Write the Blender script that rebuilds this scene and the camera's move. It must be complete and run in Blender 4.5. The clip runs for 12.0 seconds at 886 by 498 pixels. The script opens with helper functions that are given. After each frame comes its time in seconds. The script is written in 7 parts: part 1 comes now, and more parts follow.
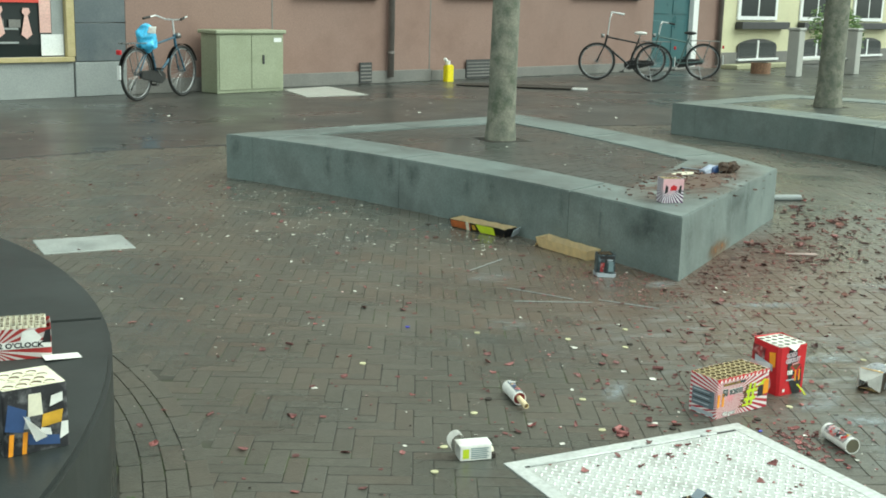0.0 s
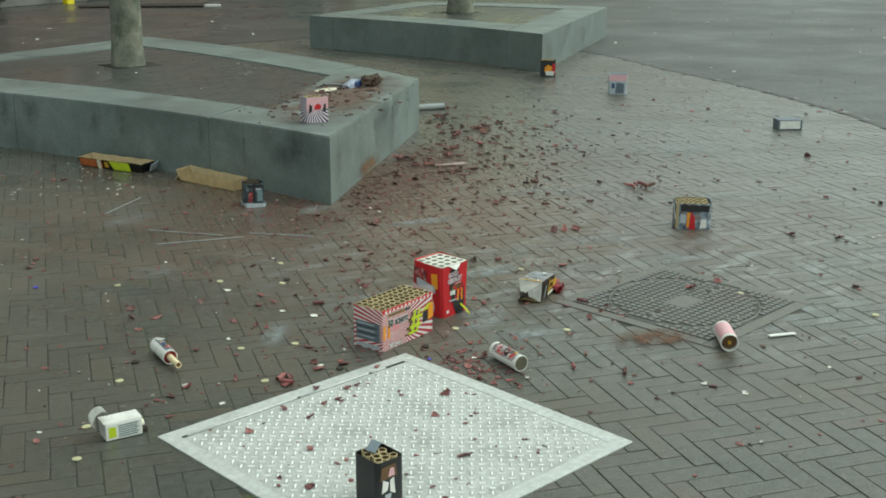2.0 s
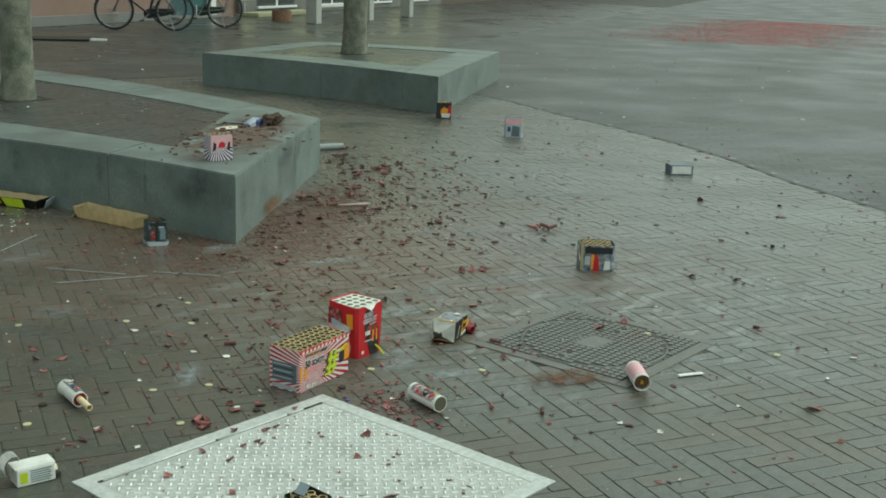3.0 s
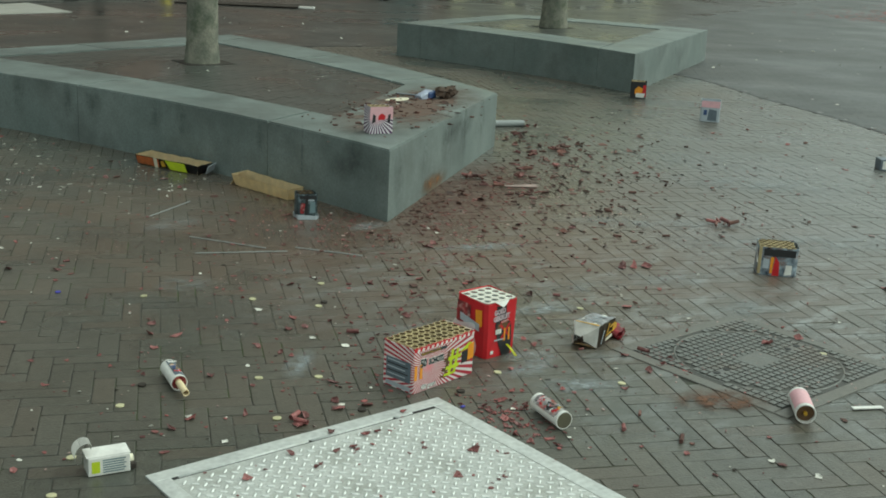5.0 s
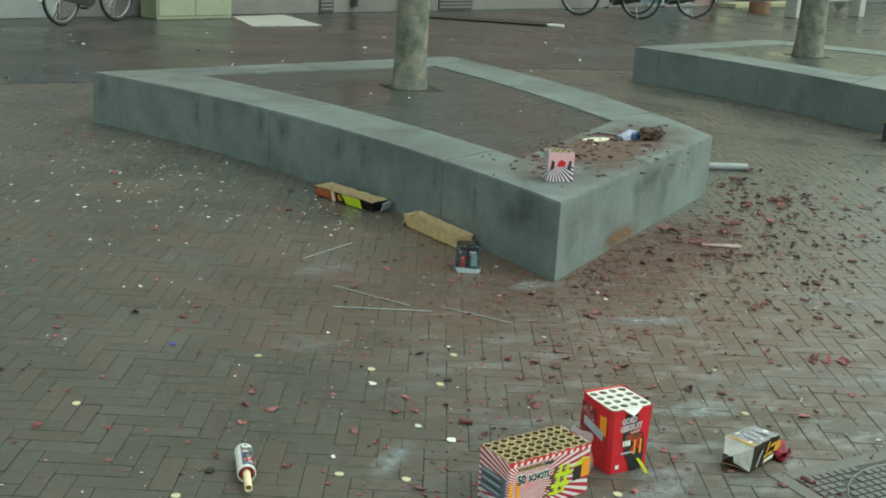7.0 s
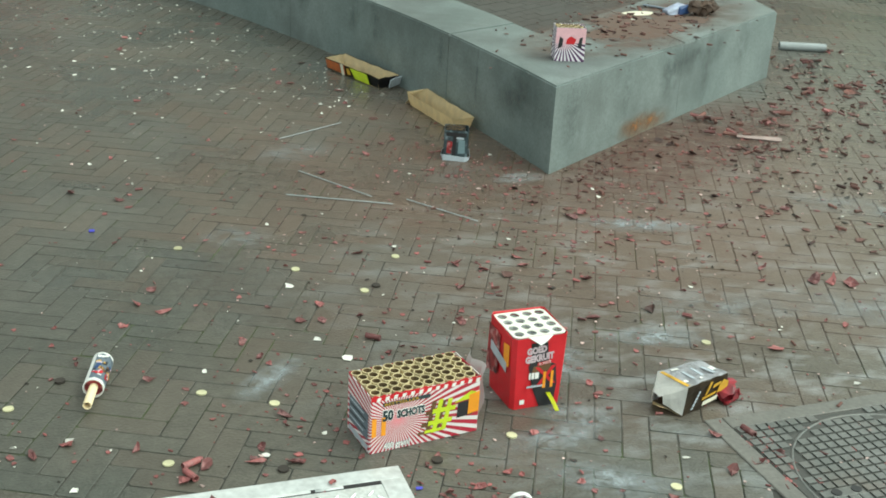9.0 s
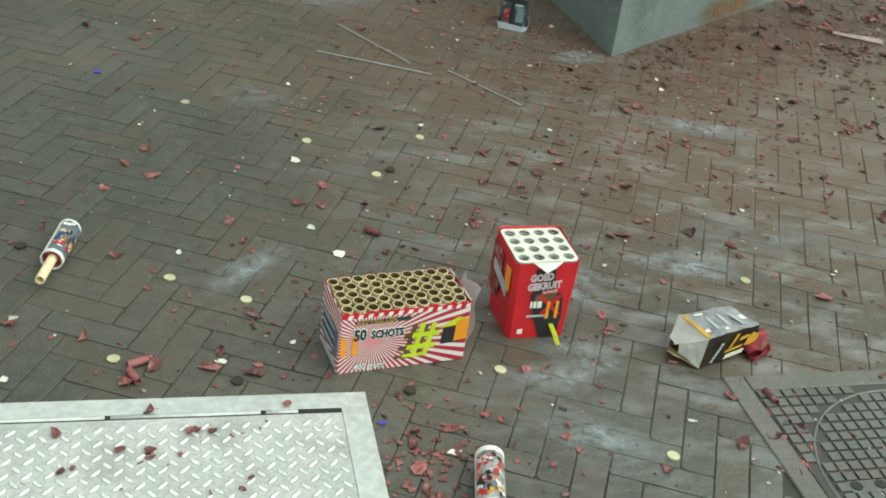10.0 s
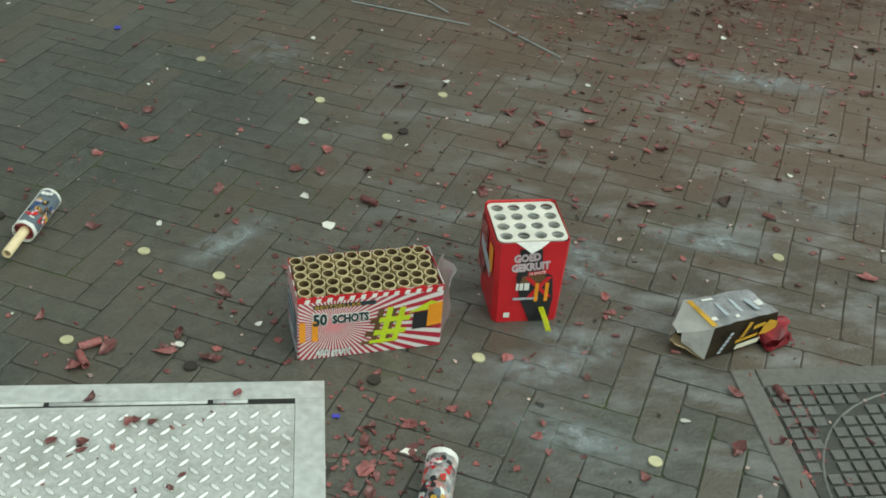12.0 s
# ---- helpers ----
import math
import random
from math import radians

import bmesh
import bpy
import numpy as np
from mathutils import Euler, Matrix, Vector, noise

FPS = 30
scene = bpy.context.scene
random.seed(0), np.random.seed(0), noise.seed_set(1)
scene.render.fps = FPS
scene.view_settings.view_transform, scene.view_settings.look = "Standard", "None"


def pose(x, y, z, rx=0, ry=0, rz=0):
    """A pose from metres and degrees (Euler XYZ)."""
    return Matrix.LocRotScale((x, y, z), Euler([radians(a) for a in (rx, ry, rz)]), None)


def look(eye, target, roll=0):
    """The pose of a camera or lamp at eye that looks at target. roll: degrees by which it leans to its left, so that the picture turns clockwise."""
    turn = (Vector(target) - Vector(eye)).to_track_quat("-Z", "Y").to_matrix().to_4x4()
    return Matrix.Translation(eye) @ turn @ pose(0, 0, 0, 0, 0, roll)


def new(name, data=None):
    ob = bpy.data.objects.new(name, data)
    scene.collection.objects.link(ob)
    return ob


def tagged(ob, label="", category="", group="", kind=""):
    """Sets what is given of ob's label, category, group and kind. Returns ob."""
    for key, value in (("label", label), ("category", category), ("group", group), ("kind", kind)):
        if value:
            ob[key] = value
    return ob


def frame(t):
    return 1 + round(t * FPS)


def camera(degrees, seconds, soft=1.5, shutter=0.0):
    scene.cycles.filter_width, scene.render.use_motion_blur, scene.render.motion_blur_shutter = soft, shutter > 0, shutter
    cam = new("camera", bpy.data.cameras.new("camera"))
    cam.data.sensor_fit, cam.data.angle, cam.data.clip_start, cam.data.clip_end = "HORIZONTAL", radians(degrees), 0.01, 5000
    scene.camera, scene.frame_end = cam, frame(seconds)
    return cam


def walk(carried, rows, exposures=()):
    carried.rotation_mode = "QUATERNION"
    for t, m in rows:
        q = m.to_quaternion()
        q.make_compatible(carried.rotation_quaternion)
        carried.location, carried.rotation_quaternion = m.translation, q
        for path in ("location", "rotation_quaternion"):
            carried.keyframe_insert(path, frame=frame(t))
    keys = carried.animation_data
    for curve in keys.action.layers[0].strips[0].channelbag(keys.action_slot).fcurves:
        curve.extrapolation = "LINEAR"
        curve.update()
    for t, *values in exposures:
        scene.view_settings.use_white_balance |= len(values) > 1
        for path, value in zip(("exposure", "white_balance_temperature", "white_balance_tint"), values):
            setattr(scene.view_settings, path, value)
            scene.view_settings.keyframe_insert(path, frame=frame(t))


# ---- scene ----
cam = camera(41.9, 12.0, soft=1.75)
PATH = [
    (0, (0.308, 0.102, 1.408), (1.072, 1.902, 0.989), 1.5),
    (0.5, (0.319, 0.139, 1.367), (1.216, 1.86, 0.885), 2.4),
    (1, (0.406, 0.234, 1.374), (1.365, 1.897, 0.813), 1.0),
    (1.5, (0.51, 0.308, 1.363), (1.53, 1.927, 0.78), 0.5),
    (2, (0.515, 0.391, 1.388), (1.763, 1.854, 0.838), 0.2),
    (2.5, (0.466, 0.445, 1.393), (1.831, 1.817, 0.886), 1.6),
    (3, (0.423, 0.467, 1.389), (1.83, 1.805, 0.91), 2.1),
    (3.5, (0.445, 0.479, 1.384), (1.805, 1.868, 0.912), 2.6),
    (3.7, (0.497, 0.478, 1.383), (1.812, 1.906, 0.9), 1.7),
    (5.3, (0.937, 0.684, 1.344), (2.033, 2.262, 0.787), 3.4),
    (5.5, (0.99, 0.726, 1.358), (2.052, 2.314, 0.765), 3.7),
    (6, (1.222, 0.738, 1.366), (2.085, 2.449, 0.794), 4.5),
    (6.5, (1.349, 0.795, 1.378), (2.166, 2.533, 0.819), 5.2),
    (6.7, (1.403, 0.838, 1.407), (2.175, 2.605, 0.876), 4.2),
    (8.3, (1.968, 0.967, 1.476), (2.677, 2.747, 0.904), 1.9),
    (8.5, (2.05, 1.012, 1.448), (2.772, 2.766, 0.816), 1.4),
    (9, (2.23, 1.116, 1.404), (2.737, 2.894, 0.641), 3.2),
    (9.5, (2.435, 1.22, 1.409), (2.805, 2.956, 0.487), 4.3),
    (10, (2.484, 1.433, 1.413), (2.845, 3.112, 0.388), 8.1),
    (10.5, (2.57, 1.545, 1.383), (2.804, 3.203, 0.29), 6.4),
    (11, (2.678, 1.598, 1.396), (2.757, 3.241, 0.258), 5.9),
    (11.5, (2.741, 1.612, 1.398), (2.821, 3.221, 0.211), 5.8),
    (12, (2.835, 1.608, 1.409), (2.951, 3.247, 0.27), 4.2),
]
EXPOSURES = [(0, 1.03, 6280, -13), (0.5, 0.9, 6280, -10), (1.0, 0.73, 6280, -10), (1.5, 0.54, 6330, -9), (2.5, 0.38, 6340, -13), (3.5, 0.2, 6330, -16), (5.5, 0.32, 6350, -11), (6.5, 0.5, 6280, -14), (8.5, 1.06, 6220, -11), (9.5, 0.86, 6380, -9), (10.5, 0.56, 6420, -10), (12, 0.31, 6350, -11)]
walk(cam, [(t, look(eye, target, roll)) for t, eye, target, roll in PATH], EXPOSURES)

# ---- light ----
world = bpy.data.worlds.new("overcast_sky")
scene.world = world
world.use_nodes = True
wn, wl = world.node_tree.nodes, world.node_tree.links
wn.clear()
sky = wn.new("ShaderNodeTexSky")
sky.sky_type = 'NISHITA'
sky.sun_disc = False
sky.sun_elevation, sky.sun_rotation = radians(50), radians(117)
sky.air_density, sky.dust_density = 1.0, 6.0
hsv = wn.new("ShaderNodeHueSaturation")
hsv.inputs["Saturation"].default_value = 0.22
wbg = wn.new("ShaderNodeBackground")
wbg.inputs["Strength"].default_value = 0.132
wout = wn.new("ShaderNodeOutputWorld")
flat = wn.new("ShaderNodeGamma")          # thick cloud evens the sky out
flat.inputs["Gamma"].default_value = 0.5
gain = wn.new("ShaderNodeVectorMath")
gain.operation = 'SCALE'
gain.inputs["Scale"].default_value = 2.8
wl.new(sky.outputs[0], hsv.inputs["Color"])
wl.new(hsv.outputs[0], flat.inputs["Color"])
wl.new(flat.outputs[0], gain.inputs[0])
wl.new(gain.outputs[0], wbg.inputs["Color"])
wl.new(wbg.outputs[0], wout.inputs["Surface"])
sun_data = bpy.data.lights.new("sun", 'SUN')
sun_data.energy, sun_data.angle, sun_data.color = 0.46, radians(70), (1.0, 0.98, 0.94)
sun = new("sun", sun_data)
sun.matrix_basis = look((20, -10, 26), (0, 0, 0))


# ---- materials ----
def socket(bsdf, name, value):
    bsdf.inputs[name].default_value = value


def mat(name, a, b, rough=0.6, metal=0.0, scale=6.0, fine=60.0, bump=0.0015, stain=None, stain_scale=1.5, stain_amount=0.45,
        rough_spread=0.15, random_amount=0.0, spec=0.5, mid=0.0, mid_scale=22.0, grain=0.18):
    """Two tones mixed by coarse noise, fine grain in value and relief, optional stains and random shift per object."""
    m = bpy.data.materials.new(name)
    m.use_nodes = True
    n, l = m.node_tree.nodes, m.node_tree.links
    bsdf = n["Principled BSDF"]
    tc = n.new("ShaderNodeTexCoord")
    n1 = n.new("ShaderNodeTexNoise")
    n1.inputs["Scale"].default_value, n1.inputs["Detail"].default_value = scale, 5
    n2 = n.new("ShaderNodeTexNoise")
    n2.inputs["Scale"].default_value, n2.inputs["Detail"].default_value = fine, 3
    geo = n.new("ShaderNodeNewGeometry")
    for t in (n1, n2):
        l.new(geo.outputs["Position"], t.inputs["Vector"])
    r1 = n.new("ShaderNodeMapRange")
    r1.inputs[1].default_value, r1.inputs[2].default_value = 0.3, 0.7
    l.new(n1.outputs["Fac"], r1.inputs[0])
    mix = n.new("ShaderNodeMix")
    mix.data_type = 'RGBA'
    mix.inputs["A"].default_value, mix.inputs["B"].default_value = (*a, 1), (*b, 1)
    l.new(r1.outputs[0], mix.inputs["Factor"])
    hs = n.new("ShaderNodeHueSaturation")
    v = n.new("ShaderNodeMapRange")
    v.inputs[1].default_value, v.inputs[2].default_value, v.inputs[3].default_value, v.inputs[4].default_value = 0.25, 0.75, 1 - grain, 1 + grain
    l.new(n2.outputs["Fac"], v.inputs[0])
    val = v.outputs[0]
    if random_amount:
        oi = n.new("ShaderNodeObjectInfo")
        ri = n.new("ShaderNodeMath")
        ri.operation = 'ADD'
        l.new(oi.outputs["Random"], ri.inputs[0])
        l.new(geo.outputs["Random Per Island"], ri.inputs[1])
        fr = n.new("ShaderNodeMath")
        fr.operation = 'FRACT'
        l.new(ri.outputs[0], fr.inputs[0])
        rr = n.new("ShaderNodeMapRange")
        rr.inputs[3].default_value, rr.inputs[4].default_value = 1 - random_amount, 1 + random_amount
        l.new(fr.outputs[0], rr.inputs[0])
        mul = n.new("ShaderNodeMath")
        mul.operation = 'MULTIPLY'
        l.new(val, mul.inputs[0])
        l.new(rr.outputs[0], mul.inputs[1])
        val = mul.outputs[0]
    if mid:
        n4 = n.new("ShaderNodeTexNoise")
        n4.inputs["Scale"].default_value, n4.inputs["Detail"].default_value, n4.inputs["Roughness"].default_value = mid_scale, 4, 0.6
        l.new(geo.outputs["Position"], n4.inputs["Vector"])
        r4 = n.new("ShaderNodeMapRange")
        r4.inputs[1].default_value, r4.inputs[2].default_value, r4.inputs[3].default_value, r4.inputs[4].default_value = 0.28, 0.72, 1 - mid, 1 + mid
        l.new(n4.outputs["Fac"], r4.inputs[0])
        m4 = n.new("ShaderNodeMath")
        m4.operation = 'MULTIPLY'
        l.new(val, m4.inputs[0])
        l.new(r4.outputs[0], m4.inputs[1])
        val = m4.outputs[0]
    l.new(val, hs.inputs["Value"])
    l.new(mix.outputs["Result"], hs.inputs["Color"])
    colour = hs.outputs[0]
    if stain:
        n3 = n.new("ShaderNodeTexNoise")
        n3.inputs["Scale"].default_value, n3.inputs["Detail"].default_value, n3.inputs["Roughness"].default_value = stain_scale, 6, 0.62
        l.new(geo.outputs["Position"], n3.inputs["Vector"])
        r3 = n.new("ShaderNodeMapRange")
        r3.inputs[1].default_value, r3.inputs[2].default_value, r3.inputs[4].default_value = 0.5, 0.68, stain_amount
        l.new(n3.outputs["Fac"], r3.inputs[0])
        m2 = n.new("ShaderNodeMix")
        m2.data_type = 'RGBA'
        m2.inputs["B"].default_value = (*stain, 1)
        l.new(r3.outputs[0], m2.inputs["Factor"])
        l.new(colour, m2.inputs["A"])
        colour = m2.outputs["Result"]
    l.new(colour, bsdf.inputs["Base Color"])
    rv = n.new("ShaderNodeMapRange")
    rv.inputs[1].default_value, rv.inputs[2].default_value = 0.3, 0.7
    rv.inputs[3].default_value, rv.inputs[4].default_value = max(0.05, rough - rough_spread), min(1, rough + rough_spread)
    l.new(n1.outputs["Fac"], rv.inputs[0])
    l.new(rv.outputs[0], bsdf.inputs["Roughness"])
    socket(bsdf, "Metallic", metal)
    socket(bsdf, "Specular IOR Level", spec)
    if bump:
        bp = n.new("ShaderNodeBump")
        bp.inputs["Strength"].default_value, bp.inputs["Distance"].default_value = 0.6, bump
        l.new(n2.outputs["Fac"], bp.inputs["Height"])
        l.new(bp.outputs[0], bsdf.inputs["Normal"])
    return m


def flat_brick(name, a, b, joint, length, width, turn, rough=0.35, bump=0.004):
    """Running-bond paving for ground that stays far off."""
    m = mat(name, a, b, rough=rough, scale=0.7, fine=25, bump=0.0, rough_spread=0.14, stain=(0.13, 0.125, 0.12), stain_scale=0.9, stain_amount=0.35)
    n, l = m.node_tree.nodes, m.node_tree.links
    bsdf = n["Principled BSDF"]
    old = bsdf.inputs["Base Color"].links[0].from_socket
    geo = n.new("ShaderNodeNewGeometry")
    mp = n.new("ShaderNodeMapping")
    mp.inputs["Rotation"].default_value = (0, 0, radians(turn))
    br = n.new("ShaderNodeTexBrick")
    br.inputs["Scale"].default_value = 1.0
    br.inputs["Brick Width"].default_value, br.inputs["Row Height"].default_value = length, width
    br.inputs["Mortar Size"].default_value, br.inputs["Mortar Smooth"].default_value = 0.005, 0.3
    br.inputs["Color1"].default_value, br.inputs["Color2"].default_value = (0.72, 0.73, 0.74, 1), (1.2, 1.16, 1.12, 1)
    br.inputs["Mortar"].default_value = (*joint, 1)
    l.new(geo.outputs["Position"], mp.inputs["Vector"])
    l.new(mp.outputs[0], br.inputs["Vector"])
    mx = n.new("ShaderNodeMix")
    mx.data_type, mx.blend_type = 'RGBA', 'MULTIPLY'
    mx.inputs["Factor"].default_value = 1.0
    l.new(old, mx.inputs["A"])
    l.new(br.outputs["Color"], mx.inputs["B"])
    l.new(mx.outputs["Result"], bsdf.inputs["Base Color"])
    bp = n.new("ShaderNodeBump")
    bp.inputs["Strength"].default_value, bp.inputs["Distance"].default_value = 0.7, bump
    bp.invert = True
    l.new(br.outputs["Fac"], bp.inputs["Height"])
    l.new(bp.outputs[0], bsdf.inputs["Normal"])
    return m


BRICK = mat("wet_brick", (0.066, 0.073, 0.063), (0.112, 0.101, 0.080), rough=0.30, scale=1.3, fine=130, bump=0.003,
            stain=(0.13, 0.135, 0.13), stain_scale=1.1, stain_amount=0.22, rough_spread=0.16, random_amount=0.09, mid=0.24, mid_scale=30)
SLAB_GREY = mat("grey_slab_concrete", (0.26, 0.28, 0.27), (0.34, 0.35, 0.33), rough=0.6, scale=4, fine=80, bump=0.001, stain=(0.15, 0.16, 0.15), stain_scale=3)
SAND = mat("joint_sand", (0.028, 0.029, 0.024), (0.078, 0.071, 0.056), rough=0.7, scale=5, fine=150, bump=0.002, stain=(0.007, 0.007, 0.006), stain_scale=6.5, stain_amount=0.95)
FAR_PAVING = flat_brick("wet_street_paving", (0.043, 0.047, 0.044), (0.064, 0.066, 0.061), (0.6, 0.6, 0.57), 0.22, 0.105, 24, rough=0.33)
SQUARE_PAVING = flat_brick("wet_square_paving", (0.050, 0.056, 0.055), (0.072, 0.075, 0.072), (0.22, 0.22, 0.2), 0.22, 0.11, 40, rough=0.5)
BRICK_FAR = flat_brick("wet_brick_paving", (0.066, 0.075, 0.069), (0.10, 0.094, 0.078), (0.4, 0.4, 0.36), 0.194, 0.0645, 21.8, rough=0.36)
BLUESTONE = mat("bluestone", (0.142, 0.176, 0.168), (0.186, 0.216, 0.205), rough=0.5, scale=2.2, fine=90, bump=0.001, mid=0.12, mid_scale=9, stain=(0.075, 0.085, 0.08), stain_scale=1.7, stain_amount=0.6)
DARKSTONE = mat("dark_bench_stone", (0.022, 0.026, 0.025), (0.036, 0.040, 0.038), spec=0.35, rough=0.42, scale=2.5, fine=160, bump=0.0008, stain=(0.055, 0.062, 0.06), stain_scale=2.0, stain_amount=0.3)
SLATE_PAVER = mat("planter_paver", (0.046, 0.052, 0.047), (0.066, 0.071, 0.064), rough=0.3, scale=1.5, fine=80, bump=0.001, random_amount=0.06)
BARK = mat("tree_bark", (0.10, 0.11, 0.085), (0.26, 0.25, 0.20), rough=0.85, scale=9, fine=60, bump=0.008, stain=(0.06, 0.08, 0.045), stain_scale=11, stain_amount=0.7)
SOIL = mat("wet_soil", (0.02, 0.018, 0.014), (0.04, 0.034, 0.026), rough=0.8, scale=20, fine=120, bump=0.01)
PINK = mat("pink_render", (0.235, 0.152, 0.126), (0.275, 0.180, 0.150), rough=0.8, scale=0.7, fine=70, bump=0.0015, stain=(0.19, 0.115, 0.092), stain_scale=0.8, stain_amount=0.5)
PLINTH = mat("grey_plinth", (0.16, 0.155, 0.145), (0.21, 0.20, 0.185), rough=0.75, scale=2, fine=60, stain=(0.09, 0.09, 0.085), stain_scale=1.5)
SHOPSTONE = mat("shop_plinth_stone", (0.27, 0.29, 0.285), (0.33, 0.345, 0.335), rough=0.6, scale=1.6, fine=70, stain=(0.22, 0.235, 0.23), stain_scale=1.4)
SHOPSLATE = mat("slate_cladding", (0.088, 0.106, 0.118), (0.125, 0.142, 0.15), rough=0.5, scale=1.8, fine=60, stain=(0.21, 0.22, 0.22), stain_scale=1.2)
OCHRE = mat("ochre_wood", (0.42, 0.35, 0.17), (0.48, 0.40, 0.22), rough=0.5, scale=8, fine=80, bump=0.0006)
CREAMWALL = mat("pale_yellow_render", (0.55, 0.53, 0.35), (0.62, 0.59, 0.40), rough=0.85, scale=1, fine=50, stain=(0.5, 0.46, 0.3), stain_scale=1.2, stain_amount=0.4)
WHITEPAINT = mat("white_paint", (0.72, 0.73, 0.72), (0.8, 0.8, 0.79), rough=0.5, scale=5, fine=70, bump=0.0004)
TEAL = mat("teal_paint", (0.025, 0.085, 0.095), (0.035, 0.11, 0.12), rough=0.4, scale=3, fine=50, bump=0.0005)
DARKGREY = mat("dark_grey_paint", (0.035, 0.035, 0.037), (0.055, 0.055, 0.055), rough=0.55, scale=6, fine=60, bump=0.0005)
GREENBOX = mat("sage_green_cabinet", (0.275, 0.300, 0.205), (0.315, 0.340, 0.235), rough=0.55, scale=2, fine=60, bump=0.0006, stain=(0.20, 0.23, 0.14), stain_scale=2.5, stain_amount=0.4)
ZINC = mat("zinc_pipe", (0.17, 0.15, 0.14), (0.24, 0.21, 0.19), rough=0.5, scale=4, fine=40)
CONCRETE = mat("pale_concrete", (0.36, 0.36, 0.33), (0.44, 0.44, 0.40), rough=0.6, scale=3, fine=90, stain=(0.26, 0.26, 0.24), stain_scale=3)
GALV = mat("galvanised_steel", (0.50, 0.515, 0.50), (0.60, 0.61, 0.59), rough=0.5, metal=0.2, scale=9, fine=60, bump=0.0003, stain=(0.46, 0.47, 0.43), stain_scale=9, stain_amount=0.5)
WORN = mat("worn_bright_steel", (0.72, 0.74, 0.72), (0.82, 0.82, 0.80), rough=0.5, metal=0.1, scale=15, fine=120, bump=0.0003)
PLATE = mat("worn_checker_plate", (0.43, 0.44, 0.42), (0.53, 0.535, 0.51), rough=0.62, metal=0.12, scale=7, fine=120, bump=0.0004, stain=(0.26, 0.26, 0.22), stain_scale=9, stain_amount=0.6)
STRIP = mat("worn_border_concrete", (0.115, 0.112, 0.098), (0.155, 0.147, 0.13), rough=0.5, scale=4, fine=90)
IRON = mat("worn_cast_iron", (0.13, 0.135, 0.125), (0.18, 0.18, 0.168), rough=0.45, metal=0.35, scale=8, fine=130, bump=0.001, stain=(0.16, 0.09, 0.05), stain_scale=5, stain_amount=0.3)
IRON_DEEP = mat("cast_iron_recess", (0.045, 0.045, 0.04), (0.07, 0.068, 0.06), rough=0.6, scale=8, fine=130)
BLACK = mat("black_rubber", (0.012, 0.012, 0.012), (0.025, 0.025, 0.024), rough=0.55, scale=20, fine=120, bump=0.0003)
BAR = mat("chrome_bar", (0.62, 0.63, 0.63), (0.72, 0.72, 0.72), rough=0.4, metal=0.3, scale=20, fine=120, bump=0)
STEEL = mat("bicycle_steel", (0.24, 0.25, 0.25), (0.34, 0.34, 0.34), rough=0.35, metal=0.9, scale=20, fine=120, bump=0)
GLASSDARK = bpy.data.materials.new("window_glass")
GLASSDARK.use_nodes = True
g_ = GLASSDARK.node_tree.nodes["Principled BSDF"]
socket(g_, "Base Color", (0.02, 0.025, 0.025, 1))
socket(g_, "Roughness", 0.05)


def dust_or_tone(m, cx, cy, r0, r1, c, amount):
    """A patch of red-brown dust, or of a paler or darker tone, round a place, with a ragged edge."""
    n, l = m.node_tree.nodes, m.node_tree.links
    bsdf = n["Principled BSDF"]
    old = bsdf.inputs["Base Color"].links[0].from_socket
    geo = n.new("ShaderNodeNewGeometry")
    sb = n.new("ShaderNodeVectorMath")
    sb.operation = 'SUBTRACT'
    sb.inputs[1].default_value = (cx, cy, 0)
    l.new(geo.outputs["Position"], sb.inputs[0])
    ln = n.new("ShaderNodeVectorMath")
    ln.operation = 'LENGTH'
    l.new(sb.outputs[0], ln.inputs[0])
    ns = n.new("ShaderNodeTexNoise")
    ns.inputs["Scale"].default_value, ns.inputs["Detail"].default_value = 2.2, 6
    l.new(geo.outputs["Position"], ns.inputs["Vector"])
    ad = n.new("ShaderNodeMath")
    ad.operation = 'MULTIPLY_ADD'
    ad.inputs[1].default_value = 2.2
    l.new(ns.outputs["Fac"], ad.inputs[0])
    l.new(ln.outputs["Value"], ad.inputs[2])
    mr = n.new("ShaderNodeMapRange")
    mr.inputs[1].default_value, mr.inputs[2].default_value, mr.inputs[3].default_value, mr.inputs[4].default_value = r0 + 1.1, r1 + 1.1, amount, 0
    l.new(ad.outputs[0], mr.inputs[0])
    mx = n.new("ShaderNodeMix")
    mx.data_type = 'RGBA'
    mx.inputs["B"].default_value = (*c, 1)
    l.new(mr.outputs[0], mx.inputs["Factor"])
    l.new(old, mx.inputs["A"])
    l.new(mx.outputs["Result"], bsdf.inputs["Base Color"])


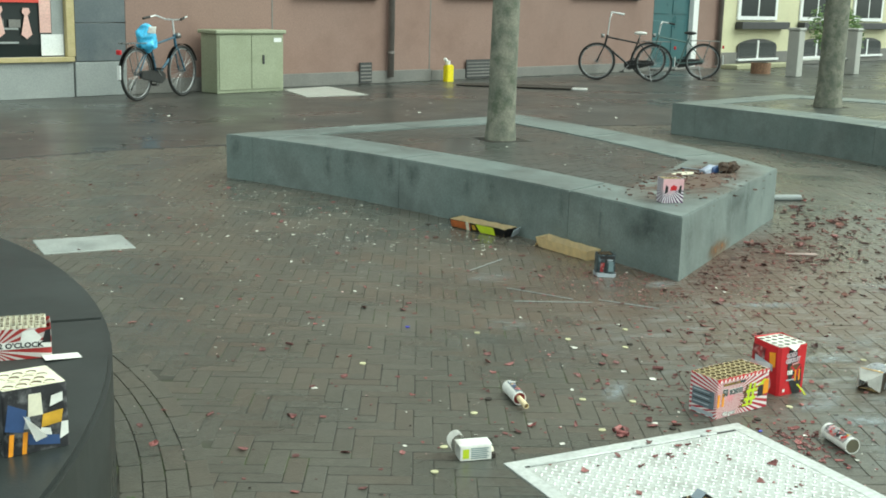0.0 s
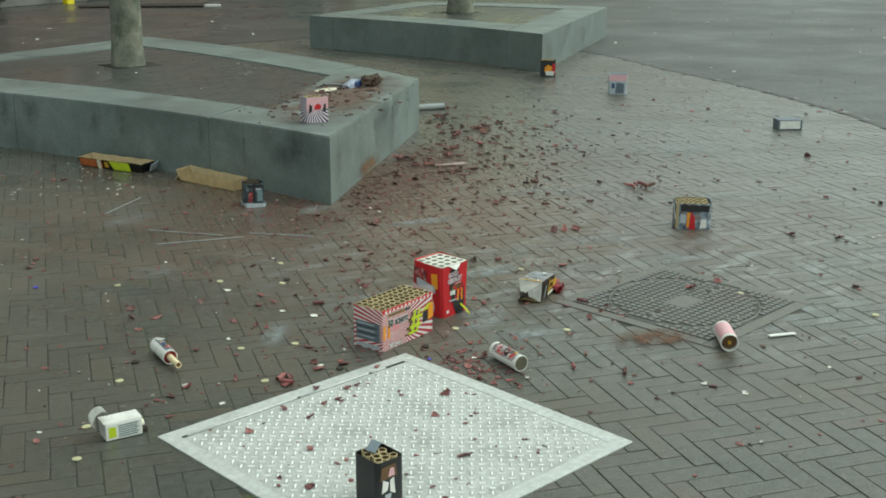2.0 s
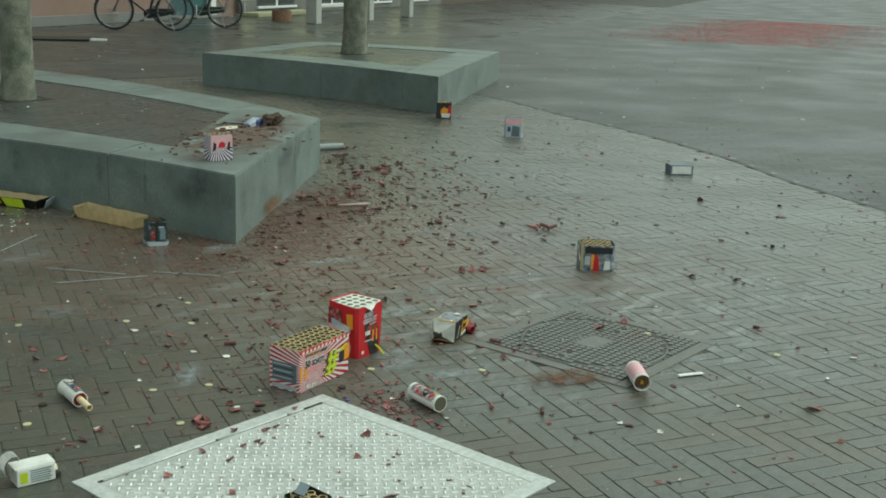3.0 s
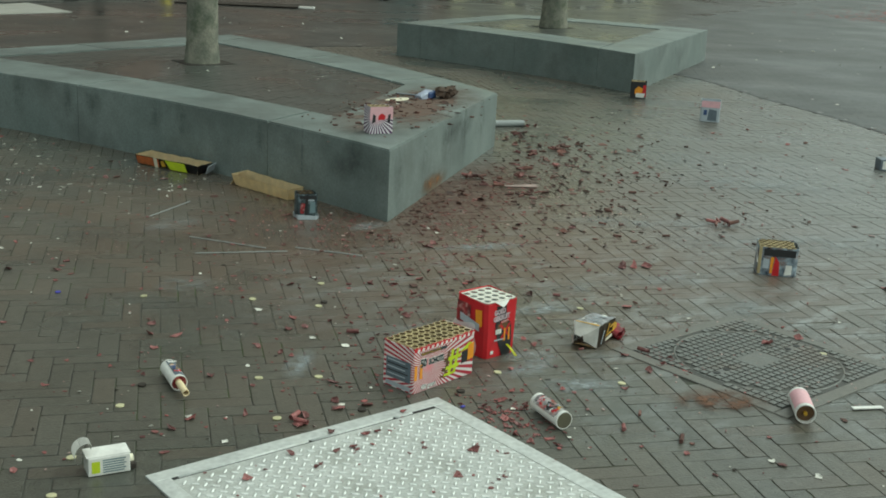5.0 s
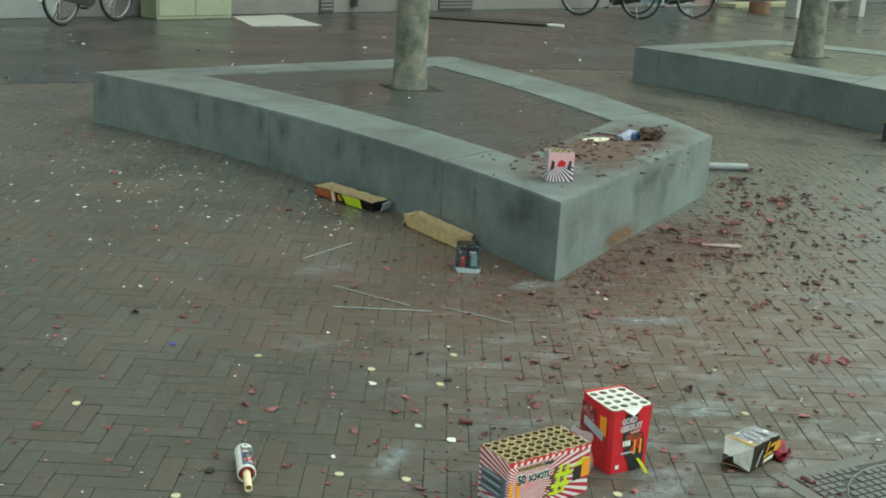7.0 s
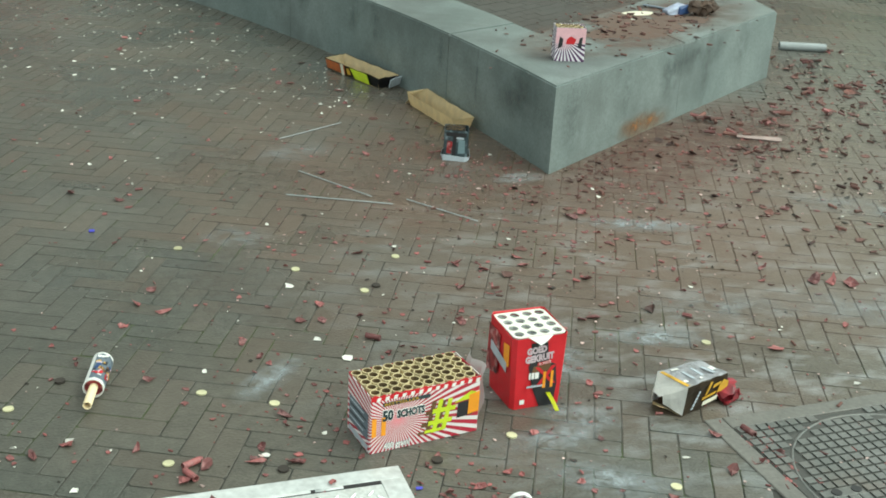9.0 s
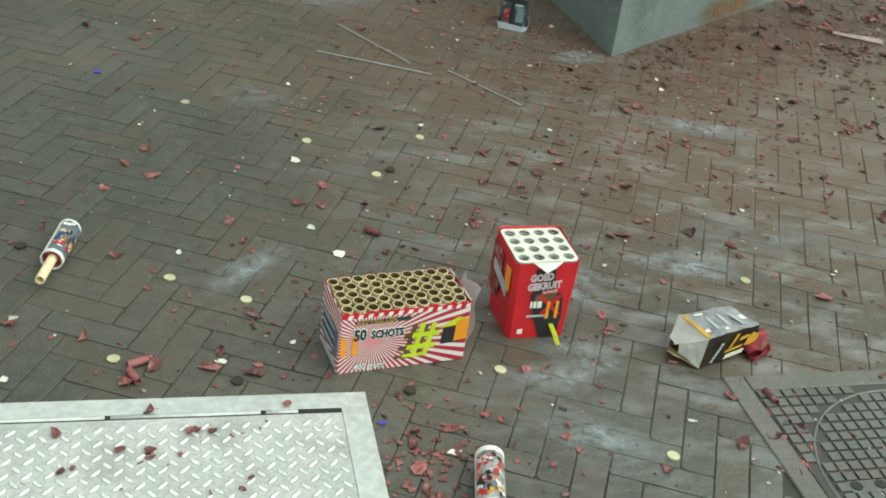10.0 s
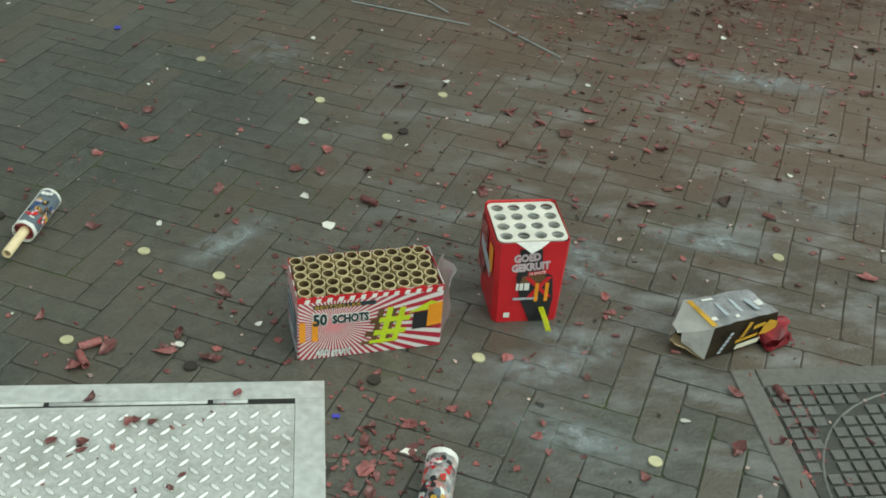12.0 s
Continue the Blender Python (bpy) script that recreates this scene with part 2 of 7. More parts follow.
def tinted(m, c, share, amount):
    """Some of the pieces fired to another colour."""
    n, l = m.node_tree.nodes, m.node_tree.links
    bsdf = n["Principled BSDF"]
    old = bsdf.inputs["Base Color"].links[0].from_socket
    oi, geo = n.new("ShaderNodeObjectInfo"), n.new("ShaderNodeNewGeometry")
    ad = n.new("ShaderNodeMath")
    ad.operation = 'ADD'
    l.new(oi.outputs["Random"], ad.inputs[0])
    l.new(geo.outputs["Random Per Island"], ad.inputs[1])
    mu = n.new("ShaderNodeMath")
    mu.operation = 'MULTIPLY'
    mu.inputs[1].default_value = 17.3
    l.new(ad.outputs[0], mu.inputs[0])
    fr = n.new("ShaderNodeMath")
    fr.operation = 'FRACT'
    l.new(mu.outputs[0], fr.inputs[0])
    mr = n.new("ShaderNodeMapRange")
    mr.inputs[1].default_value, mr.inputs[2].default_value, mr.inputs[4].default_value = 1 - share, 1.0, amount
    l.new(fr.outputs[0], mr.inputs[0])
    mx = n.new("ShaderNodeMix")
    mx.data_type = 'RGBA'
    mx.inputs["B"].default_value = (*c, 1)
    l.new(mr.outputs[0], mx.inputs["Factor"])
    l.new(old, mx.inputs["A"])
    l.new(mx.outputs["Result"], bsdf.inputs["Base Color"])


def dabbed(m, cx, cy, reach, c, amount, scale, low, high):
    """Smeared dabs of dried powder within reach of a place."""
    n, l = m.node_tree.nodes, m.node_tree.links
    bsdf = n["Principled BSDF"]
    old = bsdf.inputs["Base Color"].links[0].from_socket
    geo = n.new("ShaderNodeNewGeometry")
    ds = n.new("ShaderNodeVectorMath")
    ds.operation = 'DISTANCE'
    ds.inputs[1].default_value = (cx, cy, 0)
    l.new(geo.outputs["Position"], ds.inputs[0])
    fall = n.new("ShaderNodeMapRange")
    fall.inputs[1].default_value, fall.inputs[2].default_value, fall.inputs[3].default_value, fall.inputs[4].default_value = reach * 0.35, reach, amount, 0.0
    l.new(ds.outputs["Value"], fall.inputs[0])
    mp = n.new("ShaderNodeMapping")
    mp.inputs["Rotation"].default_value, mp.inputs["Scale"].default_value = (0, 0, radians(21.8)), (1.0, 2.1, 1.0)
    l.new(geo.outputs["Position"], mp.inputs["Vector"])
    ns = n.new("ShaderNodeTexNoise")
    ns.inputs["Scale"].default_value, ns.inputs["Detail"].default_value, ns.inputs["Roughness"].default_value = scale, 5, 0.6
    l.new(mp.outputs[0], ns.inputs["Vector"])
    cut = n.new("ShaderNodeMapRange")
    cut.inputs[1].default_value, cut.inputs[2].default_value = low, high
    l.new(ns.outputs["Fac"], cut.inputs[0])
    mu = n.new("ShaderNodeMath")
    mu.operation = 'MULTIPLY'
    l.new(cut.outputs[0], mu.inputs[0])
    l.new(fall.outputs[0], mu.inputs[1])
    mx = n.new("ShaderNodeMix")
    mx.data_type = 'RGBA'
    mx.inputs["B"].default_value = (*c, 1)
    l.new(mu.outputs[0], mx.inputs["Factor"])
    l.new(old, mx.inputs["A"])
    l.new(mx.outputs["Result"], bsdf.inputs["Base Color"])


tinted(BRICK, (0.115, 0.088, 0.066), 0.4, 0.42)
dabbed(BRICK, 4.3, 3.8, 1.9, (0.28, 0.30, 0.30), 0.85, 5.5, 0.49, 0.68)
dust_or_tone(BRICK, 4.3, 4.9, 0.5, 2.2, (0.15, 0.088, 0.060), 0.6)
# paler grey laid into the brick colour for the sky's sheen on the right
dust_or_tone(BRICK, 7.0, 4.6, 0.6, 3.2, (0.15, 0.155, 0.147), 0.65)
dabbed(SAND, 2.2, 3.4, 4.5, (0.055, 0.085, 0.012), 0.8, 1.6, 0.52, 0.66)
# bricks a little darker and greener to the left of the hatch
dust_or_tone(BRICK, 1.7, 3.0, 0.4, 1.8, (0.050, 0.056, 0.047), 0.25)
dust_or_tone(SAND, 4.3, 4.9, 0.4, 1.9, (0.13, 0.075, 0.05), 0.75)


# ---- mesh helpers ----
def mesh_of(name, bm, material):
    me = bpy.data.meshes.new(name)
    bm.to_mesh(me)
    bm.free()
    for mtl in (material if isinstance(material, (list, tuple)) else [material]):
        me.materials.append(mtl)
    return me


def part(name, bm, material, parent=None, label="", smooth=False):
    me = bm if isinstance(bm, bpy.types.Mesh) else mesh_of(name, bm, material)
    if smooth:
        me.polygons.foreach_set("use_smooth", [True] * len(me.polygons))
    ob = new(name, me)
    if parent is not None:
        ob.parent = parent
    if label:
        ob["label"] = label
    return ob


def thing(name, m, label, category, group="", kind=""):
    ob = new(name)
    ob.matrix_basis = m
    return tagged(ob, label, category, group, kind)


def box(x0, x1, y0, y1, z0, z1, bevel=0.0, segments=1):
    bm = bmesh.new()
    bmesh.ops.create_cube(bm, size=1)
    bmesh.ops.transform(bm, matrix=Matrix.Translation(((x0 + x1) / 2, (y0 + y1) / 2, (z0 + z1) / 2)) @ Matrix.Diagonal((x1 - x0, y1 - y0, z1 - z0, 1)), verts=bm.verts)
    if bevel:
        bmesh.ops.bevel(bm, geom=list(bm.edges), offset=bevel, segments=segments, affect='EDGES', profile=0.6)
    return bm


def join_bm(*items):
    out = bmesh.new()
    for it in items:
        me = bpy.data.meshes.new("tmp")
        it.to_mesh(me)
        it.free()
        out.from_mesh(me)
        bpy.data.meshes.remove(me)
    return out


def moved(bm, m):
    bmesh.ops.transform(bm, matrix=m, verts=bm.verts)
    return bm


def tube(r, z0, z1, seg=16, r2=None, cap=True):
    """A round rod along z."""
    bm = bmesh.new()
    bmesh.ops.create_cone(bm, cap_ends=cap, segments=seg, radius1=r, radius2=r if r2 is None else r2, depth=z1 - z0)
    return moved(bm, Matrix.Translation((0, 0, (z0 + z1) / 2)))


def rod(a, b, r, seg=8, r2=None):
    a, b = Vector(a), Vector(b)
    d = b - a
    return moved(tube(r, 0, d.length, seg, r2), Matrix.Translation(a) @ d.to_track_quat("Z", "Y").to_matrix().to_4x4())


def pipe_wall(r_out, r_in, z0, z1, seg=16):
    """An open tube with wall thickness and a floor deep inside."""
    bm = bmesh.new()
    rings = []
    for r, z in ((r_out, z0), (r_out, z1), (r_in, z1), (r_in, z0 + (z1 - z0) * 0.15)):
        rings.append([bm.verts.new((r * math.cos(2 * math.pi * i / seg), r * math.sin(2 * math.pi * i / seg), z)) for i in range(seg)])
    for a, b in zip(rings, rings[1:]):
        for i in range(seg):
            bm.faces.new((a[i], a[(i + 1) % seg], b[(i + 1) % seg], b[i]))
    bm.faces.new(rings[-1])
    for k, fc in enumerate(bm.faces):
        fc.material_index = 1 if k >= 2 * seg else 0
    return bm


def torus(R, r, seg=40, sub=8):
    """A ring in the xz plane."""
    bm = bmesh.new()
    rows = []
    for i in range(seg):
        a = 2 * math.pi * i / seg
        rows.append([bm.verts.new(((R + r * math.cos(2 * math.pi * j / sub)) * math.cos(a), r * math.sin(2 * math.pi * j / sub), (R + r * math.cos(2 * math.pi * j / sub)) * math.sin(a))) for j in range(sub)])
    for i in range(seg):
        for j in range(sub):
            bm.faces.new((rows[i][j], rows[(i + 1) % seg][j], rows[(i + 1) % seg][(j + 1) % sub], rows[i][(j + 1) % sub]))
    return bm


def prism(points, z0, z1, bevel=0.0):
    """A block on a closed outline."""
    bm = bmesh.new()
    lo = [bm.verts.new((x, y, z0)) for x, y in points]
    hi = [bm.verts.new((x, y, z1)) for x, y in points]
    n = len(points)
    bm.faces.new(lo[::-1])
    top = bm.faces.new(hi)
    for i in range(n):
        bm.faces.new((lo[i], lo[(i + 1) % n], hi[(i + 1) % n], hi[i]))
    bmesh.ops.recalc_face_normals(bm, faces=bm.faces)
    if bevel:
        bmesh.ops.bevel(bm, geom=list(top.edges), offset=bevel, segments=2, affect='EDGES')
    return bm


def crumple(bm, amount, scale, seed):
    for v in bm.verts:
        v.co += Vector((noise.noise(v.co * scale + Vector((seed, 0, 0))), noise.noise(v.co * scale + Vector((0, seed, 0))), noise.noise(v.co * scale + Vector((0, 0, seed))))) * amount
    return bm


# ---- ground ----
FA = 24.0                      # the street front runs at this angle
FRONT = pose(0, 15.873, 0, 0, 0, FA)


def sheet(name, points, z, material, label, thick=0.0):
    bm = bmesh.new()
    bm.faces.new([bm.verts.new((x, y, z)) for x, y in points])
    bmesh.ops.recalc_face_normals(bm, faces=bm.faces)
    if bm.faces[:][0].normal.z < 0:
        bmesh.ops.reverse_faces(bm, faces=bm.faces)
    ob = part(name, bm, material)
    return tagged(ob, label, "ground", kind="structure")


sheet("ground", [(-400, -400), (400, -400), (400, 400), (-400, 400)], -0.0020, SAND, "dark wet sand and moss between the paving bricks")


def arc(a, b, sag, n=24):
    """Points from a to b on a circle that bulges to the right of the way by sag."""
    a, b = Vector(a), Vector(b)
    d = b - a
    nrm = Vector((d.y, -d.x)).normalized()
    L = d.length
    out = []
    R = (L * L / 4 + sag * sag) / (2 * abs(sag))
    for i in range(n + 1):
        s = i / n - 0.5
        h = math.sqrt(max(R * R - (s * L) ** 2, 0)) - (R - abs(sag))
        out.append(a + d * (s + 0.5) + nrm * h * (1 if sag > 0 else -1))
    return out


STREET_EDGE = [(-30, 2.0), (-8, 6.9), (0.63, 10.53), (1.6, 10.91), (2.68, 11.13), (6.5, 12.2), (9.0, 12.0), (9.9, 9.2), (9.84, 8.65), (9.32, 7.36), (9.04, 6.49), (8.69, 5.66), (8.31, 4.91), (7.82, 4.18), (7.41, 3.32), (6.6, 1.8), (4.0, -2.5), (0, -8)]


def inside(p, poly):
    x, y = p
    c = False
    for (x0, y0), (x1, y1) in zip(poly, poly[1:] + poly[:1]):
        if (y0 > y) != (y1 > y) and x < (x1 - x0) * (y - y0) / (y1 - y0) + x0:
            c = not c
    return c


sheet("road", [(-30, 2.0), (-8, 6.9), (0.63, 10.53), (1.6, 10.91), (2.68, 11.13), (6.5, 12.2), (9.0, 12.0), (14.2, 14.1), (40, 26.6), (40, 60), (-60, 60), (-60, -5)], -0.0014, FAR_PAVING, "wet grey brick street paving along the house fronts")
sheet("pavement", [(-60, -60), (0, -60), (0, -8), (4.0, -2.5), (4.6, -1.55), (-3.15, -1.55), (-3.15, 8.93), (-8, 6.9), (-30, 2.0), (-60, -5)], -0.0018, BRICK_FAR, "wet brown-grey brick paving behind the bench")
sheet("pavement", [(9.0, 12.0), (9.9, 9.2), (9.84, 8.65), (9.32, 7.36), (9.04, 6.49), (8.69, 5.66), (8.31, 4.91), (7.82, 4.18), (7.41, 3.32), (6.6, 1.8), (4.0, -2.5), (0, -8), (0, -60), (120, -60), (120, 64.8), (40, 26.6), (14.2, 14.1)], -0.001, SQUARE_PAVING, "wet grey paving of the open square")


def ribbon(name, line, w, z0, z1, material, label):
    """A narrow strip of set edge stones along a line."""
    pts = [Vector(p) for p in line]
    left, right = [], []
    for i, p in enumerate(pts):
        d = (pts[min(i + 1, len(pts) - 1)] - pts[max(i - 1, 0)]).normalized()
        nrm = Vector((-d.y, d.x)) * w / 2
        left.append(p + nrm)
        right.append(p - nrm)
    bm = bmesh.new()
    for i in range(len(pts) - 1):
        q = (left[i], left[i + 1], right[i + 1], right[i])
        lo = [bm.verts.new((v.x, v.y, z0)) for v in q]
        hi = [bm.verts.new((v.x, v.y, z1)) for v in q]
        bm.faces.new(hi)
        for e in range(4):
            bm.faces.new((lo[e], lo[(e + 1) % 4], hi[(e + 1) % 4], hi[e]))
    bmesh.ops.recalc_face_normals(bm, faces=bm.faces)
    return tagged(part(name, bm, material), label, "kerb", kind="structure")


ribbon("kerb", STREET_EDGE, 0.05, -0.02, 0.002, DARKGREY, "dark narrow edging between the paved areas")


# ---- planters ----
def planter(outer, inner, sags, height, joints, label):
    """Corners left, front, right, back of the rim outside and inside; sags: front and back edge, outside and inside."""
    top = thing("stone_planter", pose(0, 0, 0), label, "planter", "tree planters")
    n = 24
    fo, bo = arc(outer[0], outer[1], sags[0], n), arc(outer[3], outer[2], sags[1], n)
    fi, bi = arc(inner[0], inner[1], sags[2], n), arc(inner[3], inner[2], sags[3], n)

    def on(line, u):
        k = min(int(u * n), n - 1)
        return line[k].lerp(line[k + 1], u * n - k)

    def block(a, c, ua, ub, square=False, m=10):
        """A rim stone; square: its ends are cut across the rim."""
        us = [ua + (ub - ua) * i / m for i in range(m + 1)]
        lo = [on(a, u) for u in us]
        hi = [on(c, min(1.0, max(0.0, (u - 0.09) / 0.75)) if square else u) for u in us]
        pts = []
        for p in lo + hi[::-1]:
            if not pts or (p - pts[-1]).length > 0.004:
                pts.append(p)
        part("stone_block", prism([(p.x, p.y) for p in pts], -0.01, height, 0.006), BLUESTONE, top)
    def corner(e1, i1, ua, ub, e2, i2, va, vb, m=8):
        """One stone round a corner: along e1 to the corner, then on along e2."""
        us, vs = [ua + (ub - ua) * k / m for k in range(m + 1)], [va + (vb - va) * k / m for k in range(m + 1)]
        path = [on(e1, u) for u in us] + [on(e2, v) for v in vs] + [on(i2, v) for v in vs[::-1]] + [on(i1, min(1.0, max(0.0, (u - 0.09) / 0.75))) for u in us[::-1]]
        pts = []
        for p in path:
            if not pts or (p - pts[-1]).length > 0.004:
                pts.append(p)
        part("stone_block", prism([(p.x, p.y) for p in pts], -0.01, height, 0.006), BLUESTONE, top)
    g = 0.0004
    left_o, left_i = [fo[0].lerp(bo[0], k / n) for k in range(n + 1)], [fi[0].lerp(bi[0], k / n) for k in range(n + 1)]
    right_o, right_i = [fo[n].lerp(bo[n], k / n) for k in range(n + 1)], [fi[n].lerp(bi[n], k / n) for k in range(n + 1)]
    for a, c in zip(joints, joints[1:]):
        block(fo, fi, a + g, c - g, True)
        block(bo, bi, a + g, c - g, True)
    corner(fo, fi, joints[-1] + g, 1, right_o, right_i, 0, 0.5 - g)
    corner(bo, bi, joints[-1] + g, 1, right_o, right_i, 1, 0.5 + g)
    corner(fo, fi, joints[0] - g, 0, left_o, left_i, 0, 0.5 - g)
    corner(bo, bi, joints[0] - g, 0, left_o, left_i, 1, 0.5 + g)
    rim = [(p.x, p.y) for p in fi + bi[::-1]]
    part("fill", prism(rim, 0.0, height - 0.0095), SLATE_PAVER, top, "dark slate bedding")
    verts, faces = [], []
    rows, cols = 40, 11
    for i in range(rows):
        for j in range(cols + 1):
            ja, jb = max(0, j - 0.5 * (i % 2)), min(cols, j + 1 - 0.5 * (i % 2))
            if jb - ja < 0.1:
                continue
            q = [on(fi, u).lerp(on(bi, u), t) for u, t in ((i / rows + .0005, ja / cols + .0008), ((i + 1) / rows - .0005, ja / cols + .0008), ((i + 1) / rows - .0005, jb / cols - .0008), (i / rows + .0005, jb / cols - .0008))]
            z = height - 0.008 + random.uniform(-.0006, .0006)
            k = len(verts)
            verts += [(p.x, p.y, height - 0.03) for p in q] + [(p.x, p.y, z) for p in q]
            faces += [(k + 4, k + 5, k + 6, k + 7)] + [(k + e, k + (e + 1) % 4, k + 4 + (e + 1) % 4, k + 4 + e) for e in range(4)]
    me = bpy.data.meshes.new("sett_bed")
    me.from_pydata(verts, [], faces)
    me.materials.append(SLATE_PAVER)
    part("sett_bed", me, None, top, "small dark wet paving setts")["kind"] = "stuff"
    return top


planter([(2.26, 9.11), (3.755, 5.055), (5.475, 6.46), (5.37, 10.23)], [(2.97, 8.98), (4.0, 5.97), (5.1, 6.98), (4.95, 9.6)], (-0.23, -0.17, -0.12, -0.07), 0.345, [0.065, 0.42, 0.79],
        "curved bluestone tree planter with dark paved top, strewn with litter")
planter([(7.79, 11.2), (8.313, 8.11), (11.36, 10.03), (10.13, 12.18)], [(8.35, 11.05), (8.85, 8.95), (10.75, 10.2), (9.9, 11.65)], (-0.14, -0.17, -0.1, -0.08), 0.35, [0.1, 0.5, 0.85],
        "curved bluestone tree planter beside the open square")
bench = thing("stone_bench", pose(-2.95, 3.83, 0), "dark polished curved stone bench with a rounded edge", "bench")
for a0, a1 in ((-48, -25), (-25, -1), (-1, 23), (23, 48)):
    rim = [(r * math.cos(radians(a)), r * math.sin(radians(a))) for r, way in ((3.66, 1), (1.9, -1)) for a in [(a0 if way > 0 else a1) + way * ((a1 - a0 - 0.03) * k / 12 + 0.015) for k in range(13)]]
    part("stone_block", prism(rim, -0.01, 0.40, 0.012), DARKSTONE, bench)


def tree(x, y, z0, r, label):
    t = thing("tree", pose(x, y, z0), label, "tree", "square trees")
    bm = bmesh.new()
    prev = None
    for i in range(30):
        z = -0.03 + i * 0.17
        rr = r * (1.0 - 0.05 * z) * (1 + 0.12 * math.exp(-z * 9))
        ring = []
        for k in range(20):
            a = 2 * math.pi * k / 20
            q = rr * (1 + 0.05 * noise.noise(Vector((math.cos(a) * 2, math.sin(a) * 2, z * 3 + x))))
            ring.append(bm.verts.new((q * math.cos(a) + 0.012 * math.sin(z * 1.3), q * math.sin(a), z)))
        if prev:
            for k in range(20):
                bm.faces.new((prev[k], prev[(k + 1) % 20], ring[(k + 1) % 20], ring[k]))
        prev = ring
    bm.faces.new(prev)
    part("trunk", bm, BARK, t, "mottled grey-green bark", smooth=True)
    rnd = random.Random(int(x * 10))
    limbs = []
    for i in range(9):
        a, e = i * 0.7 + rnd.random(), rnd.uniform(0.5, 1.1)
        s = Vector((0, 0, 3.4 + i * 0.17))
        L = rnd.uniform(1.2, 2.2)
        m = s + Vector((math.cos(a) * math.cos(e), math.sin(a) * math.cos(e), math.sin(e))) * L
        limbs.append(rod(s, m, r * 0.38, 7, r * 0.15))
        for j in range(3):
            d = Vector((rnd.uniform(-1, 1), rnd.uniform(-1, 1), rnd.uniform(0.2, 1.0))).normalized()
            limbs.append(rod(s.lerp(m, 0.5 + 0.2 * j), s.lerp(m, 0.5 + 0.2 * j) + d * rnd.uniform(0.5, 1.0), r * 0.12, 5, r * 0.04))
    part("limbs", join_bm(*limbs), BARK, t, "bare winter branches", smooth=True)
    part("planting_hole", box(-0.17, 0.19, -0.17, 0.16, -0.012, -0.0055), SOIL, t, "dark square planting hole")
    return t


tree(4.31, 8.42, 0.345, 0.112, "slim tree trunk with mottled green bark in a stone planter")
tree(9.47, 10.6, 0.35, 0.14, "brown-green tree trunk growing from a stone planter")

# ---- steel hatch ----
HATCH = pose(2.315, 2.706, 0, 0, 0, 3.6)
hatch = thing("steel_hatch", HATCH, "galvanised checker-plate floor hatch set in the brick paving", "hatch")
H = 0.465
part("bed", box(-H + 0.01, H - 0.01, -H + 0.01, H - 0.01, -0.02, 0.0024), BLACK, hatch, "dark gap round the plate")
part("plate", box(-H + 0.0475, H - 0.0525, -H + 0.0455, H - 0.0585, -0.007, 0.003, 0.0006), PLATE, hatch, "silver checker plate with raised lozenges")
for nm, bx in (("frame_bar", (-H, H, H - 0.045, H)), ("frame_bar", (-H, H, -H, -H + 0.045)), ("frame_bar", (-H, -H + 0.047, -H + 0.046, H - 0.046)), ("frame_bar", (H - 0.052, H, -H + 0.046, H - 0.046))):
    part(nm, box(*bx, -0.005, 0.0042, 0.0008), GALV, hatch)
part("gap", box(-H + 0.04, H - 0.045, H - 0.0582, H - 0.045, -0.02, 0.0028), BLACK, hatch, "dark hinge gap")
for a, c in ((-0.40, -0.02), (-0.01, 0.26), (0.27, 0.33)):
    part("hinge_rod", rod((a, H - 0.0505, 0.0008), (c, H - 0.0505, 0.0008), 0.0052, 10), GALV, hatch, "round hinge rod", smooth=True)
def lozenge(cx, cy, a):
    """A raised lozenge with a flat rim of painted edge shading round it; the first faces are the rim."""
    ca, sa = math.cos(a), math.sin(a)
    ring = ((-.0122, 0), (-.0058, -.0036), (.0058, -.0036), (.0122, 0), (.0058, .0036), (-.0058, .0036))
    v = [(u * 1.1, w * 1.32, 0.0032) for u, w in ring] + [(u, w, 0.0034) for u, w in ring] + [(-.008, 0, .0062), (.008, 0, .0062)]
    f = [(k, (k + 1) % 6, 6 + (k + 1) % 6, 6 + k) for k in range(6)] + [(6, 7, 12), (7, 8, 13, 12), (8, 9, 13), (9, 10, 13), (10, 11, 12, 13), (11, 6, 12)]
    return [(cx + u * ca - w * sa, cy + u * sa + w * ca, h) for u, w, h in v], f


def lozenge_mesh(name, v, f):
    me_ = bpy.data.meshes.new(name)
    me_.from_pydata(v, [], f)
    me_.materials.append(WORN)
    me_.materials.append(EDGE_SHADE)
    me_.polygons.foreach_set("material_index", [1 if k % 12 < 6 else 0 for k in range(len(f))])
    return me_


# grey of the flat rims: shading at the lozenge edges put into colour
EDGE_SHADE = mat("lozenge_edge_shade", (0.16, 0.165, 0.15), (0.30, 0.30, 0.28), rough=0.7, scale=30, fine=160, bump=0.0004)
pitch = 0.0186
spots = []
for i in range(60):
    for j in range(60):
        cx, cy = -H + 0.064 + i * pitch, -H + 0.062 + j * pitch
        if i % 2 == j % 2 and cy <= H - 0.074 and cx <= H - 0.066:
            spots.append((math.hypot(cx - H, cy - H), cx, cy, i % 2))
spots.sort()
kinds = []
for a in (45, -45):
    kinds.append(lozenge_mesh("lozenge", *lozenge(0, 0, radians(a))))
verts, faces = [], []
for k, (_, cx, cy, odd) in enumerate(spots):
    if k < 300:
        part("lozenge", kinds[odd], None, hatch).location = (cx, cy, 0)
    else:
        v, f = lozenge(cx, cy, radians(-45 if odd else 45))
        o = len(verts)
        verts += v
        faces += [tuple(o + q for q in t) for t in f]
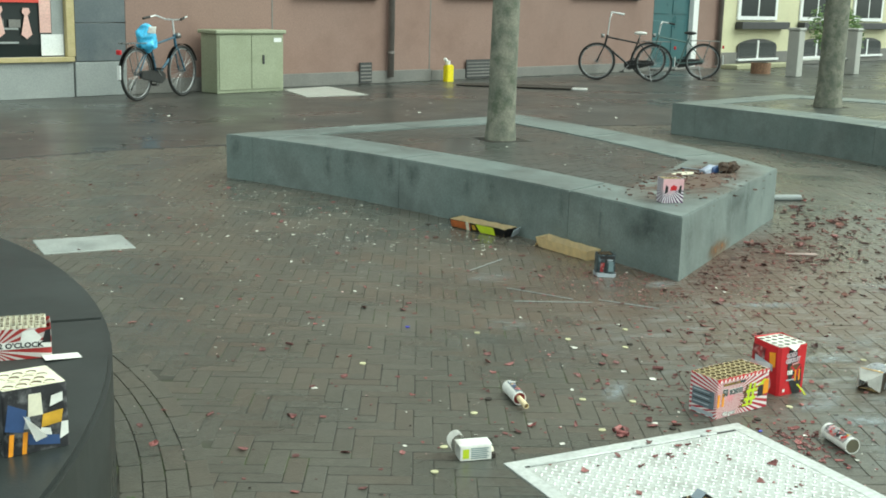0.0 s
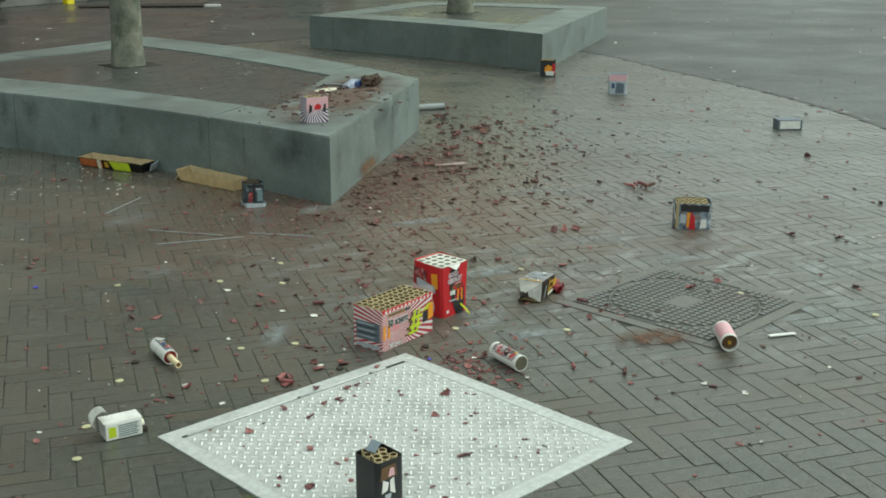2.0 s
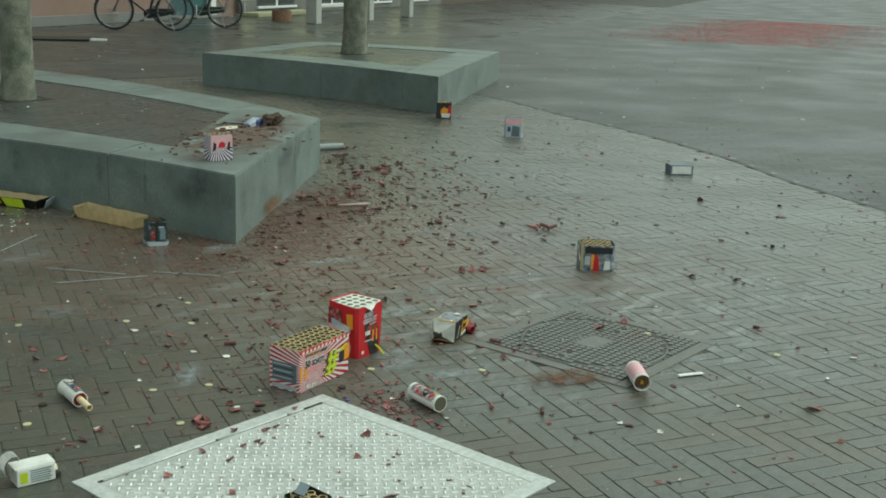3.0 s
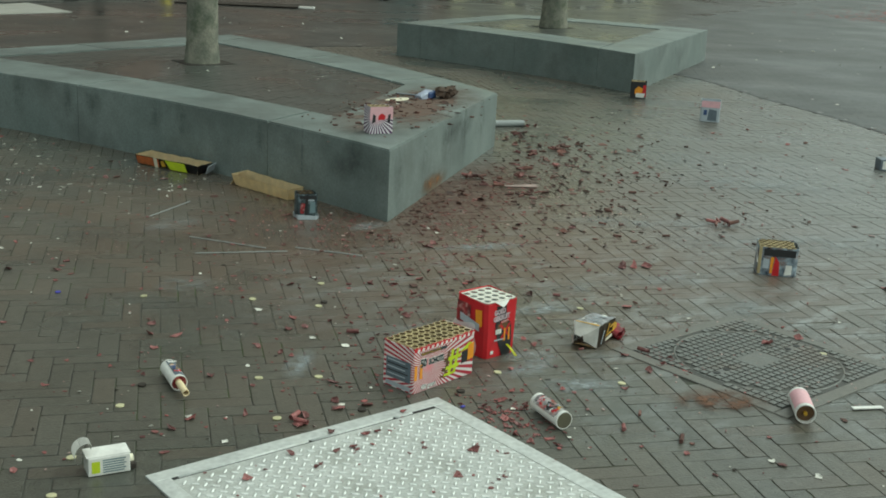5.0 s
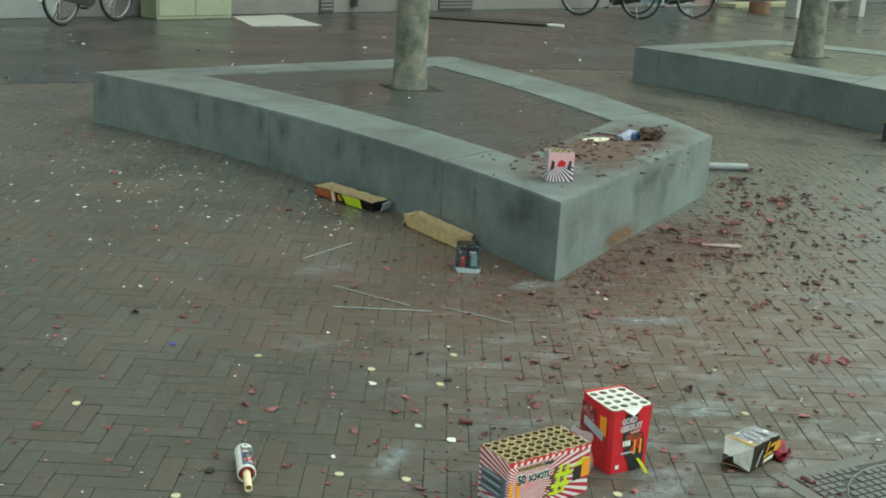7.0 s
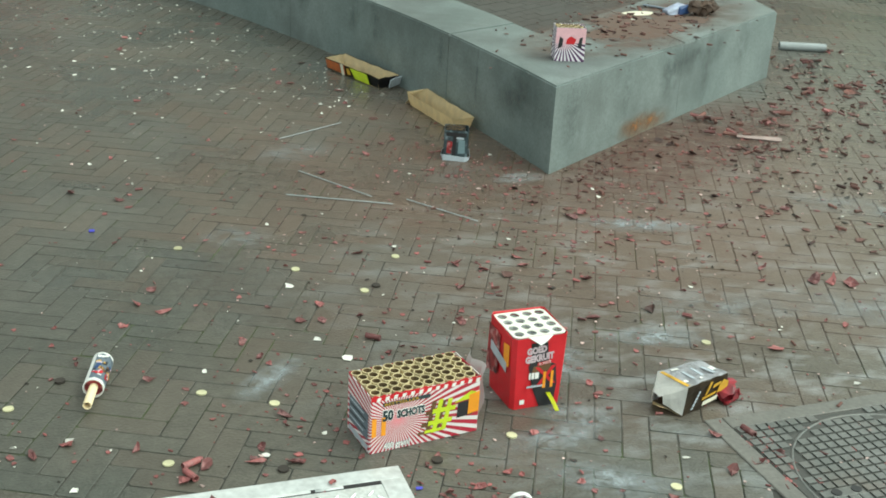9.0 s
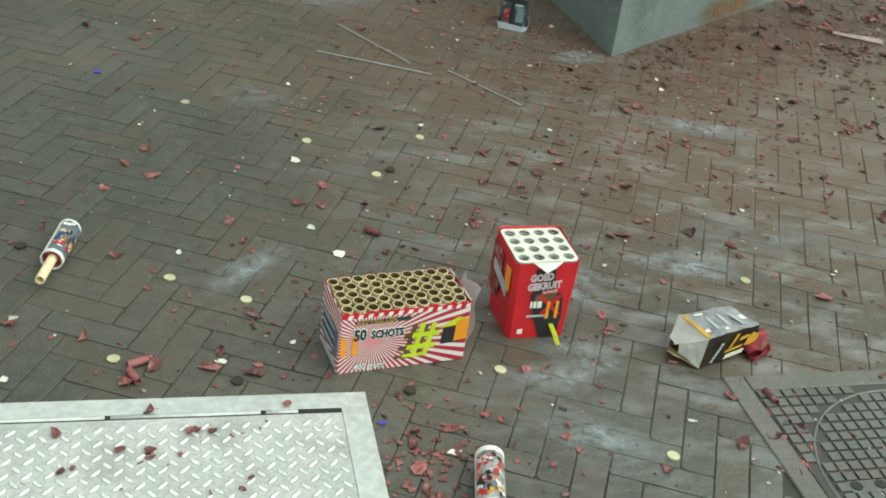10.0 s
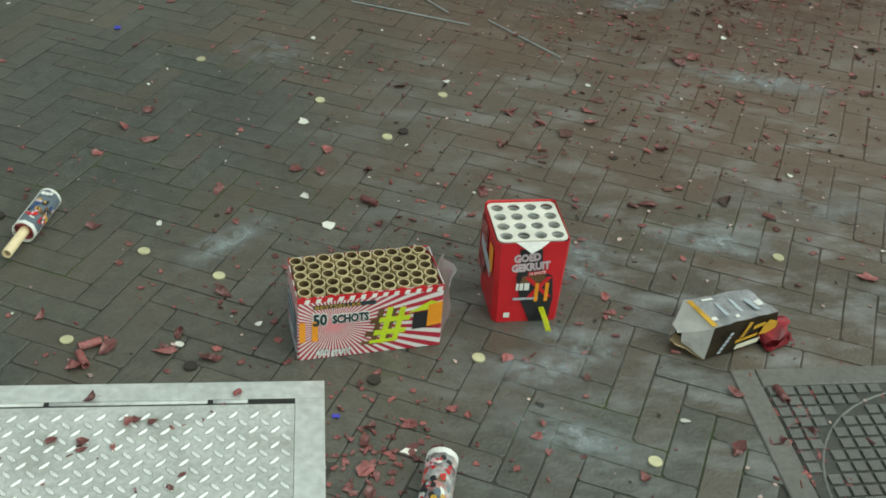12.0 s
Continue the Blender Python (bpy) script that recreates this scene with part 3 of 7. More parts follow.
part("raised_pattern", lozenge_mesh("raised_pattern", verts, faces), None, hatch, "rows of raised worn lozenges")["kind"] = "stuff"

# ---- manhole ----
MAN = pose(3.887, 2.946, 0.001, 0, 0, 5)
manhole = thing("manhole_cover", MAN, "round cast-iron manhole cover in a square studded frame", "manhole")
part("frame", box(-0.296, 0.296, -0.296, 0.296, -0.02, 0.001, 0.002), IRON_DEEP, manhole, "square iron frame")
studs = {True: [], False: []}
for i in range(21):
    for j in range(21):
        cx, cy = (i - 10) * 0.0281, (j - 10) * 0.0281
        r = math.hypot(cx, cy)
        if 0.264 < r < 0.289:
            continue
        if r < 0.264 and ((abs(cx) < 0.075 and abs(cy) < 0.055) or (abs(abs(cx) - 0.2) < 0.045 and abs(cy) < 0.02)):
            continue
        studs[r < 0.27].append(box(cx - .0108, cx + .0108, cy - .0108, cy + .0108, 0.0, 0.005))
part("frame_studs", join_bm(*studs[False]), IRON, manhole)["kind"] = "stuff"
cover = part("cover", moved(join_bm(torus(0.277, 0.0045, 56, 6)), pose(0, 0, -0.001, 90)), IRON, manhole, "round lid with a raised rim", smooth=True)
part("cover_studs", join_bm(*studs[True]), IRON, cover)["kind"] = "stuff"
part("name_plate", box(-0.07, 0.07, -0.05, 0.05, 0, 0.005, 0.002), IRON, cover)
for sx in (-1, 1):
    part("lifting_plate", box(sx * 0.2 - 0.042, sx * 0.2 + 0.042, -0.015, 0.015, 0, 0.0045, 0.001), IRON, cover)
    for q in (-0.026, 0.026):
        part("lifting_hole", moved(tube(0.012, 0.0, 0.0062, 12), Matrix.Translation((sx * 0.2 + q, 0, 0))), BLACK, cover)

for a in range(4):
    part("border_strip", moved(box(-0.296, 0.346, 0.298, 0.346, -0.02, 0.003, 0.002), pose(0, 0, 0, 0, 0, 90 * a)), STRIP, manhole, "worn concrete border strip")

# ---- colours of paper, card and print ----
def paper(name, c, rough=0.55, spread=0.1, bump=0.0004, random_amount=0.0, fine=140):
    lo = tuple(v * (1 - spread) for v in c)
    hi = tuple(min(1, v * (1 + spread)) for v in c)
    return mat(name, lo, hi, rough=rough, scale=25, fine=fine, bump=bump, rough_spread=0.1, random_amount=random_amount, grain=0.05)


P_RED = paper("red_print", (0.52, 0.013, 0.022), 0.4)
P_WHITE = paper("white_card", (0.76, 0.75, 0.71), 0.5)
P_CREAM = paper("cream_card", (0.70, 0.66, 0.52), 0.65)
P_TUBE = paper("cardboard_tube", (0.48, 0.39, 0.215), 0.75, 0.2)
P_DULL = paper("dull_grey_lining", (0.42, 0.42, 0.37), 0.8, 0.2)
# burnt brown, darkened further for the shade down inside the tubes
P_TUBE_INSIDE = paper("burnt_shaded_lining", (0.12, 0.078, 0.034), 0.85, 0.4)
P_INK = paper("dark_teal_ink", (0.022, 0.042, 0.046), 0.45)
P_TAN = paper("tan_cardboard", (0.78, 0.64, 0.40), 0.75)
P_BLACK = paper("black_print", (0.02, 0.02, 0.022), 0.4)
P_CHAR = paper("charred_card", (0.035, 0.028, 0.022), 0.85, 0.3, 0.001)
P_GREY = paper("grey_print", (0.12, 0.15, 0.18), 0.45)
P_PALE = paper("pale_grey_print", (0.42, 0.46, 0.5), 0.45)
P_TEALGREY = paper("teal_grey_print", (0.16, 0.23, 0.25), 0.45)
P_STICK = paper("weathered_stick", (0.30, 0.32, 0.32), 0.6)
P_PINKGREY = paper("silver_pink_print", (0.52, 0.42, 0.45), 0.4)
P_PLUG = paper("clay_plug", (0.11, 0.10, 0.065), 0.8)
P_LIME = paper("lime_print", (0.55, 0.66, 0.03), 0.45)
P_ORANGE = paper("orange_print", (0.78, 0.30, 0.02), 0.45)
P_GOLD = paper("gold_print", (0.52, 0.30, 0.03), 0.4, 0.3)
P_PINK = paper("pink_print", (0.72, 0.42, 0.46), 0.5)
P_BLUE = paper("blue_print", (0.035, 0.07, 0.18), 0.45)
P_BROWN = paper("brown_print", (0.13, 0.07, 0.03), 0.5, 0.3)
P_MIX = mat("mottled_print", (0.012, 0.012, 0.03), (0.16, 0.15, 0.19), rough=0.4, scale=60, fine=200, bump=0, stain=(0.60, 0.16, 0.07), stain_scale=70, stain_amount=0.9)
P_MIX_WHITE = mat("white_picture_print", (0.60, 0.58, 0.56), (0.035, 0.035, 0.045), rough=0.4, scale=44, fine=200, bump=0, stain=(0.55, 0.10, 0.07), stain_scale=36, stain_amount=0.9)
P_MIX_RED = mat("red_picture_print", (0.40, 0.02, 0.025), (0.025, 0.018, 0.02), rough=0.4, scale=38, fine=200, bump=0, stain=(0.62, 0.36, 0.34), stain_scale=48, stain_amount=0.85)
P_MIX_BW = mat("black_white_print", (0.012, 0.012, 0.014), (0.03, 0.03, 0.035), rough=0.4, scale=20, fine=200, bump=0, stain=(0.40, 0.40, 0.41), stain_scale=30, stain_amount=0.35)
P_MIX_TEAL = mat("dark_teal_print", (0.012, 0.02, 0.026), (0.06, 0.09, 0.10), rough=0.4, scale=40, fine=200, bump=0, stain=(0.34, 0.42, 0.46), stain_scale=34, stain_amount=0.8)
P_MIX_BLUE = mat("blue_mottled_print", (0.02, 0.03, 0.05), (0.35, 0.42, 0.48), rough=0.4, scale=40, fine=200, bump=0, stain=(0.25, 0.10, 0.04), stain_scale=30, stain_amount=0.6)
P_SILVER = mat("silver_foil", (0.55, 0.57, 0.58), (0.75, 0.76, 0.76), rough=0.28, metal=0.75, scale=18, fine=60, bump=0.003)
P_FILM = bpy.data.materials.new("clear_wrapping_film")
P_FILM.use_nodes = True
pf = P_FILM.node_tree.nodes["Principled BSDF"]
socket(pf, "Base Color", (0.75, 0.73, 0.72, 1))
socket(pf, "Roughness", 0.3)
socket(pf, "Alpha", 0.5)
SCRAP_RED = mat("red_paper_scrap", (0.125, 0.040, 0.038), (0.25, 0.080, 0.075), rough=0.6, scale=45, fine=160, bump=0.0012, random_amount=0.55, stain=(0.36, 0.20, 0.19), stain_scale=55, stain_amount=0.6)
SCRAP_BROWN = paper("scorched_paper_scrap", (0.105, 0.048, 0.038), 0.75, 0.45, 0.001, 0.65)
SCRAP_WHITE = paper("white_paper_scrap", (0.62, 0.60, 0.54), 0.6, 0.15, 0.0006, 0.25)
P_PINKISH = paper("pale_pink_paper", (0.45, 0.33, 0.30), 0.6, 0.3, 0.0006, 0.4)
SCRAP_YELLOW = paper("cream_card_disc", (0.50, 0.47, 0.29), 0.6, 0.2, 0.0006, 0.2)


def sunburst(name, c1, c2, cx, cz, rays, middle=None, radius=0.03):
    """Rays round a point of the front, drawn by angle in the thing's own measure."""
    m = bpy.data.materials.new(name)
    m.use_nodes = True
    n, l = m.node_tree.nodes, m.node_tree.links
    bsdf = n["Principled BSDF"]
    tc = n.new("ShaderNodeTexCoord")
    sp = n.new("ShaderNodeSeparateXYZ")
    l.new(tc.outputs["Object"], sp.inputs[0])

    def op(kind, a, b=None):
        q = n.new("ShaderNodeMath")
        q.operation = kind
        for i, s in enumerate((a, b)):
            if s is None:
                continue
            if isinstance(s, (int, float)):
                q.inputs[i].default_value = s
            else:
                l.new(s, q.inputs[i])
        return q.outputs[0]
    dx, dz = op('SUBTRACT', op('SUBTRACT', sp.outputs[0], cx), op('MULTIPLY', sp.outputs[1], 0.6)), op('SUBTRACT', sp.outputs[2], cz)
    ang = op('MULTIPLY', op('ARCTAN2', dz, dx), rays / (2 * math.pi))
    step = op('GREATER_THAN', op('FRACT', op('ADD', ang, 50.0)), 0.48)
    mx = n.new("ShaderNodeMix")
    mx.data_type = 'RGBA'
    mx.inputs["A"].default_value, mx.inputs["B"].default_value = (*c1, 1), (*c2, 1)
    l.new(step, mx.inputs["Factor"])
    out = mx.outputs["Result"]
    if middle:
        r = op('SQRT', op('ADD', op('MULTIPLY', dx, dx), op('MULTIPLY', op('MULTIPLY', dz, dz), 1.6)))
        mr = n.new("ShaderNodeMapRange")
        mr.inputs[1].default_value, mr.inputs[2].default_value, mr.inputs[3].default_value, mr.inputs[4].default_value = 0.0, radius, 0.95, 0.0
        l.new(r, mr.inputs[0])
        m2 = n.new("ShaderNodeMix")
        m2.data_type = 'RGBA'
        m2.inputs["B"].default_value = (*middle, 1)
        l.new(mr.outputs[0], m2.inputs["Factor"])
        l.new(out, m2.inputs["A"])
        out = m2.outputs["Result"]
    l.new(out, bsdf.inputs["Base Color"])
    socket(bsdf, "Roughness", 0.42)
    return m


BURST = sunburst("red_white_rays", (0.72, 0.66, 0.65), (0.40, 0.022, 0.045), -0.031, 0.074, 58, (0.72, 0.22, 0.25), 0.03)
BURST_DARK = sunburst("purple_white_rays", (0.74, 0.70, 0.72), (0.09, 0.03, 0.10), 0.0, 0.085, 34, (0.80, 0.45, 0.52), 0.06)
BURST_RED = sunburst("dark_red_white_rays", (0.56, 0.50, 0.48), (0.30, 0.025, 0.025), 0.02, 0.03, 30)


def text_part(words, size, material, parent, m, label="", squeeze=1.0, thick=0.0004, bold=0.0):
    cu = bpy.data.curves.new("words", 'FONT')
    cu.body, cu.size, cu.extrude, cu.resolution_u, cu.offset = words, size, thick, 2, bold
    tmp = new("words", cu)
    me = bpy.data.meshes.new_from_object(tmp.evaluated_get(bpy.context.evaluated_depsgraph_get()))
    bpy.data.objects.remove(tmp)
    me.transform(Matrix.Diagonal((squeeze, 1, 1, 1)))
    me.materials.clear()
    me.materials.append(material)
    ob = part("lettering", me, None, parent, label)
    ob.matrix_basis = m
    return ob


def front_m(x, y, z):
    """The pose of a flat piece on a front that faces -y."""
    return pose(x, y, z, 90)


def patch(name, pts, material, parent, m, label="", thick=0.0006):
    ob = part(name, prism(pts, 0, thick), material, parent, label)
    ob.matrix_basis = m
    return ob


def rect(x0, z0, x1, z1):
    return [(x0, z0), (x1, z0), (x1, z1), (x0, z1)]


def rounded(w, d, r, n=4):
    pts = []
    for cx, cy, a0 in ((w - r, d - r, 0), (-w + r, d - r, 90), (-w + r, -d + r, 180), (w - r, -d + r, 270)):
        for i in range(n + 1):
            a = radians(a0 + 90 * i / n)
            pts.append((cx + r * math.cos(a), cy + r * math.sin(a)))
    return pts


def wall_shell(pts, z0, z1, t=0.0015):
    """An open wrapper on a closed outline, with thickness."""
    cx, cy = sum(p[0] for p in pts) / len(pts), sum(p[1] for p in pts) / len(pts)
    ins = [(x - t * (x - cx) / math.hypot(x - cx, y - cy), y - t * (y - cy) / math.hypot(x - cx, y - cy)) for x, y in pts]
    bm = bmesh.new()
    rings = [[bm.verts.new((x, y, z)) for x, y in p] for p, z in ((pts, z0), (pts, z1), (ins, z1), (ins, z0))]
    n = len(pts)
    for a, b in zip(rings, rings[1:] + rings[:1]):
        for i in range(n):
            bm.faces.new((a[i], a[(i + 1) % n], b[(i + 1) % n], b[i]))
    return bm


def tube_array(parent, positions, r, z0, z1, material=None, seg=14, inner=None):
    me = None
    for k, (x, y) in enumerate(positions):
        if me is None:
            me = mesh_of("tube", pipe_wall(r, r * 0.8, z0, z1, seg), [material or P_TUBE, inner or P_TUBE_INSIDE])
        ob = part("tube", me, None, parent)
        rq = random.Random(k)
        ob.matrix_basis = Matrix.Translation((x + rq.uniform(-.0006, .0006), y, rq.uniform(-.003, .0)))


def hex_positions(w, d, r):
    """Close-packed tube centres inside a box."""
    out, row, y = [], 0, -d + r
    while y <= d - r + 1e-6:
        x = -w + r + (r if row % 2 else 0)
        while x <= w - r + 1e-6:
            out.append((x, y))
            x += 2 * r
        y += r * 1.78
        row += 1
    return out


# ---- the striped fifty-shot cake ----
cake = thing("firework_cake", pose(2.817, 3.348, 0.001, 0, 0, 12.5), "red and white striped spent firework cake with open tubes", "firework")
CW, CD, CH = 0.136, 0.064, 0.147
part("wrapper", wall_shell(rounded(CW, CD, 0.003, 1), 0.0, CH - 0.004), BURST, cake, "red and white sunburst wrapper")
part("floor_card", box(-CW + .004, CW - .004, -CD + .004, CD - .004, 0.001, 0.004), P_TAN, cake)
tube_array(cake, [(-CW + 0.0145 + i * 0.0262 + (0.004 if j % 2 else 0), -CD + 0.0135 + j * 0.0252) for i in range(10) for j in range(5)], 0.0124, 0.004, CH)
F = -CD - 0.0006
rg = random.Random(8)
edge = []
for i in range(28):
    x = -CW + 2 * CW * i / 27
    edge.append((x, CH - 0.004 + rg.uniform(-.003, .004)))
patch("torn_edge", [(CW, CH - 0.016)] + [(x, z) for x, z in edge[::-1]] + [(-CW, CH - 0.016)], P_RED, cake, front_m(0, F + 0.0008, 0), "torn red edge")
for i in range(13):
    x = -CW + 0.012 + i * 0.0205
    patch("white_dash", [(x, CH - 0.017), (x + 0.009, CH - 0.017), (x + 0.012, CH - 0.008), (x + 0.003, CH - 0.008)], P_WHITE, cake, front_m(0, F - 0.0001, 0))
patch("banner", rect(-0.107, 0.115, 0.008, 0.124), P_INK, cake, front_m(0, F, 0))
text_part("BESTSELLER", 0.0095, P_GOLD, cake, front_m(-0.105, F - 0.0008, 0.1162), "gold lettering", 1.75)
text_part("50", 0.035, P_WHITE, cake, front_m(-0.108, F - 0.0002, 0.079), "white outline", 0.74, bold=0.0034)
text_part("50", 0.035, P_INK, cake, front_m(-0.108, F - 0.0009, 0.079), "dark teal lettering", 0.74, bold=0.0016)
text_part("SCHOTS", 0.0255, P_WHITE, cake, front_m(-0.072, F - 0.0002, 0.0805), "white outline", 0.70, bold=0.0028)
text_part("SCHOTS", 0.0255, P_INK, cake, front_m(-0.072, F - 0.0009, 0.0805), "dark teal lettering", 0.70, bold=0.0012)
text_part("400 gram!", 0.0205, P_GREY, cake, front_m(-0.103, F - 0.0002, 0.007), "grey outline", 0.78, bold=0.0012)
text_part("400 gram!", 0.0205, P_WHITE, cake, front_m(-0.103, F - 0.0009, 0.007), "white lettering", 0.78, bold=0.0004)
for dx, dz, mtl, yy in ((-0.016, -0.002, P_BROWN, 0.0), (0, 0, P_LIME, -0.0008)):
    g = [rect(0.022 + dx, 0.022 + dz, 0.033 + dx, 0.104 + dz), rect(0.046 + dx, 0.024 + dz, 0.057 + dx, 0.102 + dz), rect(0.008 + dx, 0.042 + dz, 0.068 + dx, 0.053 + dz), rect(0.012 + dx, 0.071 + dz, 0.070 + dx, 0.082 + dz), rect(0.004 + dx, 0.024 + dz, 0.05 + dx, 0.031 + dz)]
    for k, q in enumerate(g):
        patch("hash_bar", [(x + (z - 0.06) * 0.2, z) for x, z in q], mtl, cake, front_m(0, F + yy - k * 0.00012, 0), "lime hash sign bar" if mtl is P_LIME else "")
patch("picture_dark", [(0.078, 0.046), (0.118, 0.048), (0.12, 0.088), (0.08, 0.084)], P_BLACK, cake, front_m(0, F, 0))
patch("picture_lime", [(0.07, 0.086), (0.112, 0.11), (0.128, 0.104), (0.108, 0.09)], P_LIME, cake, front_m(0, F - 0.0003, 0))
patch("picture_orange", [(0.106, 0.05), (0.134, 0.054), (0.135, 0.106), (0.108, 0.1)], P_ORANGE, cake, front_m(0, F - 0.0006, 0), "orange corner flash")
for x in (-0.133, -0.110):
    patch("orange_tape", rect(x, 0.042, x + 0.011, 0.088), P_ORANGE, cake, front_m(0, F - 0.0002, 0), "orange warning strip")
SIDE = pose(-CW - 0.0006, 0, 0, 90, 0, -90)
patch("info_panel", rect(-0.05, 0.03, 0.052, 0.095), P_GREY, cake, SIDE, "blue-grey information panel")
for k in range(5):
    patch("print_line", rect(-0.045, 0.085 - k * 0.011, 0.03 + 0.012 * (k % 2), 0.0885 - k * 0.011), P_BLACK if k % 2 else P_PALE, cake, SIDE @ pose(0, 0, 0.0005))
patch("base_strip", rect(-0.05, 0.004, 0.052, 0.018), P_PALE, cake, SIDE)
bm = bmesh.new()
vs = [[bm.verts.new((CW + 0.003 + (0.010 * math.sin(j * 1.7 + i * 0.6) + 0.022) * (i / 9), -CD + 0.01 + 0.02 * j + 0.006 * math.sin(i), 0.004 + 0.016 * i)) for j in range(6)] for i in range(10)]
for i in range(9):
    for j in range(5):
        bm.faces.new((vs[i][j], vs[i][j + 1], vs[i + 1][j + 1], vs[i + 1][j]))
film = part("wrapping_film", bm, P_FILM, cake, "torn clear plastic film", smooth=True)

# ---- the red cake ----
red = thing("firework_cake", pose(3.124, 3.462, 0.001, 0, 0, 7), "tall red spent firework box with white holed top", "firework")
RW, RD, RH = 0.072, 0.070, 0.192
shape = [(-RW + 0.009, -RD), (RW - 0.006, -RD), (RW, -RD + 0.008), (RW, RD - 0.008), (RW - 0.008, RD), (-RW + 0.008, RD), (-RW, RD - 0.008), (-RW, -RD + 0.011)]
wr = wall_shell(shape, 0.0, RH - 0.004, 0.002)
for k, v in enumerate(wr.verts):
    if v.co.z > 0.1 and v.co.y > -RD + 0.02:
        v.co.z = RH + 0.003 + 0.003 * math.sin(k * 2.1)
for v in wr.verts:
    if v.co.z < 0.05:
        v.co.x, v.co.y = v.co.x * 0.9, v.co.y * 0.97
part("wrapper", wr, P_RED, red, "glossy red printed box")
bm = bmesh.new()
rows_ = 4
pl = rounded(RW - 0.004, RD - 0.003, 0.012, 4)
lid = bmesh.new()
outer = [lid.verts.new((x, y, RH)) for x, y in pl]
edges = [lid.edges.new((outer[i], outer[(i + 1) % len(outer)])) for i in range(len(outer))]
holes = [((-1.5 + i) * 0.0332, (-1.5 + j) * 0.0325) for i in range(4) for j in range(4)]
for hx, hy in holes:
    ring = [lid.verts.new((hx + 0.0122 * math.cos(2 * math.pi * k / 16), hy + 0.0122 * math.sin(2 * math.pi * k / 16), RH)) for k in range(16)]
    edges += [lid.edges.new((ring[k], ring[(k + 1) % 16])) for k in range(16)]
bmesh.ops.triangle_fill(lid, use_beauty=True, use_dissolve=False, edges=edges, normal=(0, 0, 1))
ext = bmesh.ops.extrude_face_region(lid, geom=list(lid.faces))
bmesh.ops.translate(lid, vec=(0, 0, -0.003), verts=[e for e in ext["geom"] if isinstance(e, bmesh.types.BMVert)])
bmesh.ops.recalc_face_normals(lid, faces=lid.faces)
part("top_card", lid, paper("off_white_card", (0.70, 0.68, 0.60), 0.6), red, "white card top with sixteen round holes")
tube_array(red, holes, 0.0128, 0.004, RH - 0.004, P_PALE, 16, P_DULL)
RF = -RD - 0.0006


def red_front(x, y, z, lean=0):
    """The red box is tall: its print is stretched with it."""
    return pose(x, y, z * 1.16, 90) @ pose(0, 0, 0, 0, 0, lean) @ Matrix.Diagonal((1, 1.16, 1, 1))


patch("black_field", [(0.008, 0.001), (0.045, 0.001), (0.05, 0.05), (0.044, 0.095), (0.024, 0.105), (0.018, 0.15), (-0.026, 0.15), (-0.022, 0.12), (-0.028, 0.095), (-0.016, 0.05)], P_BLACK, red, red_front(0, RF + 0.0004, 0), "black printed field")
patch("green_smoke", [(-0.02, 0.078), (0.03, 0.085), (0.03, 0.1), (-0.015, 0.096)], P_BROWN, red, red_front(0, RF + 0.0001, 0))
for wd, x, z in (("GOED", -0.035, 0.125), ("GEKRUIT", -0.038, 0.106)):
    text_part(wd, 0.020, P_PINKGREY, red, red_front(x, RF - 0.0006, z, 5), "silver-pink lettering", 0.92, bold=0.0011)
text_part("16 SHOTS", 0.0075, P_WHITE, red, red_front(-0.003, RF - 0.0012, 0.099, 5), "white lettering")
patch("shots_label", [(-0.005, 0.097), (0.035, 0.101), (0.035, 0.108), (-0.005, 0.104)], P_RED, red, red_front(0, RF, 0))
for q in ([(-0.026, 0.068), (-0.021, 0.068), (-0.021, 0.082), (-0.026, 0.082)], [(-0.019, 0.068), (-0.012, 0.068), (-0.012, 0.082), (-0.019, 0.082)], [(-0.01, 0.068), (0.0, 0.068), (0.0, 0.082), (-0.01, 0.082)]):
    patch("logo_bar", q, P_WHITE, red, red_front(0, RF - 0.0003, 0))
for s in (-1, 1):
    patch("logo_cross", [(0.016 - s * 0.02, 0.052), (0.027 - s * 0.02, 0.052), (0.022 + s * 0.022, 0.094), (0.011 + s * 0.022, 0.094)], P_RED, red, red_front(0, RF - 0.0002 - s * 0.0001, 0), "red cross shape")
patch("small_print", rect(-0.03, 0.048, 0.02, 0.0525), P_PALE, red, red_front(0, RF - 0.0003, 0))
patch("small_print", rect(-0.045, 0.012, -0.033, 0.022), P_WHITE, red, red_front(0, RF - 0.0003, 0))
for x in (0.012, 0.032):
    patch("orange_tape", rect(x, 0.044, x + 0.007, 0.082), P_ORANGE, red, red_front(0, RF - 0.0009, 0), "orange warning strip")
LM = pose(-RW - 0.0005, 0.01, 0, 90, 0, -90)
patch("side_field", [(-0.05, 0.05), (0.0, 0.06), (0.01, 0.17), (-0.055, 0.175), (-0.06, 0.04)], P_MIX_RED, red, LM, "dark picture print")
patch("side_print", [(0.035, 0.10), (0.062, 0.11), (0.06, 0.165), (0.03, 0.16)], P_ORANGE, red, LM)
patch("side_print", [(-0.04, 0.11), (0.05, 0.09), (0.05, 0.115), (-0.04, 0.135)], P_PALE, red, LM @ pose(0, 0, 0.0004))
bm = bmesh.new()
vv = [bm.verts.new(p) for p in ((-0.035, -RD - 0.001, RH - 0.001), (0.03, -RD - 0.001, RH - 0.001), (0.012, -RD - 0.008, RH - 0.012), (-0.006, -RD - 0.012, RH - 0.02), (-0.018, -RD - 0.006, RH - 0.012))]
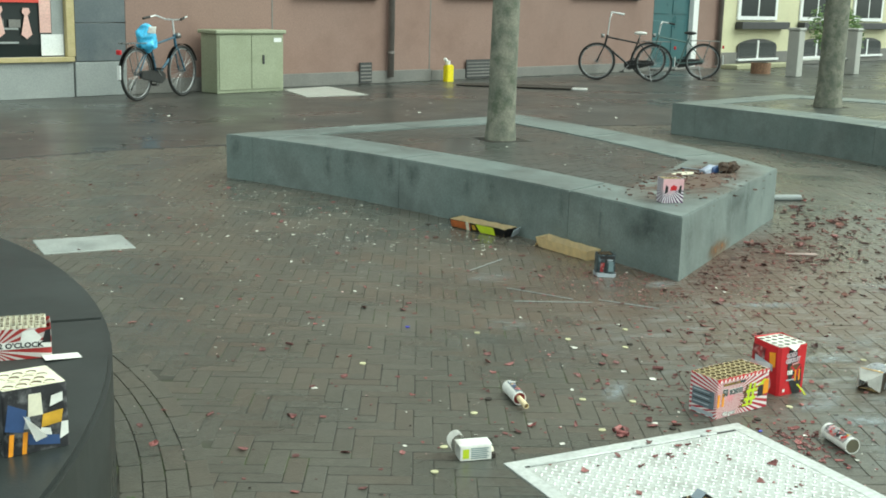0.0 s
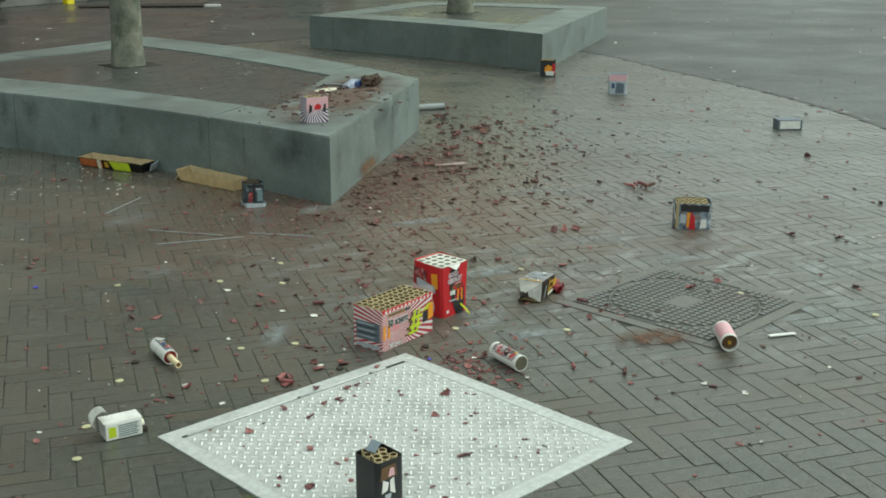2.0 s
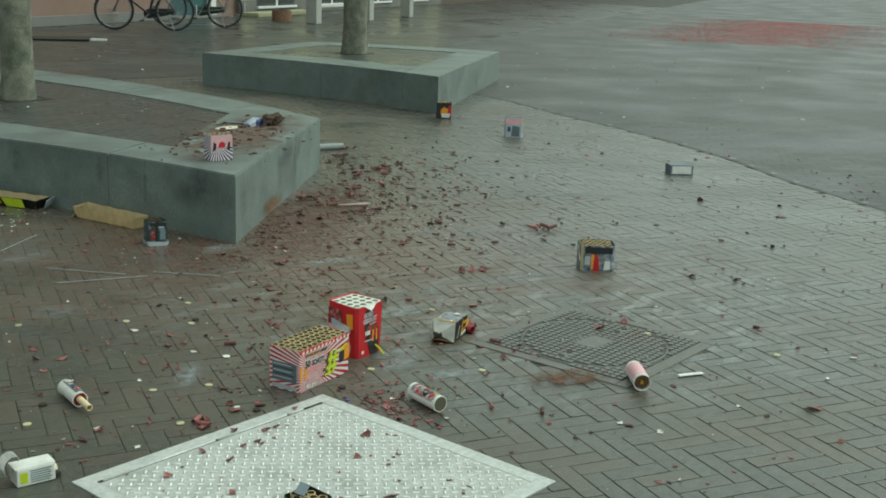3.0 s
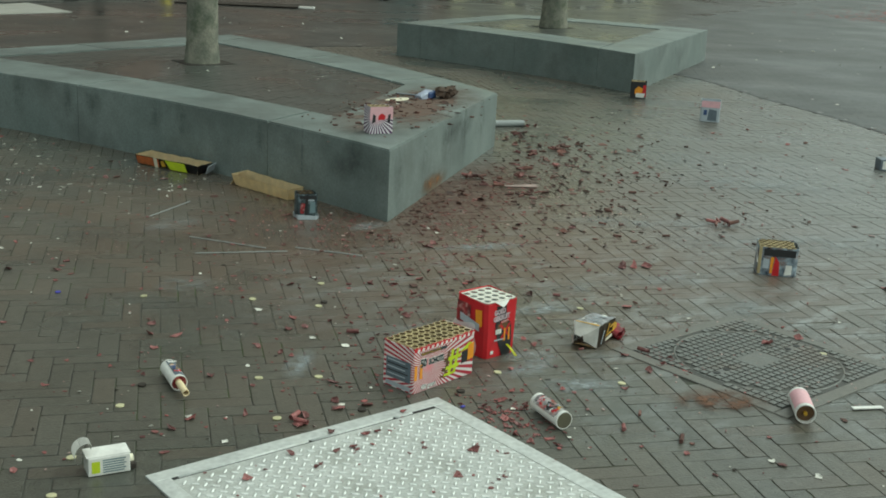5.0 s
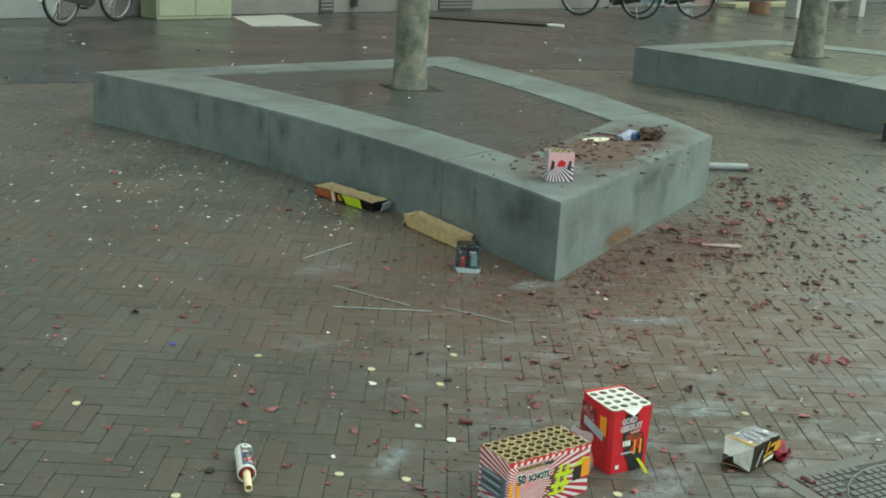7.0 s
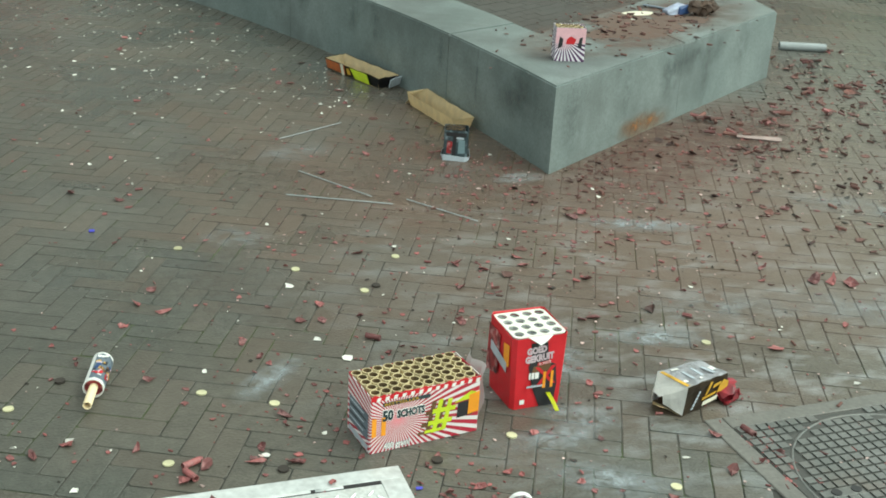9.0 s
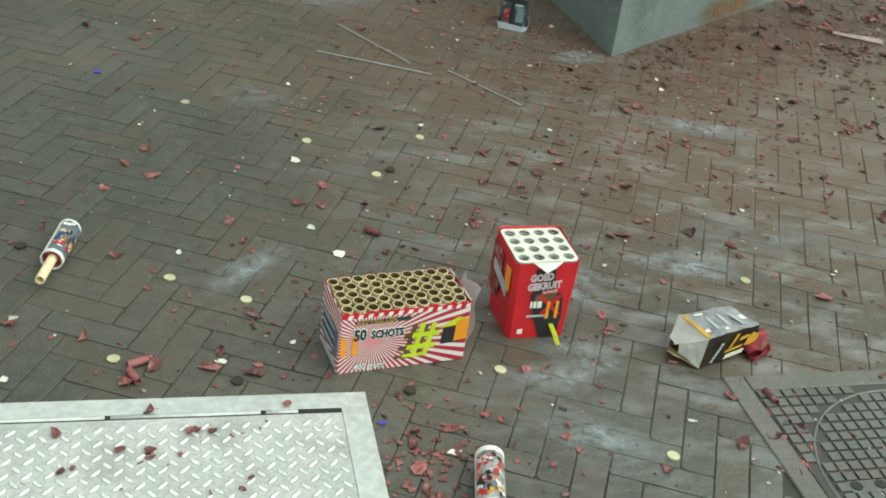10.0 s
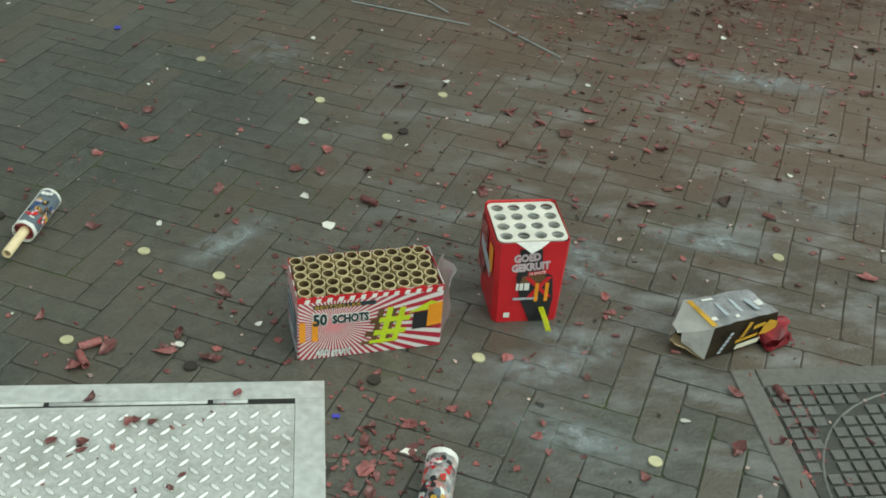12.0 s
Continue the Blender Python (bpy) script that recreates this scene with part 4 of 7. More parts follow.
bm.faces.new(vv)
ext = bmesh.ops.extrude_face_region(bm, geom=list(bm.faces))
bmesh.ops.translate(bm, vec=(0, 0, 0.0012), verts=[e for e in ext["geom"] if isinstance(e, bmesh.types.BMVert)])
part("folded_flap", bm, P_WHITE, red, "white torn flap folded over")
bm = bmesh.new()
strip_ = []
for i in range(9):
    u = i / 8
    strip_.append([bm.verts.new((0.028 + 0.012 * u + s * 0.0055, -RD - 0.002 - 0.035 * u, 0.034 * (1 - u) ** 1.5 + 0.007 * math.sin(u * 3.1) + 0.003)) for s in (-1, 1)])
for a, b in zip(strip_, strip_[1:]):
    bm.faces.new((a[0], a[1], b[1], b[0]))
bmesh.ops.solidify(bm, geom=list(bm.faces), thickness=0.001)
part("fuse_tape", bm, paper("yellow_tape", (0.75, 0.78, 0.02), 0.4), red, "bright yellow fuse strip", smooth=True)


# ---- small boxes with tubes ----
def small_cake(m, w, d, h, r, wrap, label, corner=0.008, pieces=(), tubes=True, top_mat=None):
    t = thing("firework_cake", m, label, "firework", "spent fireworks")
    part("wrapper", wall_shell(rounded(w, d, corner, 3), 0, h - 0.003), wrap, t)
    part("floor_card", prism(rounded(w - .002, d - .002, corner, 3), 0.001, 0.004), P_TAN, t)
    if tubes:
        tube_array(t, hex_positions(w - 0.003, d - 0.003, r), r * 0.96, 0.004, h, top_mat or P_TUBE, 12)
    for q, mm in pieces:
        patch("print", q, mm, t, front_m(0, -d - 0.0004 - 0.00025 * len(t.children), 0) if len(t.children) < 12 else front_m(0, -d - 0.0006 - 0.00015 * (len(t.children) % 12), 0))
    return t


hc = small_cake(pose(2.062, 2.442, 0.0062, 0, 0, 2), 0.042, 0.046, 0.135, 0.0115, P_BLACK, "black spent firework box with open tubes, standing on the steel hatch", 0.012,
                [([(-0.03, 0.05), (-0.012, 0.055), (-0.008, 0.075), (-0.026, 0.085)], P_WHITE), ([(-0.004, 0.05), (0.012, 0.04), (0.008, 0.085), (-0.004, 0.08)], P_WHITE),
                 ([(-0.02, 0.03), (-0.004, 0.03), (0.0, 0.045), (-0.02, 0.045)], P_PALE), ([(-0.036, 0.085), (0.018, 0.088), (0.014, 0.12), (-0.03, 0.118)], P_BROWN), ([(-0.01, 0.09), (0.01, 0.09), (0.008, 0.11), (-0.004, 0.112)], P_PINK)])
part("torn_flap", moved(box(-0.022, 0.024, -0.012, 0.014, 0, 0.0015), pose(0.0, 0.02, 0.142, 14, -10, 30)), P_GREY, hc, "torn dark card on top")
part("bottom_flap", moved(box(-0.025, 0.02, -0.022, 0.012, 0, 0.0015), pose(0.002, -0.052, 0.003, 6, 0, 20)), P_RED, hc, "torn red flap at the bottom")
part("side_flap", moved(box(-0.012, 0.012, -0.02, 0.02, 0, 0.0015), pose(-0.05, -0.01, 0.012, 0, 30, 0)), P_CHAR, hc)

sc = small_cake(pose(4.82, 3.64, 0.001, 0, 0, -46), 0.084, 0.072, 0.125, 0.0125, P_MIX_BLUE, "dark round-cornered spent firework cake with gold tubes on the bricks", 0.03,
                [([(-0.06, 0.03), (-0.035, 0.03), (-0.035, 0.07), (-0.06, 0.075)], P_PALE), ([(-0.02, 0.0), (0.01, 0.0), (0.006, 0.06), (-0.012, 0.085)], P_RED), ([(0.03, 0.005), (0.06, 0.01), (0.06, 0.05), (0.035, 0.05)], P_WHITE), ([(-0.06, 0.085), (0.07, 0.085), (0.07, 0.115), (-0.06, 0.115)], P_BLACK), ([(-0.03, 0.01), (-0.02, 0.01), (-0.016, 0.08), (-0.03, 0.08)], P_ORANGE)])
part("torn_flap", moved(box(-0.014, 0.014, -0.004, 0.07, 0, 0.0016), pose(-0.075, -0.055, 0.05, 62, 20, 40)), P_WHITE, sc, "white torn paper flap")

tin = small_cake(pose(3.452, 5.30, 0.001, 0, 0, -16), 0.048, 0.046, 0.122, 0.0115, P_MIX_TEAL, "dark teal spent firework box beside the stone planter", 0.016,
                 [([(-0.036, 0.03), (-0.018, 0.026), (-0.014, 0.075), (-0.034, 0.08)], P_MIX_RED), ([(-0.016, 0.02), (-0.002, 0.018), (0.002, 0.098), (-0.012, 0.1)], P_BLACK), ([(0.008, 0.028), (0.036, 0.03), (0.034, 0.082), (0.01, 0.086)], P_TEALGREY), ([(-0.04, 0.098), (0.04, 0.096), (0.04, 0.112), (-0.04, 0.114)], P_BLACK), ([(0.0, 0.088), (0.03, 0.086), (0.03, 0.093), (0.002, 0.095)], P_PALE)], top_mat=P_CHAR)
part("torn_foot", moved(crumple(wall_shell(rounded(0.055, 0.053, 0.018, 3), 0.0, 0.018), 0.008, 40, 2), pose(0, 0, 0.001)), P_PALE, tin, "torn pale foot of the wrapper")

pc = small_cake(pose(3.955, 5.48, 0.346, 0, 0, -12), 0.061, 0.045, 0.138, 0.0125, BURST_DARK, "pink and purple striped spent firework cake on the stone rim", 0.003,
                [([(-0.06, 0.072), (0.06, 0.074), (0.06, 0.134), (-0.06, 0.134)], P_PINK), ([(-0.05, 0.05), (-0.032, 0.06), (-0.03, 0.09), (-0.045, 0.1)], P_BLACK), ([(0.03, 0.06), (0.046, 0.055), (0.048, 0.1), (0.036, 0.095)], P_BLACK), ([(-0.018, 0.07), (0.016, 0.07), (0.022, 0.09), (0.0, 0.102), (-0.016, 0.09)], P_RED)])

small_cake(pose(8.14, 7.86, 0.001, 0, 0, -45), 0.068, 0.06, 0.15, 0.02, P_BLACK, "black firework box with red and yellow print, against a planter", 0.004,
           [([(-0.03, 0.04), (0.03, 0.03), (0.04, 0.09), (0.0, 0.11), (-0.03, 0.08)], P_ORANGE), ([(-0.02, 0.015), (0.05, 0.01), (0.06, 0.05), (-0.02, 0.05)], P_WHITE), ([(0.035, 0.02), (0.066, 0.02), (0.066, 0.12), (0.04, 0.12)], P_RED)])
small_cake(pose(7.80, 6.72, 0.001, 0, 0, -48), 0.075, 0.065, 0.165, 0.02, P_PALE, "pale grey firework cake with a red top, on the bricks", 0.014,
           [([(-0.07, 0.11), (0.07, 0.11), (0.07, 0.16), (-0.07, 0.16)], P_PINK), ([(-0.02, 0.01), (0.05, 0.01), (0.05, 0.09), (-0.01, 0.1)], P_GREY), ([(-0.05, 0.05), (-0.025, 0.05), (-0.025, 0.09), (-0.05, 0.09)], P_BLUE)], tubes=False)
cw = thing("cardboard_box", pose(7.44, 4.86, 0.001, 0, 0, -38), "small white and dark printed box lying on the bricks", "box")
part("body", box(-0.085, 0.085, -0.055, 0.055, 0, 0.07, 0.003), P_GREY, cw)
part("label", box(-0.07, 0.07, -0.0562, -0.055, 0.008, 0.062), P_WHITE, cw, "white printed label")
part("loose_lid", moved(box(-0.04, 0.04, -0.02, 0.02, 0, 0.015, 0.003), pose(0.0, 0.17, 0.0, 0, 8, 20)), P_CHAR, cw)

# cakes on the dark bench
bc = small_cake(pose(0.418, 2.755, 0.401, 0, 0, 14), 0.072, 0.07, 0.155, 0.0155, P_MIX_BW, "black, white and gold spent firework cake standing on the stone bench", 0.006, [], top_mat=P_CREAM)
for q, mm in (([(-0.07, 0.06), (-0.03, 0.05), (-0.02, 0.1), (-0.06, 0.12)], P_BLUE), ([(-0.065, 0.0), (-0.055, 0.0), (-0.05, 0.05), (-0.06, 0.05)], P_ORANGE), ([(-0.035, 0.0), (-0.025, 0.0), (-0.02, 0.05), (-0.03, 0.05)], P_ORANGE), ([(-0.02, 0.02), (0.05, 0.008), (0.05, 0.03), (-0.02, 0.045)], P_BLUE), ([(0.0, 0.03), (0.035, 0.025), (0.03, 0.05), (0.01, 0.055)], P_WHITE), ([(0.05, 0.02), (0.07, 0.03), (0.07, 0.06), (0.055, 0.06)], P_WHITE), ([(0.01, 0.055), (0.055, 0.06), (0.06, 0.09), (0.015, 0.085)], P_GOLD), ([(-0.045, 0.06), (-0.01, 0.055), (-0.015, 0.085), (-0.04, 0.09)], P_PALE), ([(0.03, 0.1), (0.06, 0.11), (0.06, 0.13), (0.035, 0.125)], P_WHITE), ([(-0.018, 0.085), (0.015, 0.085), (0.012, 0.136), (-0.015, 0.136)], P_CREAM)):
    patch("print", q, mm, bc, front_m(0, -0.0706 - 0.0002 * random.random(), 0))
RM = pose(0.0726, 0, 0, 90, 0, 90)
for q, mm in (([(-0.06, 0.08), (-0.01, 0.085), (0.0, 0.11), (-0.05, 0.11)], P_WHITE), ([(-0.05, 0.045), (0.03, 0.05), (0.03, 0.075), (-0.05, 0.07)], P_GOLD), ([(-0.05, 0.01), (0.05, 0.015), (0.05, 0.035), (-0.05, 0.035)], P_PALE)):
    patch("print", q, mm, bc, RM)
part("top_card", prism(rounded(0.070, 0.068, 0.006, 3), 0.140, 0.1515), P_CREAM, bc, "cream card between the tubes")
bm = bmesh.new()
vs = [bm.verts.new(p) for p in ((-0.03, -0.075, 0.09), (0.005, -0.078, 0.055), (0.012, -0.105, 0.045), (-0.012, -0.1, 0.035))]
bm.faces.new(vs)
bmesh.ops.solidify(bm, geom=list(bm.faces), thickness=0.001)
part("torn_flap", bm, P_WHITE, bc, "white torn paper flap")
oc = thing("firework_cake", pose(0.378, 3.46, 0.401, 0, 0, -3), "flat red and white striped firework cake on the stone bench", "firework")
part("wrapper", wall_shell(rounded(0.145, 0.06, 0.003, 1), 0, 0.088), BURST_RED, oc, "dark red and white rays")
part("floor_card", box(-0.14, 0.14, -0.055, 0.055, 0.001, 0.004), P_TAN, oc)
tube_array(oc, [(-0.138 + i * 0.0155, -0.052 + j * 0.015) for i in range(18) for j in range(8)], 0.0072, 0.004, 0.098, P_CREAM, 8)
patch("name_band", [(-0.05, 0.03), (0.142, 0.032), (0.142, 0.052), (-0.05, 0.05)], P_WHITE, oc, front_m(0, -0.0607, 0))
text_part("12 O'CLOCK", 0.021, P_BLACK, oc, front_m(-0.006, -0.0616, 0.034), "black lettering", 1.08, bold=0.0008)
patch("white_cloud", [(0.06, 0.04), (0.1, 0.035), (0.12, 0.06), (0.1, 0.085), (0.07, 0.08)], P_WHITE, oc, front_m(0, -0.0613, 0))
patch("dark_corner", [(0.12, 0.045), (0.144, 0.045), (0.144, 0.085), (0.13, 0.08)], P_BLACK, oc, front_m(0, -0.0612, 0))
part("paper_tongue", moved(box(-0.045, 0.055, -0.03, 0.02, 0, 0.0012), pose(0.165, -0.07, 0.004, 0, 3, 12)), P_WHITE, oc, "white paper tongue")


# ---- cylinders ----
def can(m, r, L, label, mix, first=-75):
    """A lying fountain can: its axis runs along local x."""
    t = thing("firework_can", m, label, "firework", "spent fireworks")
    X = Matrix.Rotation(radians(90), 4, 'Y')
    part("body", moved(pipe_wall(r, r * 0.9, 0, L, 24), X), P_WHITE, t, "white printed card tube", smooth=False)
    bm = bmesh.new()
    n = 18
    a0, a1 = radians(first), radians(105)
    ra = [[bm.verts.new((x, (r + .0006) * math.sin(a0 + (a1 - a0) * i / n), (r + .0006) * math.cos(a0 + (a1 - a0) * i / n))) for i in range(n + 1)] for x in (L * 0.1, L * 0.9)]
    for i in range(n):
        bm.faces.new((ra[0][i], ra[0][i + 1], ra[1][i + 1], ra[1][i]))
    part("printed_label", bm, mix, t, "mottled dark and red picture label", smooth=True)
    return t


def curved_print(t, r, L, bands):
    """Printed fields on a can: from and to along the axis, from and to round it in degrees."""
    for k, (u0, u1, d0, d1, mtl) in enumerate(bands):
        n, q = 8, r + 0.0009 + 0.00025 * k
        bm = bmesh.new()
        ra = [[bm.verts.new((x * L + 0.0015 * math.sin(i * 2.3 + k), q * math.sin(radians(d0 + (d1 - d0) * i / n)), q * math.cos(radians(d0 + (d1 - d0) * i / n)))) for i in range(n + 1)] for x in (u0, u1)]
        for i in range(n):
            bm.faces.new((ra[0][i], ra[0][i + 1], ra[1][i + 1], ra[1][i]))
        part("print", bm, mtl, t, smooth=True)


def blotches(t, r, L, u0, u1, d0, d1, count, mats, seed, wide=0.17, tall=36):
    """A busy printed picture: many small ragged fields of colour round a can."""
    rq = random.Random(seed)
    for k in range(count):
        u, d = rq.uniform(u0, u1), rq.uniform(d0, d1)
        w, h = wide * rq.uniform(0.4, 1.0), tall * rq.uniform(0.4, 1.0)
        q = r + 0.0008 + 0.00004 * k
        bm = bmesh.new()
        n = 7
        ring = []
        for i in range(n):
            a = 2 * math.pi * i / n
            e = rq.uniform(0.55, 1.1)
            du, dd = min(0.93, max(0.07, u + w * 0.5 * e * math.cos(a))), d + h * 0.5 * e * math.sin(a)
            ring.append(bm.verts.new((du * L, q * math.sin(radians(dd)), q * math.cos(radians(dd)))))
        bm.faces.new(ring)
        part("print", bm, mats[k % len(mats)], t)


rk = can(pose(2.130, 3.742, 0.026, 0, 0, -99), 0.0245, 0.135, "white firework can with a wooden tube, lying on the bricks", P_MIX, -22)
curved_print(rk, 0.0245, 0.135, [(0.06, 0.93, -24, 100, P_GREY)])
blotches(rk, 0.0252, 0.135, 0.34, 0.62, -10, 92, 22, [P_BLACK, P_GOLD, P_BLUE, P_BROWN, P_PINKGREY], 5)
blotches(rk, 0.0258, 0.135, 0.64, 0.84, -16, 92, 22, [P_RED, P_RED, P_WHITE, P_RED, P_PINK, P_BLACK], 6, 0.10, 24)
X = Matrix.Rotation(radians(90), 4, 'Y')
part("red_end", moved(tube(0.0222, 0.120, 0.127, 24), X), P_MIX_RED, rk, "dark red inner end")
part("stick_tube", moved(pipe_wall(0.0102, 0.008, 0.10, 0.214, 16), X @ pose(0, 0, 0)), P_TAN, rk, "pale tan card tube", smooth=False)
part("cap_band", moved(tube(0.0251, 0.0, 0.010, 24), X), P_WHITE, rk)
for k in range(3):
    part("print_bar", moved(box(0.016, 0.026, -0.011 + k * 0.011, -0.003 + k * 0.011, 0.0243, 0.0254), pose(0, 0, 0, -10 + 5 * k)), P_WHITE, rk)
c2 = can(pose(2.957, 2.985, 0.028, 0, 0, -99), 0.0265, 0.145, "white firework can with a red picture label, lying beside the hatch", P_MIX_WHITE)
curved_print(c2, 0.0265, 0.145, [(0.09, 0.93, -58, 52, P_MIX_WHITE)])
blotches(c2, 0.0268, 0.145, 0.16, 0.36, -56, 50, 22, [P_RED, P_RED, P_WHITE, P_PINK, P_BLACK], 8, 0.10, 26)
blotches(c2, 0.0272, 0.145, 0.42, 0.62, -52, 46, 16, [P_BLACK, P_TEALGREY, P_BROWN, P_RED, P_PALE], 9)
blotches(c2, 0.0276, 0.145, 0.66, 0.86, -54, 46, 16, [P_BLACK, P_GREY, P_WHITE, P_RED, P_GOLD], 10)
part("end_plug", moved(tube(0.0238, 0.13, 0.1446, 24), X), P_PLUG, c2, "grey clay end plug")
part("cap_band", moved(tube(0.0271, 0.0, 0.012, 24), X), P_WHITE, c2)
c3 = can(pose(3.685, 2.625, 0.031, 0, 0, 227), 0.030, 0.14, "pink and white firework can lying on the manhole edge", P_PINK)
part("burnt_end", moved(tube(0.0262, 0.115, 0.125, 24), X), P_BROWN, c3, "dark red burnt end")
part("yellow_stub", moved(tube(0.006, 0.124, 0.138, 10), X), P_GOLD, c3)
rt = thing("paper_tube", pose(6.03, 7.043, 0.024, 0, 0, -15.4), "pale grey cardboard tube lying among scorched scraps", "tube")
part("body", moved(pipe_wall(0.024, 0.021, -0.135, 0.135, 18), X), P_STICK, rt)

# ---- white box with a curl ----
wb = thing("cardboard_box", pose(1.757, 3.226, 0.001, 0, 0, -8) @ Matrix.Scale(0.84, 4), "small white opened box with a torn curl, on the bricks", "box")
part("body", box(-0.062, 0.06, -0.036, 0.034, 0, 0.058, 0.002), P_WHITE, wb, "pale printed carton")
part("top_panel", box(-0.066, 0.062, -0.034, 0.036, 0.0585, 0.0605), P_WHITE, wb, "white carton panel")
patch("yellow_label", rect(-0.052, 0.01, -0.028, 0.046), P_LIME, wb, front_m(0, -0.0366, 0), "yellow-green label")
for k in range(6):
    patch("print_line", rect(-0.020, 0.008 + k * 0.0075, 0.042 + 0.006 * (k % 2), 0.0115 + k * 0.0075), P_TEALGREY, wb, front_m(0, -0.0366, 0))
bm = bmesh.new()
st = []
for i in range(12):
    a = radians(-40 + 22 * i)
    st.append([bm.verts.new((-0.066 - 0.03 * math.cos(a) - 0.001 * i, y, 0.058 + 0.026 * math.sin(a) + 0.0028 * i)) for y in (-0.032 + 0.0015 * i, 0.03)])
for a, b in zip(st, st[1:]):
    bm.faces.new((a[0], a[1], b[1], b[0]))
bmesh.ops.solidify(bm, geom=list(bm.faces), thickness=0.001)
part("paper_curl", bm, P_WHITE, wb, "curled white paper end", smooth=True)
part("end_plug", moved(tube(0.016, 0, 0.016, 14), pose(0.06, 0.004, 0.02, 0, 90)), P_CREAM, wb)
part("burnt_end", moved(box(0, 0.02, -0.02, 0.0, 0, 0.02, 0.003), pose(0.06, -0.01, 0.001)), P_CHAR, wb)

# ---- lying carton ----
ct = thing("carton", pose(3.470, 3.290, 0.0, 0, 0, 25), "crumpled open carton, silver and brown, lying on the bricks", "box")


def panel(p0, p1, p2, p3, t=0.0012, n=6):
    """A thin bent card between four corners."""
    bm = bmesh.new()
    p0, p1, p2, p3 = [Vector(p) for p in (p0, p1, p2, p3)]
    g = [[bm.verts.new(p0.lerp(p1, i / n).lerp(p3.lerp(p2, i / n), j / n)) for j in range(n + 1)] for i in range(n + 1)]
    for i in range(n):
        for j in range(n):
            bm.faces.new((g[i][j], g[i + 1][j], g[i + 1][j + 1], g[i][j + 1]))
    crumple(bm, 0.004, 30, p0.x * 50)
    bmesh.ops.solidify(bm, geom=list(bm.faces), thickness=t)
    return bm


a_, b_, c_, d_ = (0, 0, 0.002), (0.006, -0.002, 0.078), (0.0, 0.088, 0.082), (-0.004, 0.09, 0.002)
a2, b2, c2_, d2 = (0.172, 0.0, 0.002), (0.168, 0.004, 0.066), (0.155, 0.084, 0.07), (0.165, 0.088, 0.002)
part("front_panel", panel(a_, a2, b2, b_), paper("dark_brown_print", (0.055, 0.038, 0.022), 0.45, 0.4), ct, "dark brown printed panel")
part("top_panel", panel(b_, b2, c2_, c_, n=9), paper("silver_grey_card", (0.50, 0.50, 0.52), 0.3, 0.25, 0.001), ct, "crumpled silver-grey panel")
part("back_panel", panel(c_, c2_, d2, d_), P_SILVER, ct)
part("bottom_panel", panel(d_, d2, a2, a_), P_BROWN, ct)
part("flap", panel(a_, b_, (-0.034, 0.040, 0.050), (-0.036, 0.034, 0.030), n=3), P_WHITE, ct, "grey-white card flap")
part("flap", panel(b_, c_, (-0.034, 0.070, 0.046), (-0.040, 0.044, 0.044), n=3), P_WHITE, ct, "white card flap")
part("flap", panel(c_, d_, (-0.036, 0.070, 0.020), (-0.034, 0.072, 0.046), n=3), P_WHITE, ct, "white card flap")
part("flap", panel(d_, a_, (-0.046, 0.036, 0.026), (-0.042, 0.060, 0.020), n=3), P_TAN, ct, "tan card flap")
CF = pose(0.004, -0.0036, 0.0, 90)
for q, mm in (([(0.062, 0.010), (0.118, 0.012), (0.122, 0.022), (0.066, 0.020)], P_CREAM), ([(0.060, 0.026), (0.110, 0.030), (0.114, 0.035), (0.062, 0.032)], P_GOLD), ([(0.070, 0.036), (0.078, 0.036), (0.096, 0.066), (0.088, 0.068)], P_GOLD), ([(0.118, 0.030), (0.158, 0.028), (0.160, 0.050), (0.140, 0.060), (0.126, 0.048)], P_GOLD), ([(0.10, 0.048), (0.13, 0.052), (0.128, 0.058), (0.102, 0.056)], P_GOLD), ([(0.136, 0.008), (0.160, 0.010), (0.160, 0.022), (0.140, 0.022)], P_MIX_RED)):
    patch("print", q, mm, ct, CF, thick=0.0012)
for k in range(6):
    patch("print_bar", [(0.020 + 0.0045 * k, 0.012 + 0.0075 * k), (0.027 + 0.0045 * k, 0.011 + 0.0075 * k), (0.030 + 0.0045 * k, 0.016 + 0.0075 * k), (0.023 + 0.0045 * k, 0.0175 + 0.0075 * k)], P_PALE, ct, CF, thick=0.0012)
for k, (x0, y0, x1, y1) in enumerate(((0.052, 0.022, 0.060, 0.058), (0.088, 0.024, 0.096, 0.062), (0.122, 0.018, 0.132, 0.056))):
    part("print_bar", moved(crumple(box(x0, x1, y0, y1, 0.0, 0.001), 0.003, 30, k), pose(0, 0, 0.0825, 0, 4.2, 0)), P_PALE, ct)
# highlights on the crumpled top, laid on as small white pieces
for k, (x0, y0, x1, y1) in enumerate(((0.138, 0.030, 0.152, 0.046), (0.016, 0.016, 0.026, 0.024), (0.066, 0.008, 0.074, 0.014), (0.03, 0.07, 0.06, 0.078))):
    part("highlight_spot", moved(crumple(box(x0, x1, y0, y1, 0.0, 0.001), 0.004, 40, k), pose(0, 0, 0.0835, 0, 4.2, 0)), P_WHITE, ct, "white painted highlight on the crumpled panel")
part("rim_tape", moved(box(0.0, 0.012, 0.0, 0.085, 0.0, 0.001), pose(0.002, 0.0, 0.0815, 0, 4.2, 0)), P_GOLD, ct, "golden torn rim")
part("red_rag", moved(crumple(box(-0.02, 0.032, -0.022, 0.02, 0, 0.034, 0.008, 3), 0.034, 55, 3), pose(0.160, -0.008, 0.002)), paper("deep_red_tissue", (0.24, 0.012, 0.022), 0.5, 0.5), ct, "torn red paper inside")


